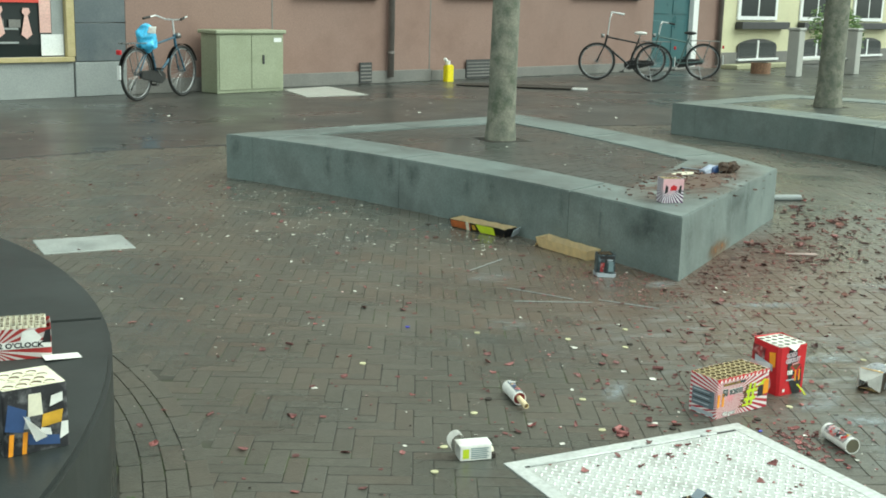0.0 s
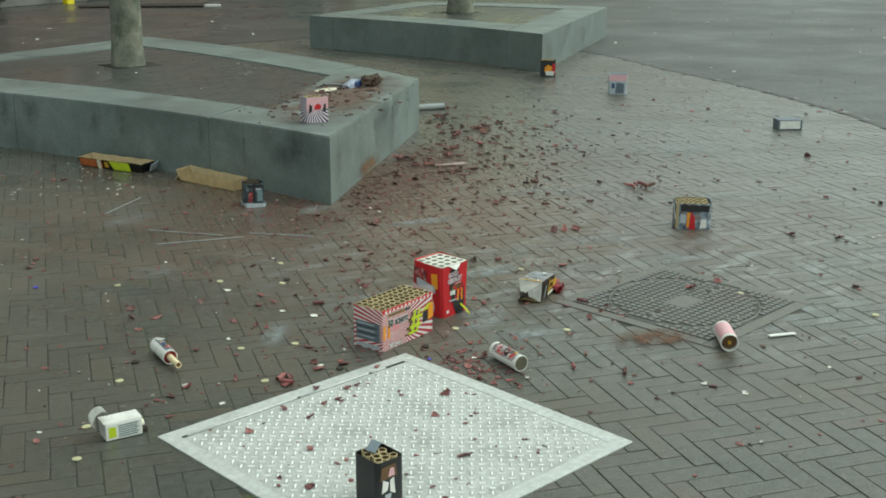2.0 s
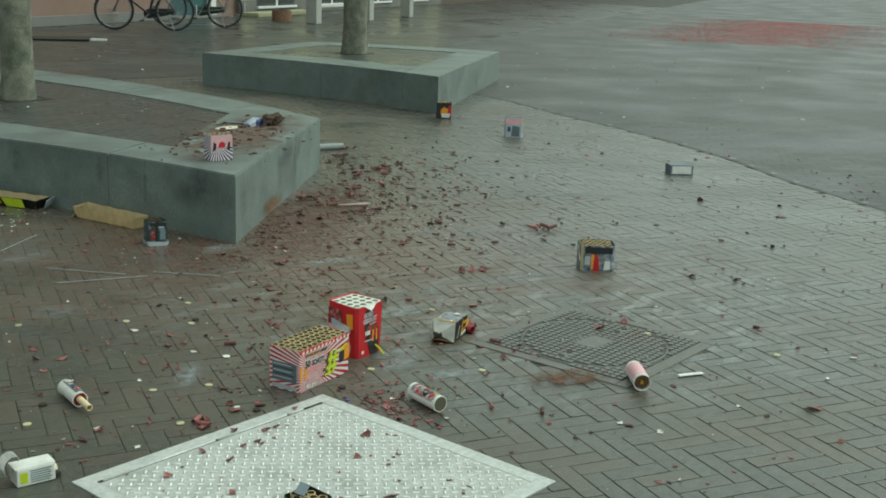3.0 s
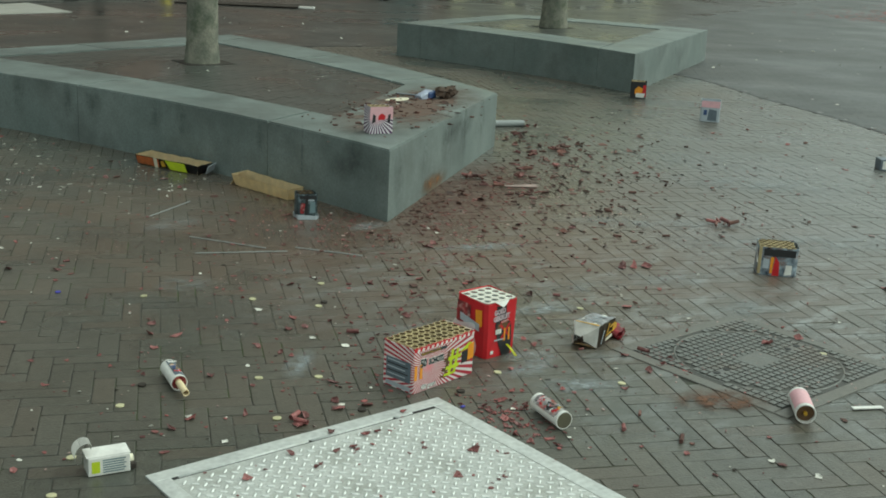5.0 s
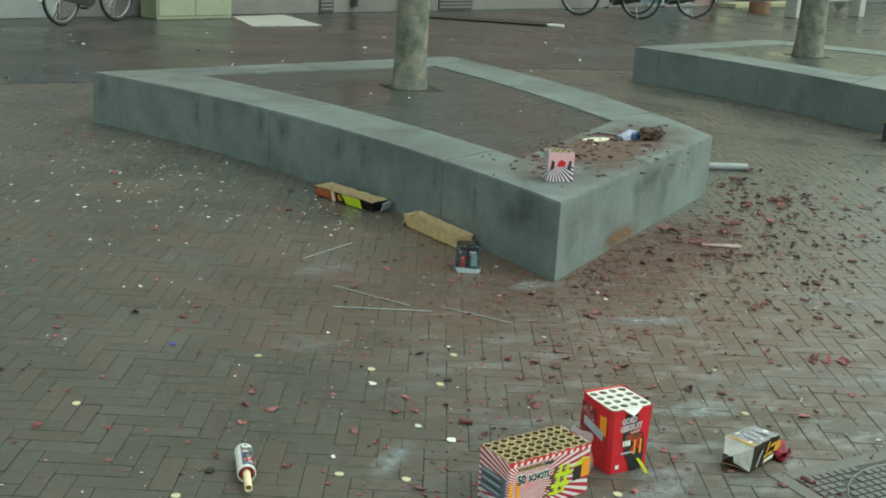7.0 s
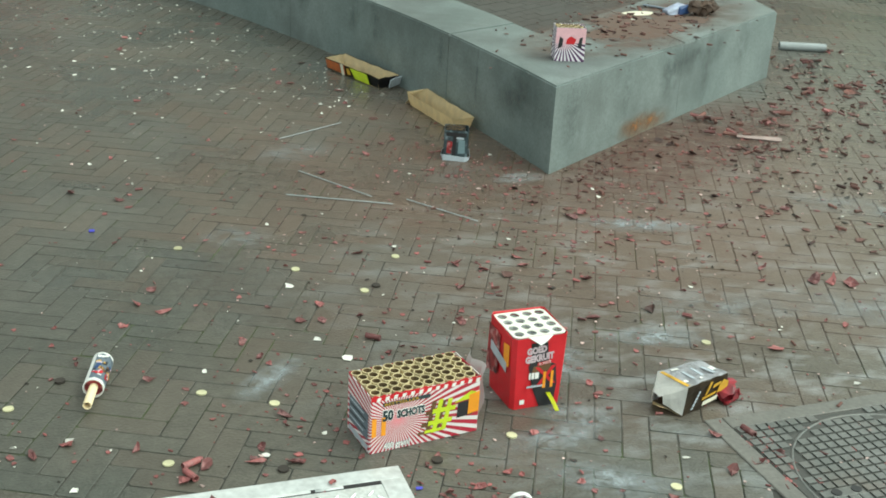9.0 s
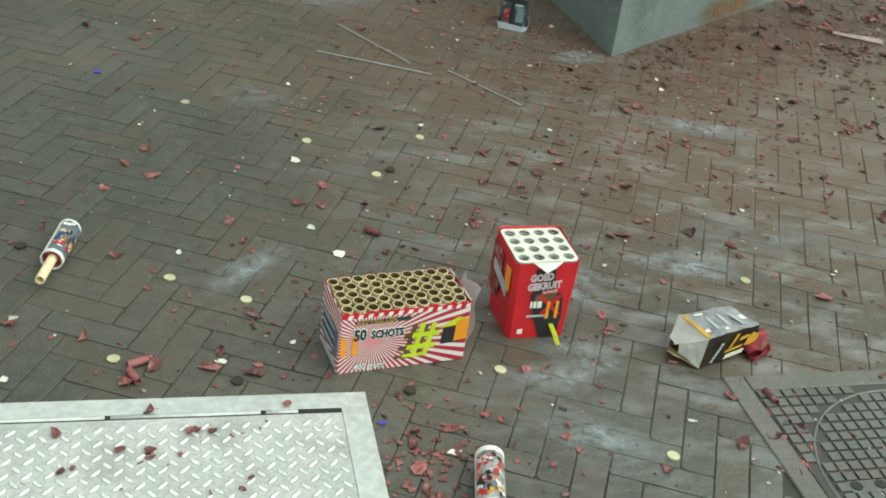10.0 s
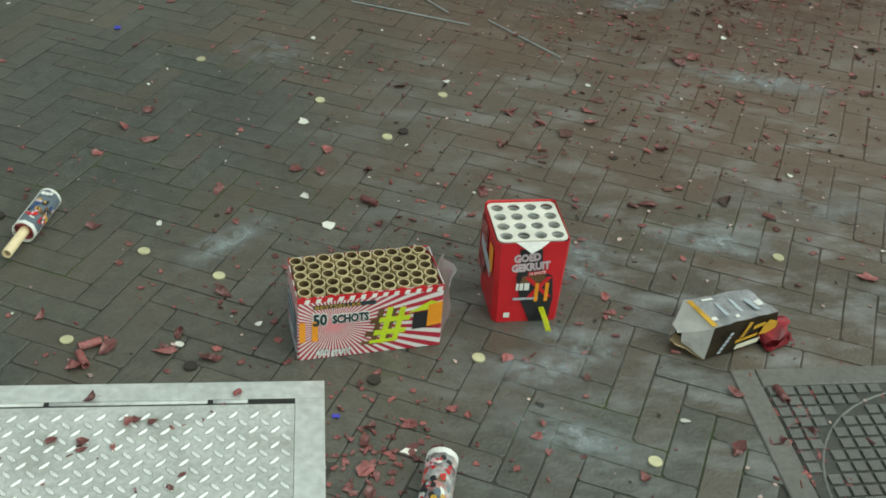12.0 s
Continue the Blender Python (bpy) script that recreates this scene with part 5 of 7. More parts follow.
# ---- long open trays ----
def tray(m, L, w, h, outside, inside_m, label):
    t = thing("cardboard_tray", m, label, "box", "open trays")
    f = h * 0.25
    lo = [(-L / 2, -w / 2, 0.002), (L / 2, -w / 2, 0.002), (L / 2, w / 2, 0.002), (-L / 2, w / 2, 0.002)]
    hi = [(-L / 2 - f, -w / 2 - f, h), (L / 2 + f, -w / 2 - f, h * 0.96), (L / 2 + f, w / 2 + f, h * 1.02), (-L / 2 - f, w / 2 + f, h * 1.12)]
    inner = lambda p: (p[0] * 0.985, p[1] * 0.955, p[2] - 0.0005)
    part("floor", panel(*lo, t=0.002), inside_m, t)
    for k, nm in enumerate(("side", "end", "side", "end")):
        q = (k + 1) % 4
        part(nm, panel(lo[k], lo[q], hi[q], hi[k], t=0.0016, n=8), outside, t, "printed side" if outside is not inside_m else "")
        if outside is not inside_m:
            part("lining", panel(inner(lo[k]), inner(lo[q]), inner(hi[q]), inner(hi[k]), n=8), inside_m, t, "plain tan lining")
    return t


t1 = tray(pose(3.319, 6.57, 0.0, 0, 0, -66.7), 0.44, 0.095, 0.055, P_BLACK, P_TAN, "long open tray, black with yellow and orange print, beside the planter")
FM = front_m(0, -0.0475 - 0.0058, 0) @ pose(0, 0, 0, 14)
patch("orange_print", rect(-0.215, 0.008, -0.05, 0.054), paper("rust_red_print", (0.40, 0.11, 0.03), 0.45, 0.3), t1, FM, "rust-red print")
patch("gold_print", [(-0.03, 0.012), (0.0, 0.016), (-0.012, 0.048), (-0.036, 0.044)], P_GOLD, t1, FM)
patch("lime_print", [(0.03, 0.004), (0.155, 0.004), (0.145, 0.054), (0.0, 0.054)], P_LIME, t1, FM, "yellow-green print")
patch("paper_band", rect(-0.085, 0.0, -0.06, 0.057), P_CREAM, t1, FM @ pose(0, 0, 0.0006))
part("end_flap", moved(box(-0.002, 0.002, -0.03, 0.04, 0, 0.05), pose(0.245, 0.02, 0.01, 10, 25, 10)), P_PALE, t1)
t2 = tray(pose(3.526, 5.85, 0.0, 0, 0, -78.4), 0.43, 0.072, 0.06, P_TAN, P_TAN, "long open plain cardboard tray leaning by the planter")
part("loose_flap", moved(box(-0.04, 0.04, -0.035, 0.035, 0, 0.002), pose(-0.235, -0.01, 0.03, 10, -55, 10)), P_TAN, t2)

# ---- heap on the planter ----
hp = thing("paper_bag", pose(4.875, 6.396, 0.346, 0, 0, 10) @ Matrix.Scale(0.72, 4), "crumpled blue and white paper wrapper on the stone rim", "litter")
part("wrapper", crumple(moved(box(-0.09, 0.06, -0.04, 0.04, 0, 0.05, 0.012, 3), pose(0, 0, 0, 0, -18)), 0.03, 16, 2), paper("pale_blue_wrapper", (0.36, 0.40, 0.50), 0.4, 0.3), hp)
part("blue_print", crumple(moved(box(-0.02, 0.07, -0.045, 0.03, 0.0, 0.052, 0.012, 2), pose(0.01, -0.003, 0, 0, -12)), 0.02, 18, 5), P_BLUE, hp, "dark blue printed part")
hb = thing("charred_bundle", pose(5.003, 6.367, 0.346, 0, 0, 20) @ Matrix.Scale(0.74, 4), "brown charred roll of firecracker paper on the stone rim", "litter")
bm = bmesh.new()
bmesh.ops.create_icosphere(bm, subdivisions=3, radius=1)
moved(bm, Matrix.Translation((0, 0, 0.05)) @ Matrix.Diagonal((0.13, 0.065, 0.048, 1)))
part("roll", crumple(bm, 0.03, 26, 4), paper("charred_brown", (0.058, 0.036, 0.024), 0.85, 0.5, 0.002), hb, smooth=False)
pt = thing("paper_plate", pose(4.665, 6.387, 0.346, 0, 0, 0) @ Matrix.Scale(0.8, 4), "torn cream card piece on the stone rim", "litter")
part("card", moved(prism([(0.10 * math.cos(a) * (1 + .12 * math.sin(3 * a)), 0.05 * math.sin(a)) for a in [k * 2 * math.pi / 16 for k in range(16)]], 0.002, 0.006), pose(0, 0, 0, 3, -2)), P_CREAM, pt)
ps = thing("card_strip", pose(4.87, 6.5, 0.347, 0, 0, -35), "dark card strip on the stone rim", "litter")
part("strip", moved(box(-0.12, 0.12, -0.02, 0.02, 0, 0.003), pose(0, 0, 0.004, 0, 3)), P_GREY, ps)

# ---- thin sticks ----
for (x0, y0), (x1, y1) in (((2.798, 5.591), (3.083, 5.79)), ((2.817, 5.187), (3.031, 4.879)), ((2.737, 4.935), (3.09, 4.796)), ((3.149, 4.839), (3.34, 4.60))):
    s = thing("rocket_stick", pose(0, 0, 0), "thin pale grey rocket stick lying on the bricks", "stick", "rocket sticks")
    part("stick", rod((x0, y0, 0.004), (x1, y1, 0.005), 0.0022, 6), P_STICK, s)

# ---- yellow bottle and mat in the street ----
yb = thing("plastic_bottle", FRONT @ pose(9.15, -0.3, 0), "yellow plastic bottle with a white top by the wall", "bottle")
part("body", moved(prism(rounded(0.09, 0.06, 0.03, 4), 0, 0.30, 0.02), pose(0, 0, 0)), paper("yellow_plastic", (0.75, 0.62, 0.01), 0.35), yb)
part("cap", moved(join_bm(tube(0.045, 0.30, 0.37, 14), moved(tube(0.03, 0.0, 0.07, 12), pose(-0.03, 0, 0.36, 0, -50))), pose(-0.02, 0, 0)), P_WHITE, yb, "white cap")
mt = thing("door_mat", pose(9.2, 18.0, 0.0, 0, 0, -35), "dark soaked flattened cardboard sheet in the street", "litter")
part("sheet", crumple(moved(box(-1.0, 0.95, -0.28, 0.28, 0.01, 0.03, 0.004, 1), pose(0, 0, 0)), 0.04, 2.0, 3), P_CHAR, mt)
part("white_scrap", box(0.95, 1.2, -0.12, 0.02, 0.003, 0.03), P_WHITE, mt, "white paper scrap")


# ---- bicycles ----
def bicycle(m, frame_m, saddle_m, label, bag=False, rise=0.0):
    b = thing("bicycle", m, label, "bicycle", "parked bicycles")
    R, WB = 0.335, 1.08
    for x in (0.0, WB):
        hub = part("wheel", moved(rod((0, -0.04, 0), (0, 0.04, 0), 0.02, 10), Matrix.Translation((x, 0, R + 0.018))), STEEL, b, "spoked wheel")
        part("tyre", moved(torus(R, 0.02, 40, 8), Matrix.Translation((x, 0, R + 0.018))), BLACK, hub, "black tyre", smooth=True)
        part("rim", moved(torus(R - 0.028, 0.011, 40, 6), Matrix.Translation((x, 0, R + 0.018))), STEEL, hub, "pale steel rim", smooth=True)
        part("spokes", join_bm(*[rod((x, (-1) ** k * 0.02, R + 0.018), (x + (R - 0.03) * math.cos(k * math.pi / 14), 0, R + 0.018 + (R - 0.03) * math.sin(k * math.pi / 14)), 0.0022, 4) for k in range(28)]), STEEL, hub)
    BB, ST, HT, HB = (0.47, 0, 0.30), (0.30, 0, 0.80), (0.90, 0, 0.86), (0.94, 0, 0.66)
    for nm, p, q, r in (("seat_tube", BB, ST, 0.017), ("down_tube", BB, HB, 0.019), ("top_tube", (0.33, 0, 0.72), (0.91, 0, 0.82), 0.016), ("head_tube", HB, HT, 0.021), ("chain_stay", (0, 0.04, 0.353), BB, 0.011), ("chain_stay", (0, -0.04, 0.353), BB, 0.011), ("seat_stay", (0, 0.04, 0.353), (0.31, 0, 0.74), 0.01), ("seat_stay", (0, -0.04, 0.353), (0.31, 0, 0.74), 0.01), ("fork_leg", (WB, 0.05, 0.353), (0.945, 0.03, 0.66), 0.013), ("fork_leg", (WB, -0.05, 0.353), (0.945, -0.03, 0.66), 0.013)):
        part(nm, rod(p, q, r, 8), frame_m, b)
    top = 1.06 + rise
    part("stem", rod(HT, (0.87, 0, top), 0.013, 8), BAR, b)
    part("handlebar", join_bm(rod((0.87, -0.10, top), (0.87, 0.10, top), 0.011, 8), *[rod((0.87, s * 0.10, top), (0.84, s * 0.25, top + 0.05 + rise * 0.6), 0.011, 8) for s in (-1, 1)], *[rod((0.84, s * 0.25, top + 0.05 + rise * 0.6), (0.66, s * 0.29, top + 0.02 + rise * 0.6), 0.011, 8) for s in (-1, 1)]), BAR, b, "chrome handlebar")
    for s in (-1, 1):
        part("grip", rod((0.73, s * 0.275, top + 0.032 + rise * 0.6), (0.61, s * 0.30, top + 0.01 + rise * 0.6), 0.017, 8), BLACK if rise == 0 else BAR, b)
    part("seat_post", rod(ST, (0.285, 0, 0.88), 0.013, 8), STEEL, b)
    sd = bmesh.new()
    bmesh.ops.create_icosphere(sd, subdivisions=2, radius=1)
    for v in sd.verts:
        w = 0.105 - 0.075 * max(0, v.co.x * 0.5 + 0.5)
        v.co = Vector((0.28 + v.co.x * 0.13, v.co.y * w, 0.905 + v.co.z * 0.035))
    part("saddle", sd, saddle_m, b, "padded saddle", smooth=True)
    for x, a0, a1 in ((0, 5, 190), (WB, 20, 165)):
        bm = bmesh.new()
        rows = []
        for k in range(19):
            a = radians(a0 + (a1 - a0) * k / 18)
            rows.append([bm.verts.new((x + 0.375 * math.cos(a), y, 0.353 + 0.375 * math.sin(a))) for y in (-0.03, 0.03)])
        for p, q in zip(rows, rows[1:]):
            bm.faces.new((p[0], p[1], q[1], q[0]))
        bmesh.ops.solidify(bm, geom=list(bm.faces), thickness=0.003)
        mg = part("mudguard", bm, BLACK, b, "curved mudguard", smooth=True)
    part("rear_patch", box(-0.40, -0.385, -0.025, 0.025, 0.3, 0.48), WHITEPAINT, b, "white reflective mudguard end")
    part("rear_light", box(-0.40, -0.36, -0.035, 0.035, 0.62, 0.68, 0.008), P_RED, b, "red rear light")
    rackm = join_bm(*[rod((-0.3, s * 0.06, 0.76), (0.28, s * 0.06, 0.76), 0.007, 6) for s in (-1, 0, 1)], *[rod((0, s * 0.06, 0.37), (-0.12, s * 0.06, 0.76), 0.006, 6) for s in (-1, 1)], rod((-0.3, -0.06, 0.76), (-0.3, 0.06, 0.76), 0.007, 6))
    part("luggage_rack", rackm, STEEL, b, "steel luggage rack")
    part("chain_case", moved(prism([(0.0, 0.30), (0.47, 0.21), (0.56, 0.26), (0.56, 0.34), (0.47, 0.39), (0.0, 0.40)], -0.02, 0.02, 0.008), pose(0, -0.06, 0, 90)), BLACK, b, "black chain case")
    for s in (-1, 1):
        cr = part("crank", rod((0.47, s * 0.07, 0.30), (0.47 + s * 0.12, s * 0.08, 0.30 - s * 0.12), 0.01, 6), STEEL, b)
        part("pedal", box(0.43 + s * 0.12, 0.51 + s * 0.12, min(s * 0.08, s * 0.17), max(s * 0.08, s * 0.17), 0.285 - s * 0.12, 0.31 - s * 0.12, 0.004), BLACK, cr)
    part("kickstand", rod((0.1, 0.06, 0.3), (0.02, 0.2, 0.01), 0.009, 6), STEEL, b)
    lamp = part("head_lamp", moved(tube(0.04, 0, 0.06, 14), pose(0.96, 0, 0.84, 0, 90)), STEEL, b, "round head lamp", smooth=True)
    if bag:
        bg = bmesh.new()
        bmesh.ops.create_icosphere(bg, subdivisions=4, radius=1)
        for v in bg.verts:
            w = 1 + 0.35 * (v.co.z < 0) * -v.co.z
            v.co = Vector((0.25 + v.co.x * 0.15 * w, v.co.y * 0.11 * w, 0.82 + v.co.z * 0.20))
        crumple(bg, 0.05, 9, 3)
        b2_ = part("plastic_bag", bg, paper("blue_plastic_bag", (0.10, 0.48, 0.80), 0.35, 0.3), b, "sky-blue plastic bag over the saddle", smooth=True)
        part("white_print", moved(crumple(box(-0.07, 0.07, -0.005, 0.005, -0.04, 0.05, 0.004, 2), 0.01, 20, 1), pose(0.18, -0.13, 0.93, 20, 0, -10)), P_WHITE, b2_, "white printed patch")
    return b


FRAME_BLUE = paper("dark_blue_enamel", (0.04, 0.10, 0.15), 0.3)
FRAME_BLACK = paper("black_enamel", (0.02, 0.02, 0.022), 0.3)
FRAME_GREEN = paper("grey_green_enamel", (0.10, 0.16, 0.15), 0.35)
bicycle(pose(2.56, 15.95, 0, 0, 0, 47), FRAME_BLUE, BLACK, "dark blue city bicycle with a sky-blue plastic bag over its saddle", True)
bicycle(pose(12.64, 19.12, 0, 0, 0, 147), FRAME_BLACK, P_WHITE, "black city bicycle with a white saddle and tall handlebar", rise=0.11)
bicycle(pose(14.2, 19.75, 0, 0, 0, 150), FRAME_GREEN, BLACK, "grey-green city bicycle parked before the teal door")


# ---- litter ----
def scrap_mesh(rnd, size, shape="flat"):
    """A small torn bit of paper: lying flat, or crumpled with one side curled up."""
    n = rnd.randint(6, 8)
    long_, fold = rnd.uniform(0.85, 1.35), rnd.uniform(0, 6.28)
    lift = {"curl": rnd.uniform(0.35, 0.8), "flat": rnd.uniform(0.08, 0.3), "level": 0.02}[shape]
    outer, inner = [], []
    for k in range(n):
        a = 2 * math.pi * k / n + rnd.uniform(-.3, .3)
        q = size * rnd.uniform(0.45, 1.05)
        up = max(0.0, math.cos(a - fold))
        z = 0.0013 + size * lift * (up * rnd.uniform(0.5, 1.1) + rnd.uniform(0, 0.25))
        q *= 1 - 0.45 * up * min(1.0, lift * 1.4)
        outer.append((q * math.cos(a) * long_, q * math.sin(a) / long_, z))
        q *= rnd.uniform(0.4, 0.6)
        inner.append((q * math.cos(a) * long_, q * math.sin(a) / long_, 0.0013 + size * lift * rnd.uniform(0, 0.45)))
    if shape == "level":
        v = outer + [(x * 0.96, y * 0.96, max(0.0002, z - 0.0012)) for x, y, z in outer] + [(0, 0, 0.0014)]
        return v, [(k, (k + 1) % n, 2 * n) for k in range(n)] + [(k, n + k, n + (k + 1) % n, (k + 1) % n) for k in range(n)]
    v = outer + inner + [(x * 0.95, y * 0.95, max(0.0002, z - 0.0014)) for x, y, z in outer] + [(0, 0, 0.0014 + size * lift * 0.1), (0, 0, 0.0002)]
    f = []
    for k in range(n):
        m = (k + 1) % n
        f += [(k, m, n + m, n + k), (n + k, n + m, 3 * n), (k, 2 * n + k, 2 * n + m, m), (2 * n + k, 3 * n + 1, 2 * n + m)]
    return v, f


def ring_mesh(rnd, size):
    """A bit of scorched paper roll."""
    L, r, n = size * rnd.uniform(0.9, 1.6), size * rnd.uniform(0.16, 0.26), 6
    v, f = [], []
    for s in (-1, 1):
        for k in range(n):
            a = 2 * math.pi * k / n
            q = r * rnd.uniform(0.8, 1.15)
            v.append((s * L / 2, q * math.cos(a), r + q * math.sin(a)))
    f += [(k, (k + 1) % n, n + (k + 1) % n, n + k) for k in range(n)] + [tuple(range(n))[::-1], tuple(range(n, 2 * n))]
    return v, f


def scatter(name, spots, material, label, rnd, roll=0.3, level=False):
    verts, faces = [], []
    for x, y, z, size in spots:
        v, f = ring_mesh(rnd, size) if rnd.random() < roll else scrap_mesh(rnd, size, "level" if level else "curl" if rnd.random() < 0.4 else "flat")
        a = rnd.uniform(0, 2 * math.pi)
        ca, sa = math.cos(a), math.sin(a)
        o = len(verts)
        verts += [(x + p * ca - q * sa, y + p * sa + q * ca, z + w) for p, q, w in v]
        faces += [tuple(o + k for k in t) for t in f]
    me_ = bpy.data.meshes.new(name)
    me_.from_pydata(verts, [], faces)
    me_.materials.append(material)
    return tagged(part(name, me_, None), label, "litter", kind="stuff")


def free(x, y):
    """On the brick floor, clear of the planters and the bench."""
    def left_of(px, py, qx, qy):
        return (qx - px) * (y - py) - (qy - py) * (x - px) > 0
    if (x + 2.95) ** 2 + (y - 3.83) ** 2 < 3.68 ** 2:
        return False
    p1 = [(2.2, 9.2)] + [(p.x - .02, p.y) for p in arc((2.26, 9.11), (3.755, 5.03), -0.23, 8)] + [(5.5, 6.4), (5.8, 8.4), (5.5, 10.3)]
    p2 = [(7.7, 11.2), (8.0, 9.6), (8.28, 8.05), (11.4, 10.0), (10.1, 12.3)]
    return not inside((x, y), p1) and not inside((x, y), p2)


rl = random.Random(21)


def cloud(n, cx, cy, sx, sy, lo, hi, z=0.001, turn=0.0, check=True):
    out = []
    tries = 0
    while len(out) < n and tries < n * 6:
        tries += 1
        a, b = rl.gauss(0, sx), rl.gauss(0, sy)
        x, y = cx + a * math.cos(turn) - b * math.sin(turn), cy + a * math.sin(turn) + b * math.cos(turn)
        if check and not free(x, y):
            continue
        out.append((x, y, z, lo + (hi - lo) * rl.random() ** 2.2))
    return out


def spread(n, x0, x1, y0, y1, lo, hi, z=0.001):
    out = []
    while len(out) < n:
        x, y = rl.uniform(x0, x1), rl.uniform(y0, y1)
        if free(x, y):
            out.append((x, y, z, lo + (hi - lo) * rl.random() ** 2.5))
    return out


RT = math.atan2(1.385, 1.70)
scatter("red_paper_scraps", cloud(760, 3.5, 4.6, 0.6, 0.8, 0.003, 0.014) + cloud(420, 4.55, 5.2, 0.75, 0.16, 0.004, 0.016, turn=RT) + cloud(160, 3.45, 5.05, 0.14, 0.22, 0.004, 0.014) + cloud(200, 2.85, 3.5, 0.25, 0.16, 0.003, 0.011) + [(2.315 + rl.uniform(-.4, .4), 2.706 + rl.uniform(-.4, .4), 0.0042, rl.uniform(0.003, 0.011)) for k in range(60)] + cloud(150, 2.7, 3.3, 0.5, 0.3, 0.003, 0.012) + spread(900, 0.8, 9.0, 1.6, 9.8, 0.004, 0.016) + cloud(160, 2.86, 2.98, 0.05, 0.1, 0.004, 0.014) + cloud(70, 3.60, 3.1, 0.03, 0.08, 0.004, 0.012), SCRAP_RED, "torn red firecracker paper scattered over the wet bricks", rl, 0.25)
scatter("scorched_paper_rolls", cloud(380, 5.05, 5.3, 0.8, 0.4, 0.008, 0.03, turn=RT) + cloud(120, 4.1, 5.2, 0.3, 0.06, 0.008, 0.02, turn=RT) + cloud(70, 5.95, 6.3, 0.3, 0.3, 0.012, 0.04) + spread(160, 3.0, 8.5, 2.4, 9.0, 0.008, 0.03) + [(x, y, 0.347, s) for x, y, z, s in cloud(230, 4.5, 6.12, 0.42, 0.19, 0.008, 0.03, turn=RT, check=False)], SCRAP_BROWN, "scorched dark red firecracker rolls on bricks and stone rim", rl, 0.55)
scatter("white_paper_specks", spread(420, 0.8, 7.5, 2.0, 10.3, 0.003, 0.011) + cloud(200, 2.3, 7.4, 0.35, 0.9, 0.004, 0.016) + cloud(45, 3.12, 6.45, 0.12, 0.35, 0.005, 0.013) + [(x, y, 0.347, s) for x, y, z, s in cloud(30, 4.3, 7.6, 0.5, 1.0, 0.004, 0.014, check=False) if 3.6 < x < 5.2], SCRAP_WHITE, "small white paper flecks on the wet bricks", rl, 0.1)
scatter("street_paper_flecks", [(rl.uniform(-2, 9), rl.uniform(11.3, 15.8), 0.0, rl.uniform(0.01, 0.035)) for k in range(110)] + [(rl.uniform(9.5, 20), rl.uniform(2, 13), 0.0, rl.uniform(0.01, 0.03)) for k in range(140)], SCRAP_WHITE, "white flecks on the wet street", rl, 0.1)
carpet = []
for k in range(8000):
    u, w = rl.random() ** 0.8, rl.gauss(0, 0.36)
    carpet.append((21.6 + 12.5 * u - 1.6 * w, 12.9 + 4.9 * u + 3.2 * w, 0.0, rl.uniform(0.028, 0.068)))
scatter("red_paper_carpet", carpet, mat("bright_red_paper", (0.22, 0.040, 0.036), (0.38, 0.075, 0.065), rough=0.6, scale=3, fine=40, bump=0.001, random_amount=0.5), "wide carpet of red firecracker paper on the square", rl, 0.0, True)
scatter("charred_flecks", cloud(420, 3.5, 4.6, 0.6, 0.8, 0.002, 0.008) + cloud(260, 5.0, 5.3, 0.8, 0.5, 0.004, 0.016, turn=RT) + spread(420, 0.8, 8.0, 2.0, 9.5, 0.002, 0.009), P_CHAR, "small charred paper flecks on the bricks", rl, 0.2)
scatter("pale_paper_crumbs", cloud(360, 3.5, 4.5, 0.55, 0.75, 0.0015, 0.006) + cloud(160, 5.0, 5.3, 0.8, 0.5, 0.003, 0.012, turn=RT) + spread(900, 0.8, 8.5, 1.6, 9.8, 0.002, 0.008) + cloud(150, 3.885, 2.95, 0.2, 0.2, 0.002, 0.007, 0.0035), P_PINKISH, "tiny pale pink and grey paper crumbs on the bricks", rl, 0.0)
scatter("crumpled_paper_bits", spread(190, 0.8, 4.2, 2.4, 9.5, 0.010, 0.026) + spread(120, 4.0, 8.5, 2.2, 7.5, 0.010, 0.026), SCRAP_RED, "torn dull red paper bits strewn over the bricks", rl, 0.15)


# ---- single scraps ----
def single_scraps(name, spots, material, label, size, z=0.001, shape="curl", group="paper scraps"):
    for k, (x, y) in enumerate(spots):
        rs = random.Random(int(x * 1000) + k)
        v, f = scrap_mesh(rs, size * rs.uniform(0.75, 1.3), shape)
        me_ = bpy.data.meshes.new(name)
        me_.from_pydata(v, [], f)
        me_.materials.append(material)
        ob = tagged(part(name, me_, None), label, "litter", group)
        ob.matrix_basis = pose(x, y, z, 0, 0, rs.uniform(0, 360))


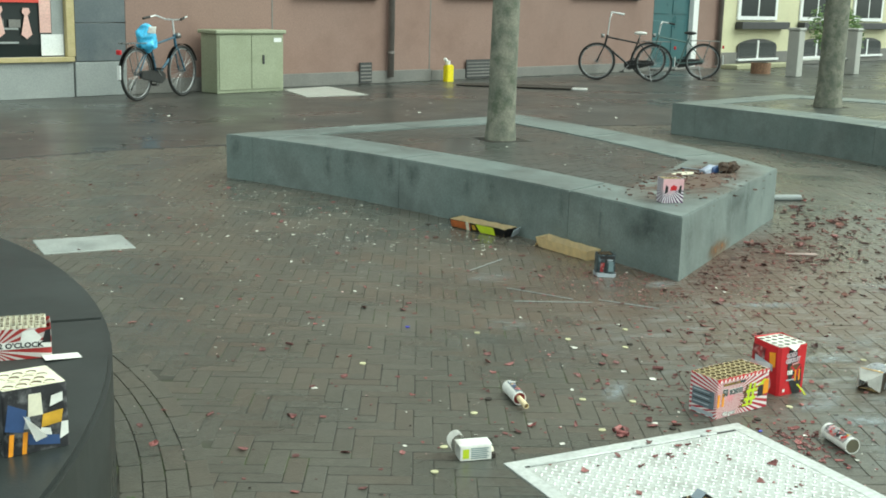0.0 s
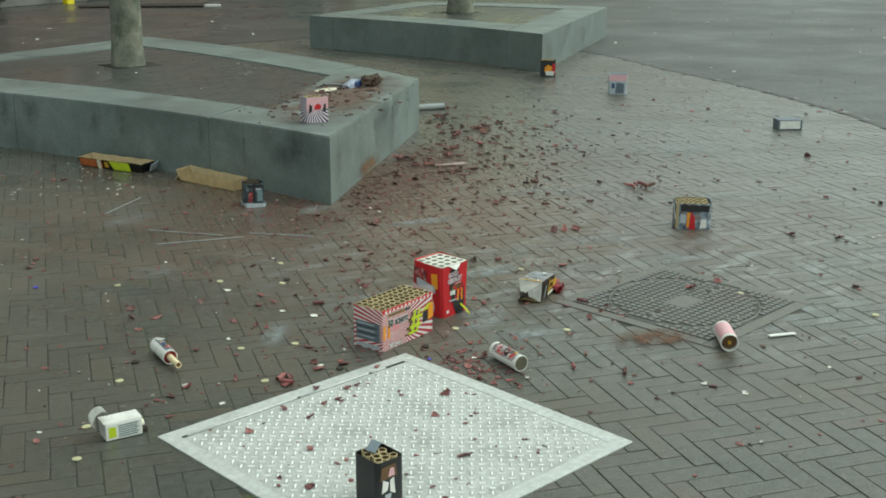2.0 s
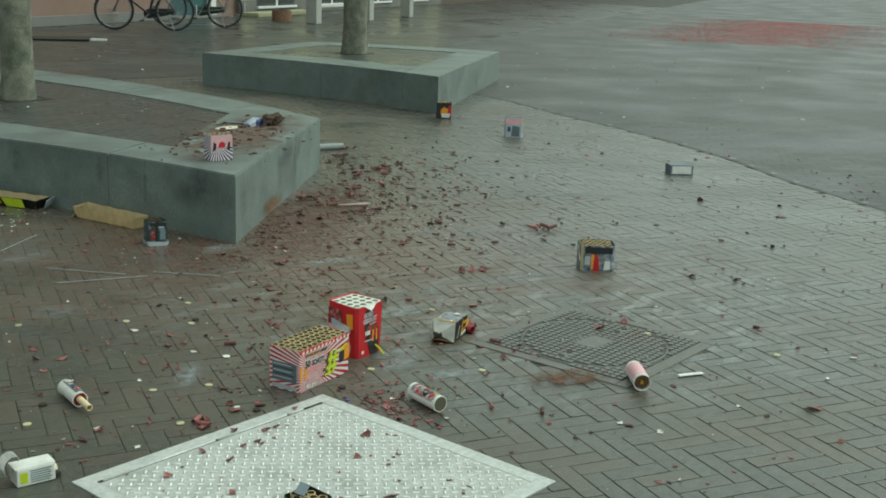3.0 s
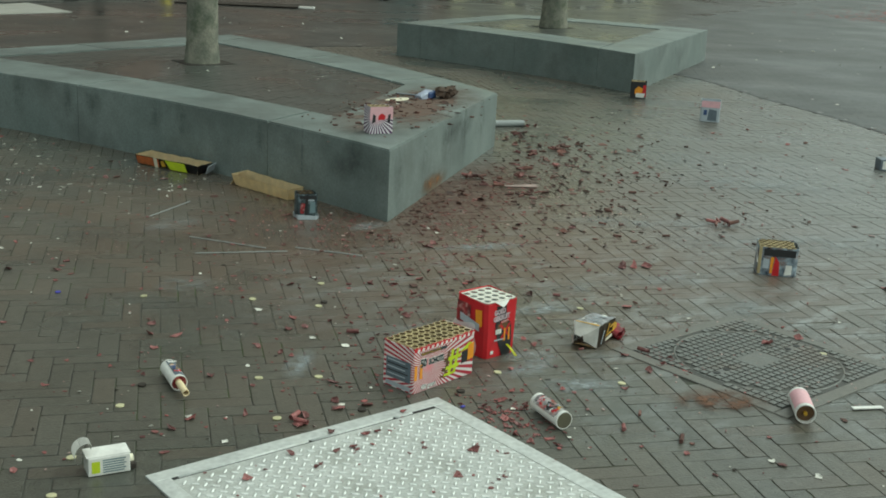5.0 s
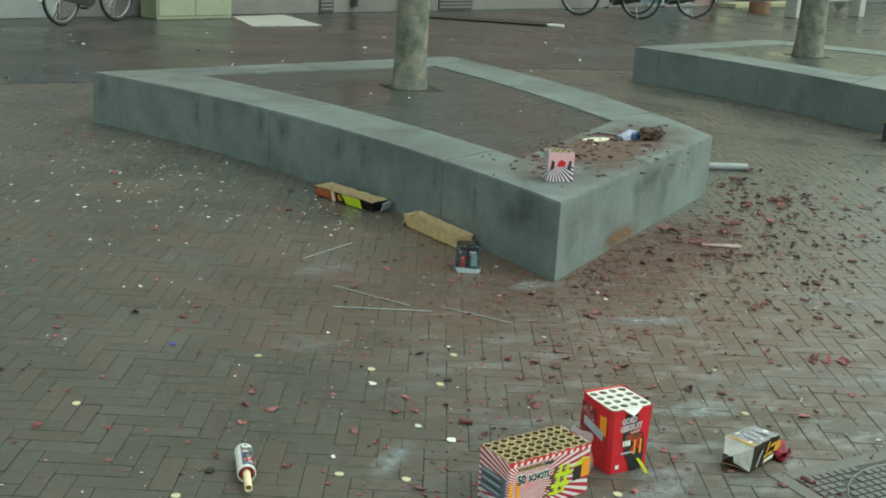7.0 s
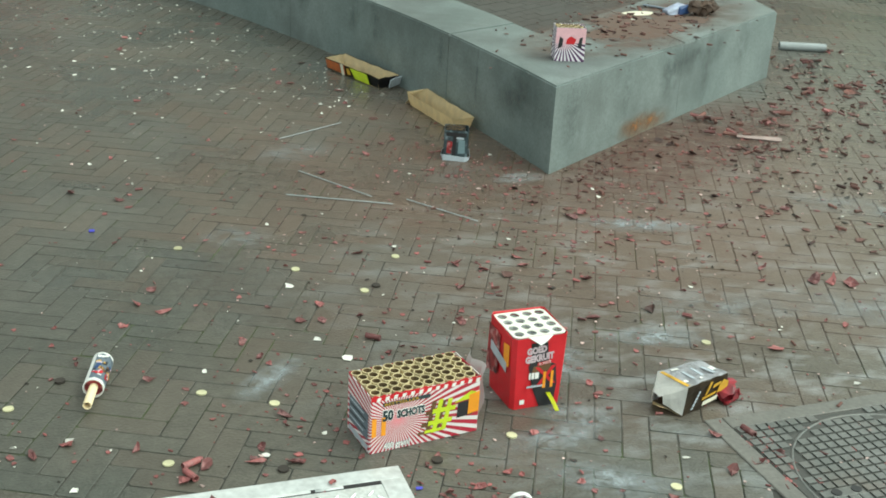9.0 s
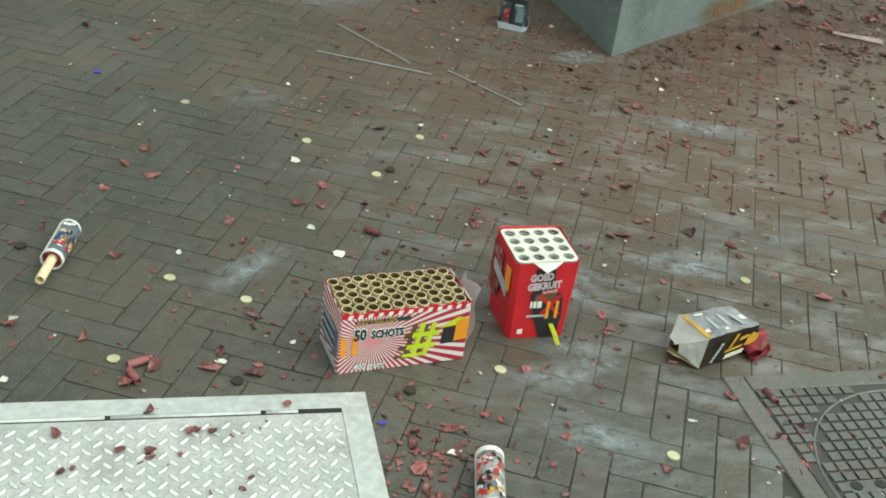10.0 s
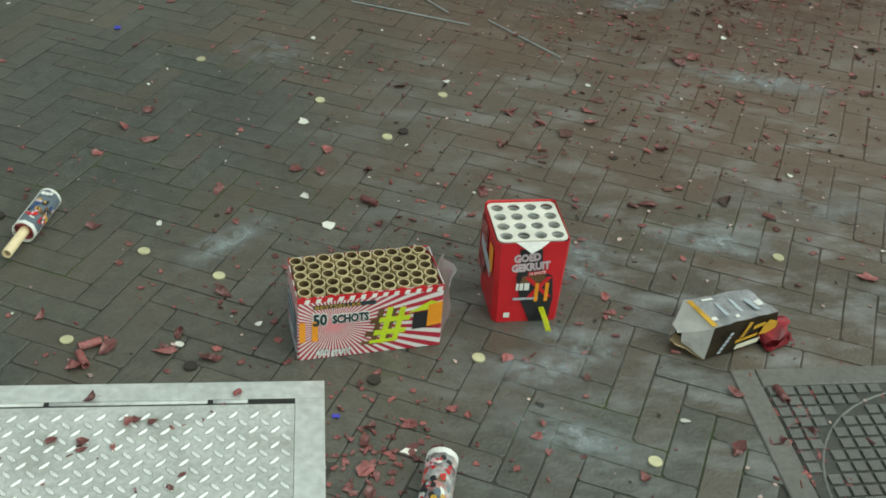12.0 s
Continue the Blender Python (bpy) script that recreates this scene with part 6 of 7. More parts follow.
single_scraps("paper_scrap", [(2.709, 4.037), (2.640, 3.941), (2.700, 3.930), (2.479, 3.838), (2.513, 3.752), (2.214, 4.109), (2.261, 4.200), (2.234, 3.671), (2.532, 3.454), (2.471, 3.321), (2.451, 3.268), (2.537, 3.253), (2.345, 3.277), (2.302, 3.221), (2.204, 3.366), (1.986, 3.374), (3.081, 3.863), (3.163, 4.258), (3.246, 4.206), (3.140, 4.088)], SCRAP_RED, "torn curled red paper scrap on the bricks", 0.02)
single_scraps("paper_scrap", [(3.379, 4.219), (2.886, 4.383), (3.127, 3.071), (3.088, 3.277), (2.983, 3.134), (2.826, 3.047), (2.906, 3.090), (2.836, 3.082), (2.803, 2.940), (2.84, 2.925), (2.83, 2.98), (3.537, 4.094), (3.457, 3.835), (3.305, 3.478), (3.505, 3.198), (3.477, 3.051), (3.558, 3.073), (3.722, 4.635), (3.669, 4.622), (3.368, 4.293), (3.62, 3.09), (3.60, 3.12)], SCRAP_RED, "torn curled red paper scrap on the bricks", 0.02)
single_scraps("paper_scrap", [(2.305, 3.029), (2.358, 3.026), (2.213, 2.969), (2.423, 3.075), (2.435, 3.082), (2.464, 3.077), (2.191, 3.068), (2.349, 3.13), (2.599, 3.156), (2.1, 2.8), (2.5, 2.75), (2.25, 2.65), (1.98, 2.62), (2.4, 2.5), (2.62, 2.85), (2.2, 2.35), (2.03, 3.0)], SCRAP_RED, "torn red paper scrap on the steel hatch", 0.017, 0.005)
single_scraps("paper_scrap", [(3.893, 2.045), (5.044, 3.243), (5.922, 3.302), (5.391, 3.373), (4.191, 3.019), (4.043, 3.036), (5.059, 4.153), (5.740, 5.426), (4.354, 3.942), (4.130, 4.093), (4.496, 4.584), (4.181, 4.456), (3.684, 4.599), (6.697, 4.222), (4.25, 3.98), (4.30, 3.96)], SCRAP_RED, "torn curled red paper scrap on the bricks", 0.028)
single_scraps("paper_scrap", [(2.013, 5.038), (2.168, 4.948), (1.469, 4.036), (1.730, 4.934), (1.406, 4.542), (1.344, 2.832), (1.352, 3.109), (1.008, 3.009), (1.088, 3.522), (1.510, 2.914), (1.387, 3.391), (1.309, 3.765), (2.060, 3.405), (1.756, 2.523)], SCRAP_RED, "torn curled red paper scrap on the bricks", 0.024)
single_scraps("card_scrap", [(2.643, 4.174), (3.009, 4.422), (3.397, 4.436), (3.853, 4.789), (2.077, 3.228), (3.398, 3.118), (2.060, 3.421), (2.672, 3.826), (2.733, 3.707), (2.613, 3.359), (2.904, 3.027), (2.474, 3.292), (3.301, 2.403), (3.332, 2.276), (4.209, 2.153), (4.503, 2.197), (3.999, 3.365), (1.47, 4.02), (1.582, 3.381), (1.104, 2.918), (1.80, 2.476)], SCRAP_WHITE, "small torn white card scrap on the bricks", 0.014, shape="flat", group="card scraps")
for k, (x, y) in enumerate([(5.227, 4.303), (5.158, 5.773), (4.674, 5.496), (4.697, 5.679), (4.718, 5.178), (5.782, 6.189), (5.512, 6.118), (5.395, 5.717), (3.21, 4.023), (5.0, 5.6), (5.9, 6.75), (6.15, 6.95)]):
    rs = random.Random(k)
    clump = thing("firecracker_clump", pose(x, y, 0.001), "clump of scorched firecracker rolls on the bricks", "litter", "firecracker clumps")
    for q in range(7):
        v, f = ring_mesh(rs, rs.uniform(0.02, 0.045) * (0.5 if x < 4 else 1))
        me_ = bpy.data.meshes.new("paper_roll")
        me_.from_pydata(v, [], f)
        me_.materials.append(SCRAP_BROWN if q % 3 else SCRAP_RED)
        part("paper_roll", me_, None, clump).matrix_basis = pose(rs.gauss(0, 0.035), rs.gauss(0, 0.03), 0.002 + 0.0024 * q, rs.uniform(-15, 15), rs.uniform(-20, 20), rs.uniform(0, 360))
for k, (x, y) in enumerate([(2.854, 4.108), (3.035, 3.277), (3.325, 3.015), (2.356, 3.589), (2.267, 3.296), (1.921, 3.586), (2.345, 4.497), (1.734, 4.241), (2.679, 4.288), (2.998, 4.345), (3.710, 3.642), (2.520, 3.511), (1.595, 3.154), (1.80, 3.31), (1.70, 3.33), (4.139, 2.874), (4.305, 2.403)]):
    ob = tagged(part("card_disc", tube(0.0125, 0.001, 0.0042, 16), SCRAP_YELLOW), "round pale yellow card disc on the bricks", "litter", "card discs")
    ob.matrix_basis = pose(x, y, 0, 3, 2, 40 * k)
for k, (x, y) in enumerate([(2.894, 4.138), (2.840, 3.206), (2.505, 3.230), (2.03, 3.7)]):
    ob = tagged(part("plug_disc", tube(0.0125, 0.001, 0.006, 14), P_CHAR), "round dark clay plug on the bricks", "litter", "clay plugs")
    ob.matrix_basis = pose(x, y, 0)
for k, (x, y, a) in enumerate([(2.817, 3.804, -35), (3.592, 3.19, -75), (2.314, 3.279, 30), (2.31, 3.235, -60)]):
    ob = tagged(part("red_tube", moved(pipe_wall(0.0075, 0.0055, -0.021, 0.021, 10), Matrix.Rotation(radians(90), 4, 'Y')), SCRAP_RED), "small red paper tube lying on the bricks", "litter", "red tubes")
    ob.matrix_basis = pose(x, y, 0.009, 0, 0, a)
ob = tagged(part("card_strip", box(-0.05, 0.05, -0.009, 0.009, 0, 0.003), P_WHITE), "thin white card strip beside the manhole", "litter")
ob.matrix_basis = pose(3.86, 2.5, 0.003, 0, 0, -25)
ob = tagged(part("card_strip", crumple(box(-0.10, 0.09, -0.016, 0.016, 0.004, 0.007), 0.02, 9, 2), P_PINKISH), "bent pale pink card strip among firecracker scraps", "litter")
ob.matrix_basis = pose(4.85, 5.4, 0.003, 0, 0, -20)
ob = tagged(part("blue_scrap", box(-0.009, 0.009, -0.007, 0.007, 0, 0.006, 0.002), paper("violet_plastic", (0.06, 0.06, 0.45), 0.4)), "small violet plastic bit on the bricks", "litter")
ob.matrix_basis = pose(2.087, 4.67, 0.002)
ob = tagged(part("blue_scrap", box(-0.007, 0.007, -0.004, 0.004, 0, 0.004, 0.001), paper("violet_plastic", (0.06, 0.06, 0.45), 0.4)), "small violet plastic bit beside the hatch", "litter")
ob.matrix_basis = pose(2.775, 3.107, 0.002)


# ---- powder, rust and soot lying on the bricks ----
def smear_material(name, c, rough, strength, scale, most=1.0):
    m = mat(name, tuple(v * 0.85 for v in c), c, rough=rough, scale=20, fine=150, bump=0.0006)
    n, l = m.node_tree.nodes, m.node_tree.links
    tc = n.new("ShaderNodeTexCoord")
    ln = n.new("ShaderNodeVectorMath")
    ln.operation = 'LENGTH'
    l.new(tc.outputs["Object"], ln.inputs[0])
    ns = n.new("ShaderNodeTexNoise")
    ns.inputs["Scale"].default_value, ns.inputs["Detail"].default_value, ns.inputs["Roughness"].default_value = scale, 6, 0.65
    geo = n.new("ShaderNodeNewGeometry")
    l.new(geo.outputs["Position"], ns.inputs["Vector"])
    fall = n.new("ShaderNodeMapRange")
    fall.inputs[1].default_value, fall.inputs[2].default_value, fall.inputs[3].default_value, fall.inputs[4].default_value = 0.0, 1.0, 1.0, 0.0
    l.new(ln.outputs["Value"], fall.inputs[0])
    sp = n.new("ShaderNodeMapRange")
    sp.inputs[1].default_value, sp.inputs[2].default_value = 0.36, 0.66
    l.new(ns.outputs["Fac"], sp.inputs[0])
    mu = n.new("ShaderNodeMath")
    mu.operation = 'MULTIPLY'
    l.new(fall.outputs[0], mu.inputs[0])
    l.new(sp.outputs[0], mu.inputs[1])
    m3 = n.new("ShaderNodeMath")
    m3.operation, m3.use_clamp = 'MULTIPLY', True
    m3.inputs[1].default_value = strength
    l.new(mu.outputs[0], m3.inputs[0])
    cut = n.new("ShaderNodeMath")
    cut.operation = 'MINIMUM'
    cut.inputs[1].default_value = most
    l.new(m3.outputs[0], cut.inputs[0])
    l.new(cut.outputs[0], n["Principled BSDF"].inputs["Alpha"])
    return m


def smear(x, y, rx, ry, turn, material, name, label, z=0.0025):
    bm = bmesh.new()
    bmesh.ops.create_circle(bm, cap_ends=True, segments=28, radius=1)
    ob = tagged(part(name, bm, material), label, "stain", kind="structure")
    ob.matrix_basis = pose(x, y, z, 0, 0, turn) @ Matrix.Diagonal((rx, ry, 1, 1))


POWDER = smear_material("white_powder", (0.40, 0.44, 0.46), 0.7, 0.8, 26)
FAINT = smear_material("faint_powder", (0.34, 0.37, 0.38), 0.6, 0.5, 10)
RUSTY = smear_material("rusty_dirt", (0.135, 0.062, 0.032), 0.8, 1.7, 22)
SOOT = smear_material("soot", (0.015, 0.015, 0.016), 0.7, 1.8, 16)
DUST = smear_material("red_brown_dust", (0.165, 0.10, 0.072), 0.75, 2.4, 3, 0.7)
for k, (x, y, rx, ry, a) in enumerate([(3.19, 3.07, 0.13, 0.05, -25), (3.14, 3.25, 0.11, 0.05, 10), (3.22, 3.33, 0.05, 0.09, 60), (2.52, 3.63, 0.12, 0.04, 50), (3.59, 3.69, 0.14, 0.05, -10), (3.89, 4.5, 0.2, 0.05, -15), (3.28, 3.6, 0.1, 0.05, 70), (3.62, 5.02, 0.1, 0.05, 10)]):
    smear(x, y, rx * 1.25, ry * 1.35, a, POWDER, "ash_stain", "pale burnt powder smeared on the bricks", 0.0028 + 0.0002 * k)
for k, (x, y, rx, ry, a) in enumerate([(4.35, 3.75, 0.5, 0.1, -20), (4.9, 4.5, 0.7, 0.1, -30), (4.3, 3.35, 0.3, 0.12, 40), (5.3, 3.9, 0.9, 0.18, -25), (6.2, 4.9, 0.9, 0.2, -35), (3.85, 3.85, 0.35, 0.09, -15), (2.53, 4.56, 0.16, 0.09, 0), (2.82, 5.4, 0.25, 0.1, 30)]):
    smear(x, y, rx * 0.8, ry * 1.3, a, FAINT, "ash_stain", "pale burnt powder smeared on the bricks", 0.0052 + 0.0002 * k)
smear(3.49, 2.76, 0.17, 0.10, -30, RUSTY, "rust_stain", "orange-brown dirt beside the manhole", 0.0066)
smear(1.545, 2.79, 0.075, 0.055, 0, SOOT, "soot_stain", "black scorch mark on the bricks", 0.003)


def wall_smear(x, y, z, dx, dy, rx, rz, material, name, label):
    """A stain on an upright face that runs along (dx, dy)."""
    bm = bmesh.new()
    bmesh.ops.create_circle(bm, cap_ends=True, segments=28, radius=1)
    ob = tagged(part(name, bm, material), label, "stain", kind="structure")
    ob.matrix_basis = pose(x, y, z, 90, 0, math.degrees(math.atan2(dy, dx))) @ Matrix.Diagonal((rx, rz, 1, 1))


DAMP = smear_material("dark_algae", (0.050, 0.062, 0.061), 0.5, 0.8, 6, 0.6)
ORANGE_RUST = smear_material("orange_rust", (0.24, 0.11, 0.035), 0.8, 1.3, 12)
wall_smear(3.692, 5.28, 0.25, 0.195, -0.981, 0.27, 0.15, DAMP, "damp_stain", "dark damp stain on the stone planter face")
smear(4.60, 6.14, 1.1, 0.36, 39, DUST, "dust_stain", "red-brown firecracker dust on the stone rim", 0.3475)
wall_smear(4.35, 5.530, 0.05, 0.775, 0.632, 0.28, 0.06, ORANGE_RUST, "rust_stain", "orange rust at the foot of the planter")
FOOT_DUST = smear_material("foot_dust", (0.14, 0.07, 0.05), 0.75, 1.3, 12, 0.42)
smear(4.45, 5.34, 1.15, 0.32, 39, FOOT_DUST, "dust_stain", "red-brown firecracker dust along the planter foot", 0.0031)
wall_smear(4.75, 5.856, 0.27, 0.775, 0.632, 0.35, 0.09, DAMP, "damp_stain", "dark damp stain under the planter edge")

# dark runs of damp down the curved planter face
face = arc((2.26, 9.11), (3.755, 5.03), -0.23, 40)
rf = random.Random(12)
RUNS = smear_material("damp_runs", (0.06, 0.075, 0.072), 0.5, 0.5, 16, 0.3)
for k in sorted(rf.sample(range(1, 39), 9)):
    p, q = face[k], face[k + 1]
    d = (q - p).normalized()
    h = rf.uniform(0.09, 0.16)
    wall_smear(p.x + d.y * 0.005, p.y - d.x * 0.005, 0.335 - h * 0.8, d.x, d.y, rf.uniform(0.015, 0.09), h * 1.2, RUNS, "damp_stain", "dark damp run on the stone planter face")
for k, (u, w, h) in enumerate(((0.12, 0.10, 0.17), (0.55, 0.05, 0.13), (0.95, 0.12, 0.14), (1.35, 0.06, 0.16), (1.75, 0.1, 0.12))):
    wall_smear(3.772 + 0.775 * u + 0.0019, 5.058 + 0.632 * u - 0.0025, 0.335 - h * 0.8, 0.775, 0.632, w, h * 1.2, RUNS, "damp_stain", "dark damp run under the planter edge")

# a weed at the foot of the bench
weed = thing("weed", pose(0.685, 3.20, -0.002), "small green weed growing at the foot of the stone bench", "plant")
LEAF = mat("weed_leaf", (0.045, 0.11, 0.02), (0.08, 0.17, 0.035), rough=0.5, scale=40, fine=150, bump=0.0004)
rw = random.Random(4)
for k in range(16):
    bm = bmesh.new()
    L, w = rw.uniform(0.03, 0.07), rw.uniform(0.004, 0.008)
    row = []
    for i in range(5):
        u = i / 4
        q = w * math.sin(math.pi * min(0.97, 0.15 + u * 0.82))
        row.append([bm.verts.new((L * u, e * q, 0.004 + L * (0.9 * u - 0.7 * u * u))) for e in (-1, 1)])
    for a, b in zip(row, row[1:]):
        bm.faces.new((a[0], a[1], b[1], b[0]))
    bmesh.ops.solidify(bm, geom=list(bm.faces), thickness=0.0006)
    part("leaf", bm, LEAF, weed, smooth=True).matrix_basis = pose(rw.gauss(0, 0.008), rw.gauss(0, 0.012), 0, 0, 0, rw.uniform(0, 360))

# ---- street front ----
def fbox(name, u0, u1, v0, v1, z0, z1, material, parent, label="", bevel=0.0):
    """A block on the street front: u along it, v out of the wall towards the square."""
    return part(name, box(u0, u1, -v1, -v0, z0, z1, bevel), material, parent, label)


pink = thing("corner_house", FRONT, "pink rendered house front with a grey plinth and sills", "house")
fbox("wall", 2.82, 16.08, -0.4, 0, 0, 14.0, PINK, pink, "weathered pink render")
fbox("wall", 17.95, 19.0, -0.4, 0, 0, 14.0, PINK, pink, "weathered pink render")
fbox("wall", 16.08, 17.95, -0.4, 0, 2.5, 14.0, PINK, pink, "weathered pink render")
fbox("plinth", 2.83, 9.0, 0, 0.03, 0, 0.21, PLINTH, pink, "damp grey plinth", 0.006)
fbox("plinth", 9.0, 16.05, 0, 0.035, 0, 0.19, PLINTH, pink, "damp grey plinth", 0.006)
for u in (5.4, 8.95):
    fbox("render_joint", u, u + 0.025, 0, 0.004, 0.2, 14.0, PLINTH, pink)
for a, c, z in ((5.8, 7.65, 1.40), (9.3, 11.3, 1.46), (13.05, 15.45, 1.53)):
    fbox("sill", a, c, 0, 0.09, z, z + 0.1, DARKGREY, pink, "dark stone window sill", 0.006)
    w = fbox("window", a + 0.1, c - 0.1, -0.02, 0.012, z + 0.1, z + 1.9, WHITEPAINT, pink, "white window frame", 0.004)
    for k in range(2):
        h = (c - a - 0.2) / 2
        fbox("pane", a + 0.16 + k * h, a + 0.04 + (k + 1) * h, 0.012, 0.016, z + 0.17, z + 1.83, GLASSDARK, w)
for a, c, z in ((7.23, 7.51, 0.36), (9.9, 10.75, 0.36)):
    v = fbox("cellar_vent", a, c, 0.036, 0.05, 0.02, z, DARKGREY, pink, "dark cellar vent grille")
    for k in range(5):
        fbox("slat", a + 0.02, c - 0.02, 0.05, 0.058, 0.05 + k * 0.06, 0.075 + k * 0.06, PLINTH, v)
pipe = part("drainpipe", moved(rod((0, 0, 0.1), (0, 0, 13.9), 0.055, 14), Matrix.Translation((7.93, -0.08, 0))), ZINC, pink, "brown-grey drainpipe", smooth=True)
for z in (0.5, 2.2):
    part("pipe_clip", moved(tube(0.066, z, z + 0.04, 14), Matrix.Translation((7.93, -0.08, 0))), ZINC, pipe)
part("drainpipe", moved(rod((0, 0, 0.05), (0, 0, 13.9), 0.06, 14), Matrix.Translation((18.85, -0.08, 0))), ZINC, pink, "grey drainpipe", smooth=True)
door = fbox("door", 16.09, 17.72, -0.16, -0.1, 0.02, 2.48, TEAL, pink, "dark teal panelled door")
for k in range(2):
    for z in (0.25, 1.25):
        fbox("door_panel", 16.22 + k * 0.78, 16.82 + k * 0.78, -0.1, -0.085, z, z + 0.85, TEAL, door, "", 0.006)
fbox("door_frame", 17.72, 17.94, -0.16, 0.02, 0, 2.49, WHITEPAINT, pink, "white door frame", 0.006)
fbox("door_step", 16.05, 17.95, -0.1, 0.25, 0, 0.06, PLINTH, pink, "worn stone doorstep", 0.01)

shop = thing("shop_front", FRONT, "shop front with slate cladding, stone plinth and display window", "shop")
fbox("wall", -8, 2.82, -0.4, -0.02, 2.6, 14.0, SHOPSLATE, shop)
fbox("plinth", -8, 2.0, -0.3, 0.0, 0, 0.47, SHOPSTONE, shop, "pale stone plinth")
fbox("pillar_base", 2.02, 2.81, -0.3, 0.02, 0, 0.465, SHOPSTONE, shop, "pale stone pillar base", 0.006)
fbox("slate_panel", 2.04, 2.81, -0.3, 0.01, 0.475, 0.99, SHOPSLATE, shop, "blue-grey slate panel", 0.005)
fbox("slate_panel", 2.04, 2.81, -0.3, 0.01, 1.0, 1.6, SHOPSLATE, shop, "blue-grey slate panel", 0.005)
fbox("slate_panel", 2.04, 2.81, -0.3, 0.01, 1.61, 2.6, SHOPSLATE, shop, "blue-grey slate panel", 0.005)
win = fbox("display_window", -8, 1.9, -0.06, -0.05, 0.545, 2.6, GLASSDARK, shop, "dark shop window")
fbox("window_sill", -8, 2.0, -0.1, 0.05, 0.475, 0.54, OCHRE, win, "cream window sill", 0.006)
fbox("window_frame", 1.9, 2.02, -0.1, 0.04, 0.545, 2.6, OCHRE, win, "ochre wooden frame", 0.006)
fbox("inner_frame", 1.72, 1.895, -0.045, -0.03, 0.56, 2.6, SHOPSTONE, win, "pale inner frame")
fbox("notice", 1.56, 1.88, -0.03, -0.027, 0.56, 0.84, WHITEPAINT, win, "white paper notice")
RED = mat("shop_red", (0.55, 0.05, 0.04), (0.62, 0.07, 0.05), rough=0.5, scale=4, fine=50, bump=0)
FLESH = mat("display_pink", (0.62, 0.38, 0.34), (0.7, 0.45, 0.4), rough=0.6, scale=6, fine=50, bump=0)
fbox("banner", 0.2, 1.55, -0.03, -0.025, 1.25, 1.7, RED, win, "red banner")
fbox("pale_panel", 1.55, 1.71, -0.03, -0.024, 0.86, 2.0, FLESH, win, "pale display panel")
for u, z0, z1, w in ((1.36, 0.78, 1.18, 0.085), (0.99, 0.8, 1.2, 0.08)):
    bm = bmesh.new()
    pts = [(-0.3, 1), (0.3, 1), (0.42, 0.86), (0.16, 0.76), (0.55, 0.14), (0, 0), (-0.55, 0.14), (-0.16, 0.76), (-0.42, 0.86)]
    part("pink_tie", moved(prism([(x * w * 1.6, y * (z1 - z0)) for x, y in pts], 0, 0.006), Matrix.Translation((u, 0.022, z0)) @ pose(0, 0, 0, 90)), FLESH, win, "pink necktie on display")
for z in (0.72, 0.9):
    fbox("display_shelf", 0.3, 1.25, -0.04, -0.03, z, z + 0.025, SHOPSTONE, win)
for k, (u, w) in enumerate(((0.95, 0.1), (1.12, 0.16))):
    fbox("display_item", u, u + w, -0.035, -0.02, 0.93, 1.03, PLINTH, win)

yel = thing("yellow_house", FRONT, "pale yellow house with white windows and a grey plinth", "house")
fbox("wall", 19.02, 33, -0.4, -0.02, 0, 14.0, CREAMWALL, yel, "pale yellow render")
fbox("plinth", 19.02, 33, -0.02, 0.02, 0, 0.36, PLINTH, yel, "grey plinth", 0.006)
for k in range(4):
    u = 19.75 + k * 3.25
    w = fbox("window", u, u + 2.0, -0.02, 0.03, 1.14, 3.2, WHITEPAINT, yel, "white sash window", 0.006)
    for q in range(2):
        fbox("pane", u + 0.14 + q * 0.9, u + 0.96 + q * 0.9, 0.03, 0.036, 1.24, 3.1, GLASSDARK, w)
    fbox("flower_box", u - 0.05, u + 2.4, 0.0, 0.2, 0.92, 1.1, DARKGREY, yel, "dark flower box under a window", 0.01)
    pts = [(0, 0), (2.0, 0), (2.0, 0.3)] + [(1.0 + 1.0 * math.cos(radians(a)), 0.3 + 0.2 * math.sin(radians(a))) for a in range(15, 180, 15)] + [(0, 0.3)]
    c = part("cellar_window", moved(prism(pts, 0, 0.03), Matrix.Translation((u + 0.1, 0.0, 0.18)) @ pose(0, 0, 0, 90)), DARKGREY, yel, "arched cellar window")
    c.location.y = -0.0
    for q in range(2):
        fbox("pane", u + 0.2 + q * 0.95, u + 1.05 + q * 0.95, 0.03, 0.034, 0.26, 0.58, GLASSDARK, c)
    fbox("cellar_sill", u + 0.08, u + 2.15, 0.0, 0.08, 0.14, 0.2, WHITEPAINT, c, "white cellar sill", 0.006)
    fbox("mullion", u + 1.05, u + 1.14, 0.03, 0.045, 0.2, 0.64, WHITEPAINT, c)

# added plain wall that blocks low sky from the far wet paving's reflections
far = thing("reflection_wall", FRONT, "plain dark wall added beyond the houses to darken ground reflections", "house")
fbox("wall", 33.05, 95, -0.4, -0.02, 0, 6.0, mat("dark_wall_brown", (0.10, 0.075, 0.06), (0.15, 0.11, 0.09), rough=0.85, scale=0.6, fine=30), far, "plain dark brown wall face")

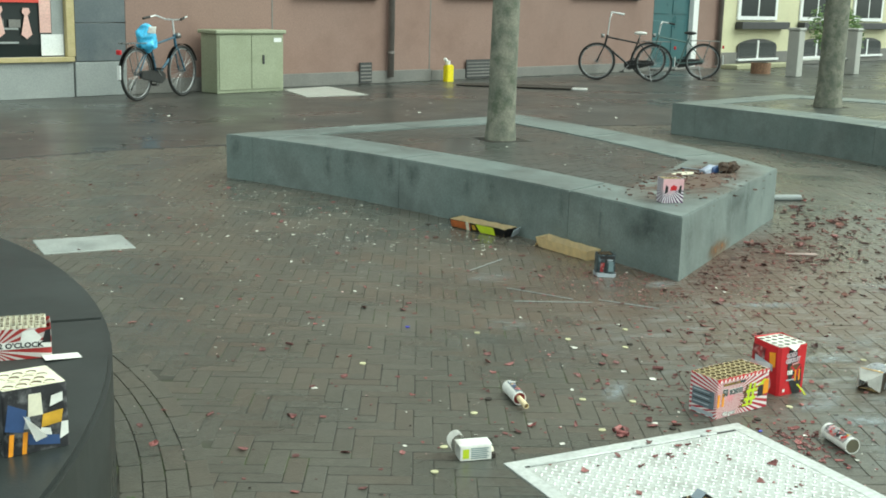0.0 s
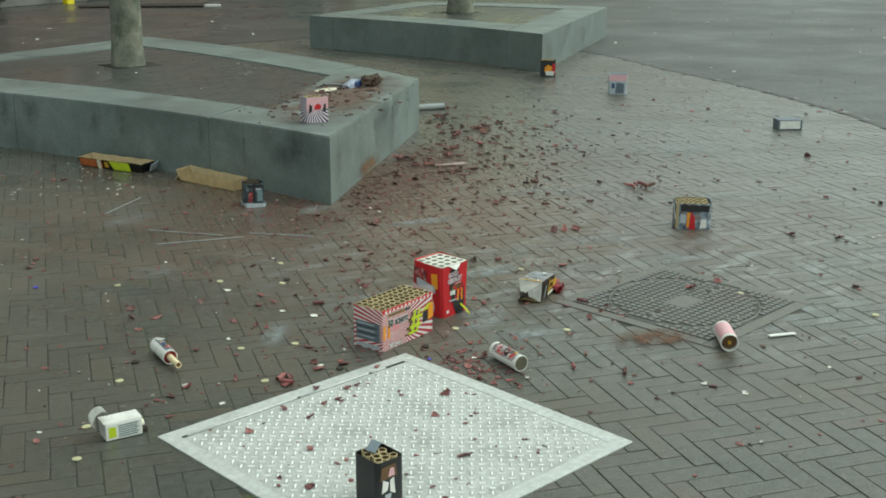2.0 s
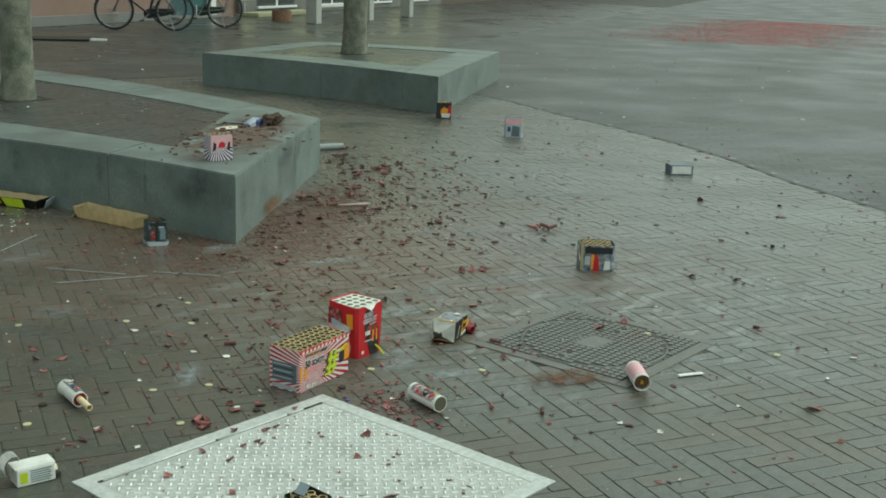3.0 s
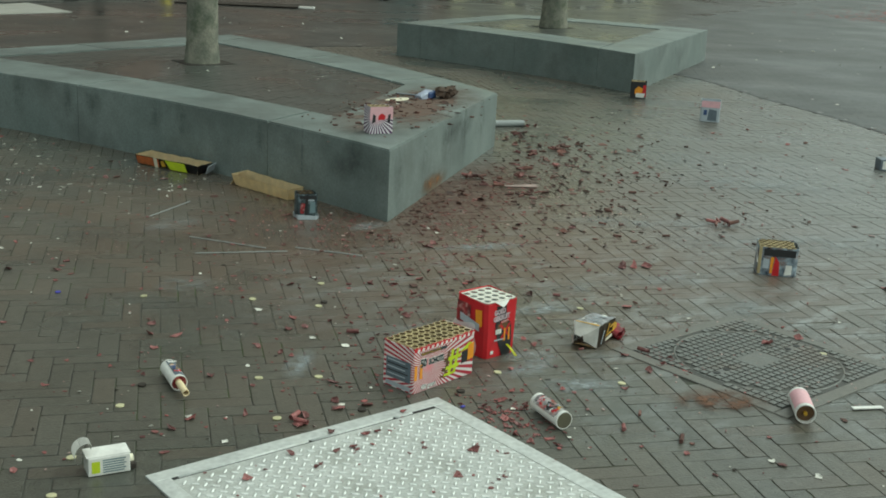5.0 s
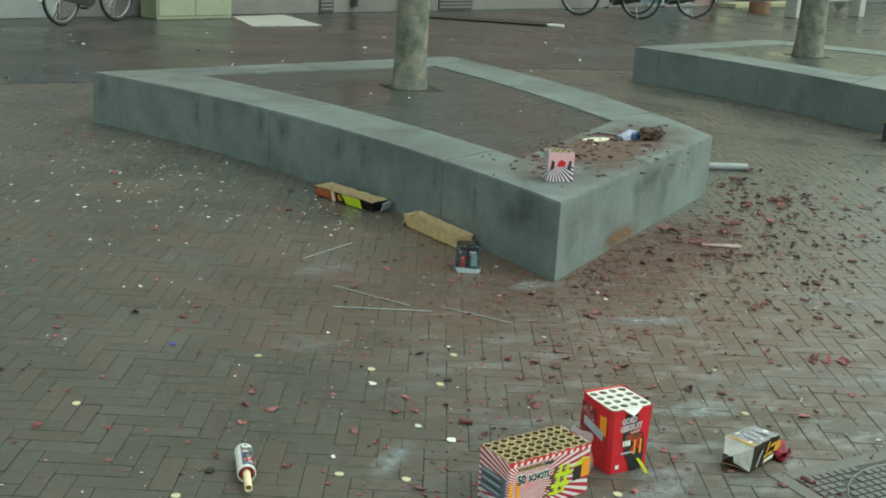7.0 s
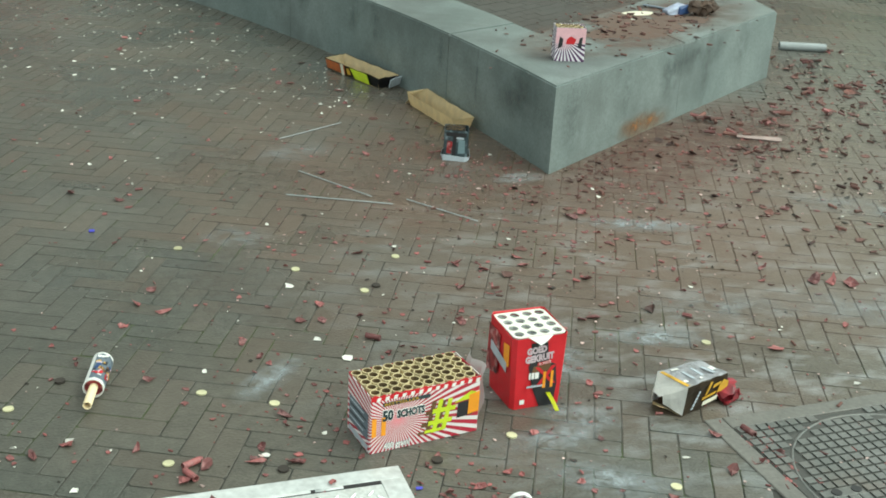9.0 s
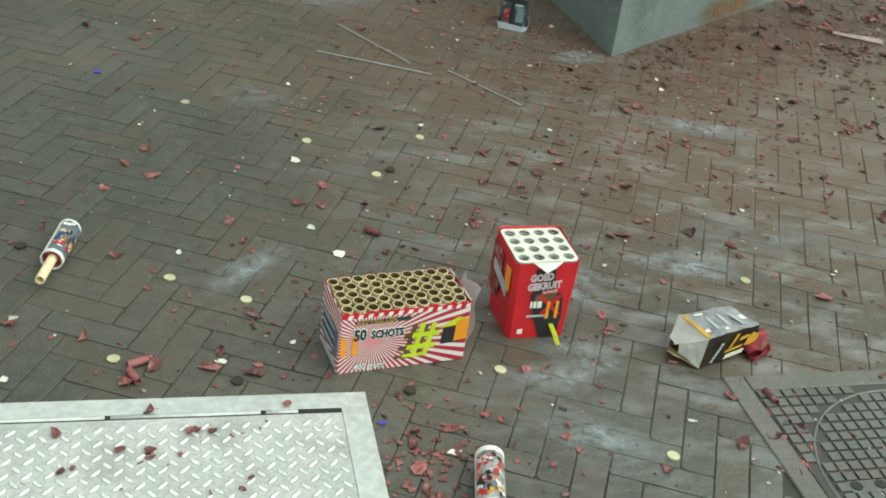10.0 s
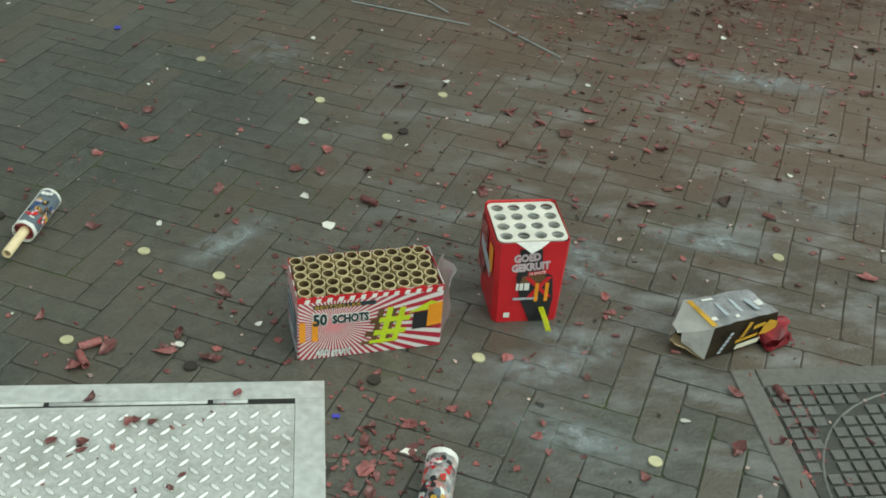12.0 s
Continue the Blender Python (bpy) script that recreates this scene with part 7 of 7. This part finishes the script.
# fence posts before the yellow house
for k, (x, y) in enumerate(((17.1, 20.5), (19.4, 21.3), (21.8, 22.4))):
    p = thing("fence_post", pose(x, y, 0, 0, 0, FA), "square grey stone fence post with a capped top", "post", "fence posts")
    part("shaft", box(-0.13, 0.13, -0.13, 0.13, 0, 0.98, 0.012), CONCRETE, p)
    part("cap", box(-0.15, 0.15, -0.15, 0.15, 0.98, 1.04, 0.015), CONCRETE, p)
rail = thing("fence_rail", pose(17.1, 20.5, 0, 0, 0, 21), "low grey rail between the fence posts", "rail")
part("bar", rod((0.13, 0, 0.35), (2.35, 0, 0.35), 0.03, 8), CONCRETE, rail)

# plants and litter before the yellow house
bush = thing("shrub", pose(20.0, 22.6, 0), "bright green leafy shrub behind the fence posts", "plant")
rs_ = random.Random(31)
stems = [rod((0, 0, 0), (rs_.uniform(-.6, .6), rs_.uniform(-.3, .3), rs_.uniform(0.7, 1.35)), 0.012, 5, 0.005) for k in range(14)]
part("stems", join_bm(*stems), BARK, bush)
verts, faces = [], []
for k in range(900):
    a, e, q = rs_.uniform(0, 6.28), rs_.uniform(-0.6, 1.4), rs_.uniform(0.35, 1.0) ** 0.5
    c = Vector((0.85 * q * math.cos(a) * math.cos(e), 0.45 * q * math.sin(a) * math.cos(e), 0.95 + 0.5 * q * math.sin(e) + 0.2 * math.sin(a * 3)))
    u = Vector((rs_.uniform(-1, 1), rs_.uniform(-1, 1), rs_.uniform(-.6, .6))).normalized() * 0.06
    w = u.orthogonal().normalized() * 0.025
    o = len(verts)
    verts += [tuple(c - u), tuple(c + w), tuple(c + u), tuple(c - w)]
    faces.append((o, o + 1, o + 2, o + 3))
me = bpy.data.meshes.new("foliage")
me.from_pydata(verts, [], faces)
me.materials.append(mat("shrub_leaf", (0.07, 0.13, 0.025), (0.12, 0.20, 0.05), rough=0.5, scale=8, fine=60, bump=0, random_amount=0.3))
part("foliage", me, None, bush, "small bright green leaves")["kind"] = "stuff"
pot = thing("plant_pot", pose(17.0, 21.5, 0), "brown clay tub with dry soil by the fence", "pot")
part("tub", moved(pipe_wall(0.22, 0.18, 0, 0.24, 20), Matrix.Diagonal((1, 1, 1, 1))), [paper("brown_clay", (0.24, 0.14, 0.085), 0.8, 0.3), SOIL], pot)
ledge = thing("stone_ledge", FRONT @ pose(20.3, -0.45, 0), "low pale yellowish stone ledge before the house", "ledge")
part("slab", box(-1.6, 1.5, -0.25, 0.2, 0, 0.10, 0.012), paper("yellowish_stone", (0.36, 0.35, 0.22), 0.7, 0.2), ledge)

# cabinet
cab = thing("utility_cabinet", FRONT @ pose(4.57, -0.36, 0), "sage-green metal utility cabinet standing on the street", "cabinet")
part("body", box(-0.61, 0.61, -0.2, 0.2, 0.0, 0.86, 0.008), GREENBOX, cab)
part("lid", box(-0.645, 0.645, -0.235, 0.235, 0.86, 0.915, 0.012), GREENBOX, cab, "overhanging lid")
for s in (-1, 1):
    d = part("door", box(min(s * 0.006, s * 0.58), max(s * 0.006, s * 0.58), -0.212, -0.2, 0.05, 0.84, 0.003), GREENBOX, cab)
part("handle", box(0.2, 0.235, -0.232, -0.212, 0.42, 0.55, 0.006), DARKGREY, d, "dark lever handle")
part("sticker", box(0.42, 0.56, -0.215, -0.2125, 0.74, 0.80), WHITEPAINT, d, "small white sticker")
slab = thing("concrete_slab", pose(5.5, 17.1, 0), "pale concrete cover slab lying flush in the street", "slab")
part("slab", prism([(-0.48, 0.62), (0.42, 1.15), (0.55, -0.45), (-0.5, -0.75)], -0.02, 0.006), CONCRETE, slab)
slab = thing("concrete_slab", pose(0.94, 6.83, 0, 0, 0, 5), "pale concrete cover slab set in the brick paving", "slab")
part("slab", box(-0.25, 0.25, -0.2, 0.2, -0.02, 0.004, 0.003), SLAB_GREY, slab)

# ---- brick paving, herringbone ----
BW, BT = 0.0645, radians(68.2)
HC, HS = math.cos(BT), math.sin(BT)
ORG = Vector((3.173 - BW * (6 * HC - 3 * HS), 3.114 - BW * (6 * HS + 3 * HC)))


def brick_solid(x0, x1, y0, y1, tilt, seed=0, fine=True):
    """A worn brick: clipped corners, uneven long sides, a rounded rim."""
    jq = random.Random(int(x0 * 9973) ^ int(y1 * 7919) ^ seed)
    g, b, z = 0.0014 + abs(tilt[1]) * 0.12, 0.0014, tilt[0]
    cx, cy = (x0 + x1) / 2, (y0 + y1) / 2
    w, h = (x1 - x0) / 2 - g, (y1 - y0) / 2 - g
    ring = []
    for sx, sy, first in ((1, 1, True), (-1, 1, False), (-1, -1, True), (1, -1, False)):
        c = jq.uniform(0.002, 0.007)
        p, q = (sx * w, sy * (h - c)), (sx * (w - c), sy * h)
        ring += [p, q] if first else [q, p]
        if fine:
            nx, ny = [(0, 1), (-1, 0), (0, -1), (1, 0)][len(ring) // 3 % 4 if len(ring) < 12 else 3]
            d = jq.uniform(-.0016, .0006)
            ring.append((nx * (w + d) + jq.uniform(-.3, .3) * w * abs(ny), ny * (h + d) + jq.uniform(-.3, .3) * h * abs(nx)))
    n = len(ring)
    ring = [(cx + x + jq.uniform(-.0006, .0006), cy + y + jq.uniform(-.0006, .0006)) for x, y in ring]
    hi = [(cx + (x - cx) * (1 - b / (w + g)), cy + (y - cy) * (1 - b / (h + g))) for x, y in ring]

    def zz(p, base):
        return base + z + tilt[1] * (p[0] - cx) + tilt[2] * (p[1] - cy)
    v = [(*p, -0.011) for p in ring] + [(*p, zz(p, -0.0008)) for p in ring] + [(*p, zz(p, 0.0)) for p in hi]
    f = [tuple(range(2 * n, 3 * n))] + [(k * n + e, k * n + (e + 1) % n, k * n + n + (e + 1) % n, k * n + n + e) for k in (0, 1) for e in range(n)]
    return v, f


def covered(x, y):
    hx, hy = x - 2.315, y - 2.706
    a = radians(-3.6)
    hx, hy = hx * math.cos(a) - hy * math.sin(a), hx * math.sin(a) + hy * math.cos(a)
    if abs(hx) < 0.40 and abs(hy) < 0.40:
        return True
    if abs(x - 3.885) < 0.285 and abs(y - 2.95) < 0.285:
        return True
    return (x + 2.95) ** 2 + (y - 3.83) ** 2 < 3.90 ** 2 and x > -0.6


brick_paving = thing("brick_paving", pose(0, 0, 0), "wet brown-grey bricks laid in herringbone with mossy joints", "paving", kind="structure")
rb = random.Random(5)
allv, allf, near = [], [], []
N = 170
for i in range(-N, N):
    for j in range(-N, N):
        k = (i - j) % 6
        if k == 0:
            c = (i, i + 3, j, j + 1)
        elif k == 5:
            c = (i, i + 1, j, j + 3)
        else:
            continue
        x0, x1, y0, y1 = [q * BW for q in c]
        cx, cy = (x0 + x1) / 2, (y0 + y1) / 2
        X, Y = ORG.x + cx * HC - cy * HS, ORG.y + cx * HS + cy * HC
        if not (-3.2 < X < 10.3 and -1.6 < Y < 13) or covered(X, Y) or not inside((X, Y), STREET_EDGE):
            continue
        tilt = (rb.uniform(-.0006, .0008), rb.uniform(-.005, .005), rb.uniform(-.005, .005))
        near.append((math.hypot(X - 3.0, Y - 3.3), x0, x1, y0, y1, tilt, k))
near.sort()
single = {}
for n_, (dist, x0, x1, y0, y1, tilt, k) in enumerate(near):
    if n_ < 300:
        k = (k, n_ % 8)
        if k not in single:
            hx, hy = (x1 - x0) / 2, (y1 - y0) / 2
            v, f = brick_solid(-hx, hx, -hy, hy, (0, 0, 0), n_ + 1)
            me = bpy.data.meshes.new("brick")
            me.from_pydata(v, [], f)
            me.materials.append(BRICK)
            single[k] = me
        ob = part("brick", single[k], None, brick_paving)
        cx, cy = (x0 + x1) / 2, (y0 + y1) / 2
        ob.matrix_basis = Matrix.Translation((ORG.x + cx * HC - cy * HS, ORG.y + cx * HS + cy * HC, tilt[0])) @ Matrix.Rotation(BT, 4, 'Z') @ Euler((tilt[2], -tilt[1], 0)).to_matrix().to_4x4() @ Matrix.Diagonal((1 - abs(tilt[1]) * 0.9, 1 - abs(tilt[2]) * 0.9, 1, 1))
    else:
        v, f = brick_solid(x0, x1, y0, y1, tilt, 0, dist < 2.5)
        o = len(allv)
        allv += [(ORG.x + x * HC - y * HS, ORG.y + x * HS + y * HC, z) for x, y, z in v]
        allf += [tuple(o + q for q in t) for t in f]
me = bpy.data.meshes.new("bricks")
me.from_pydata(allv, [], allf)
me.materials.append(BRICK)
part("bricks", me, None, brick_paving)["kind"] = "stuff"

# four curved courses round the foot of the bench
for row in range(4):
    radius = 3.665 + 0.033 + row * 0.0665
    step = 0.2 / radius
    shared = []
    for q in range(3):
        v, f = brick_solid(-0.033, 0.033, -0.0985, 0.0985, (0, 0, 0), 40 + q + 3 * row)
        me = bpy.data.meshes.new("brick")
        me.from_pydata(v, [], f)
        me.materials.append(BRICK)
        shared.append(me)
    for k in range(int(radians(100) / step)):
        a = radians(-50) + (k + 0.47 * (row % 2) + 0.1 * row) * step
        part("brick", shared[k % 3], None, brick_paving).matrix_basis = Matrix.Translation((-2.95 + radius * math.cos(a), 3.83 + radius * math.sin(a), 0.0026 + rb.uniform(-.0006, .0006))) @ Matrix.Rotation(a, 4, 'Z')
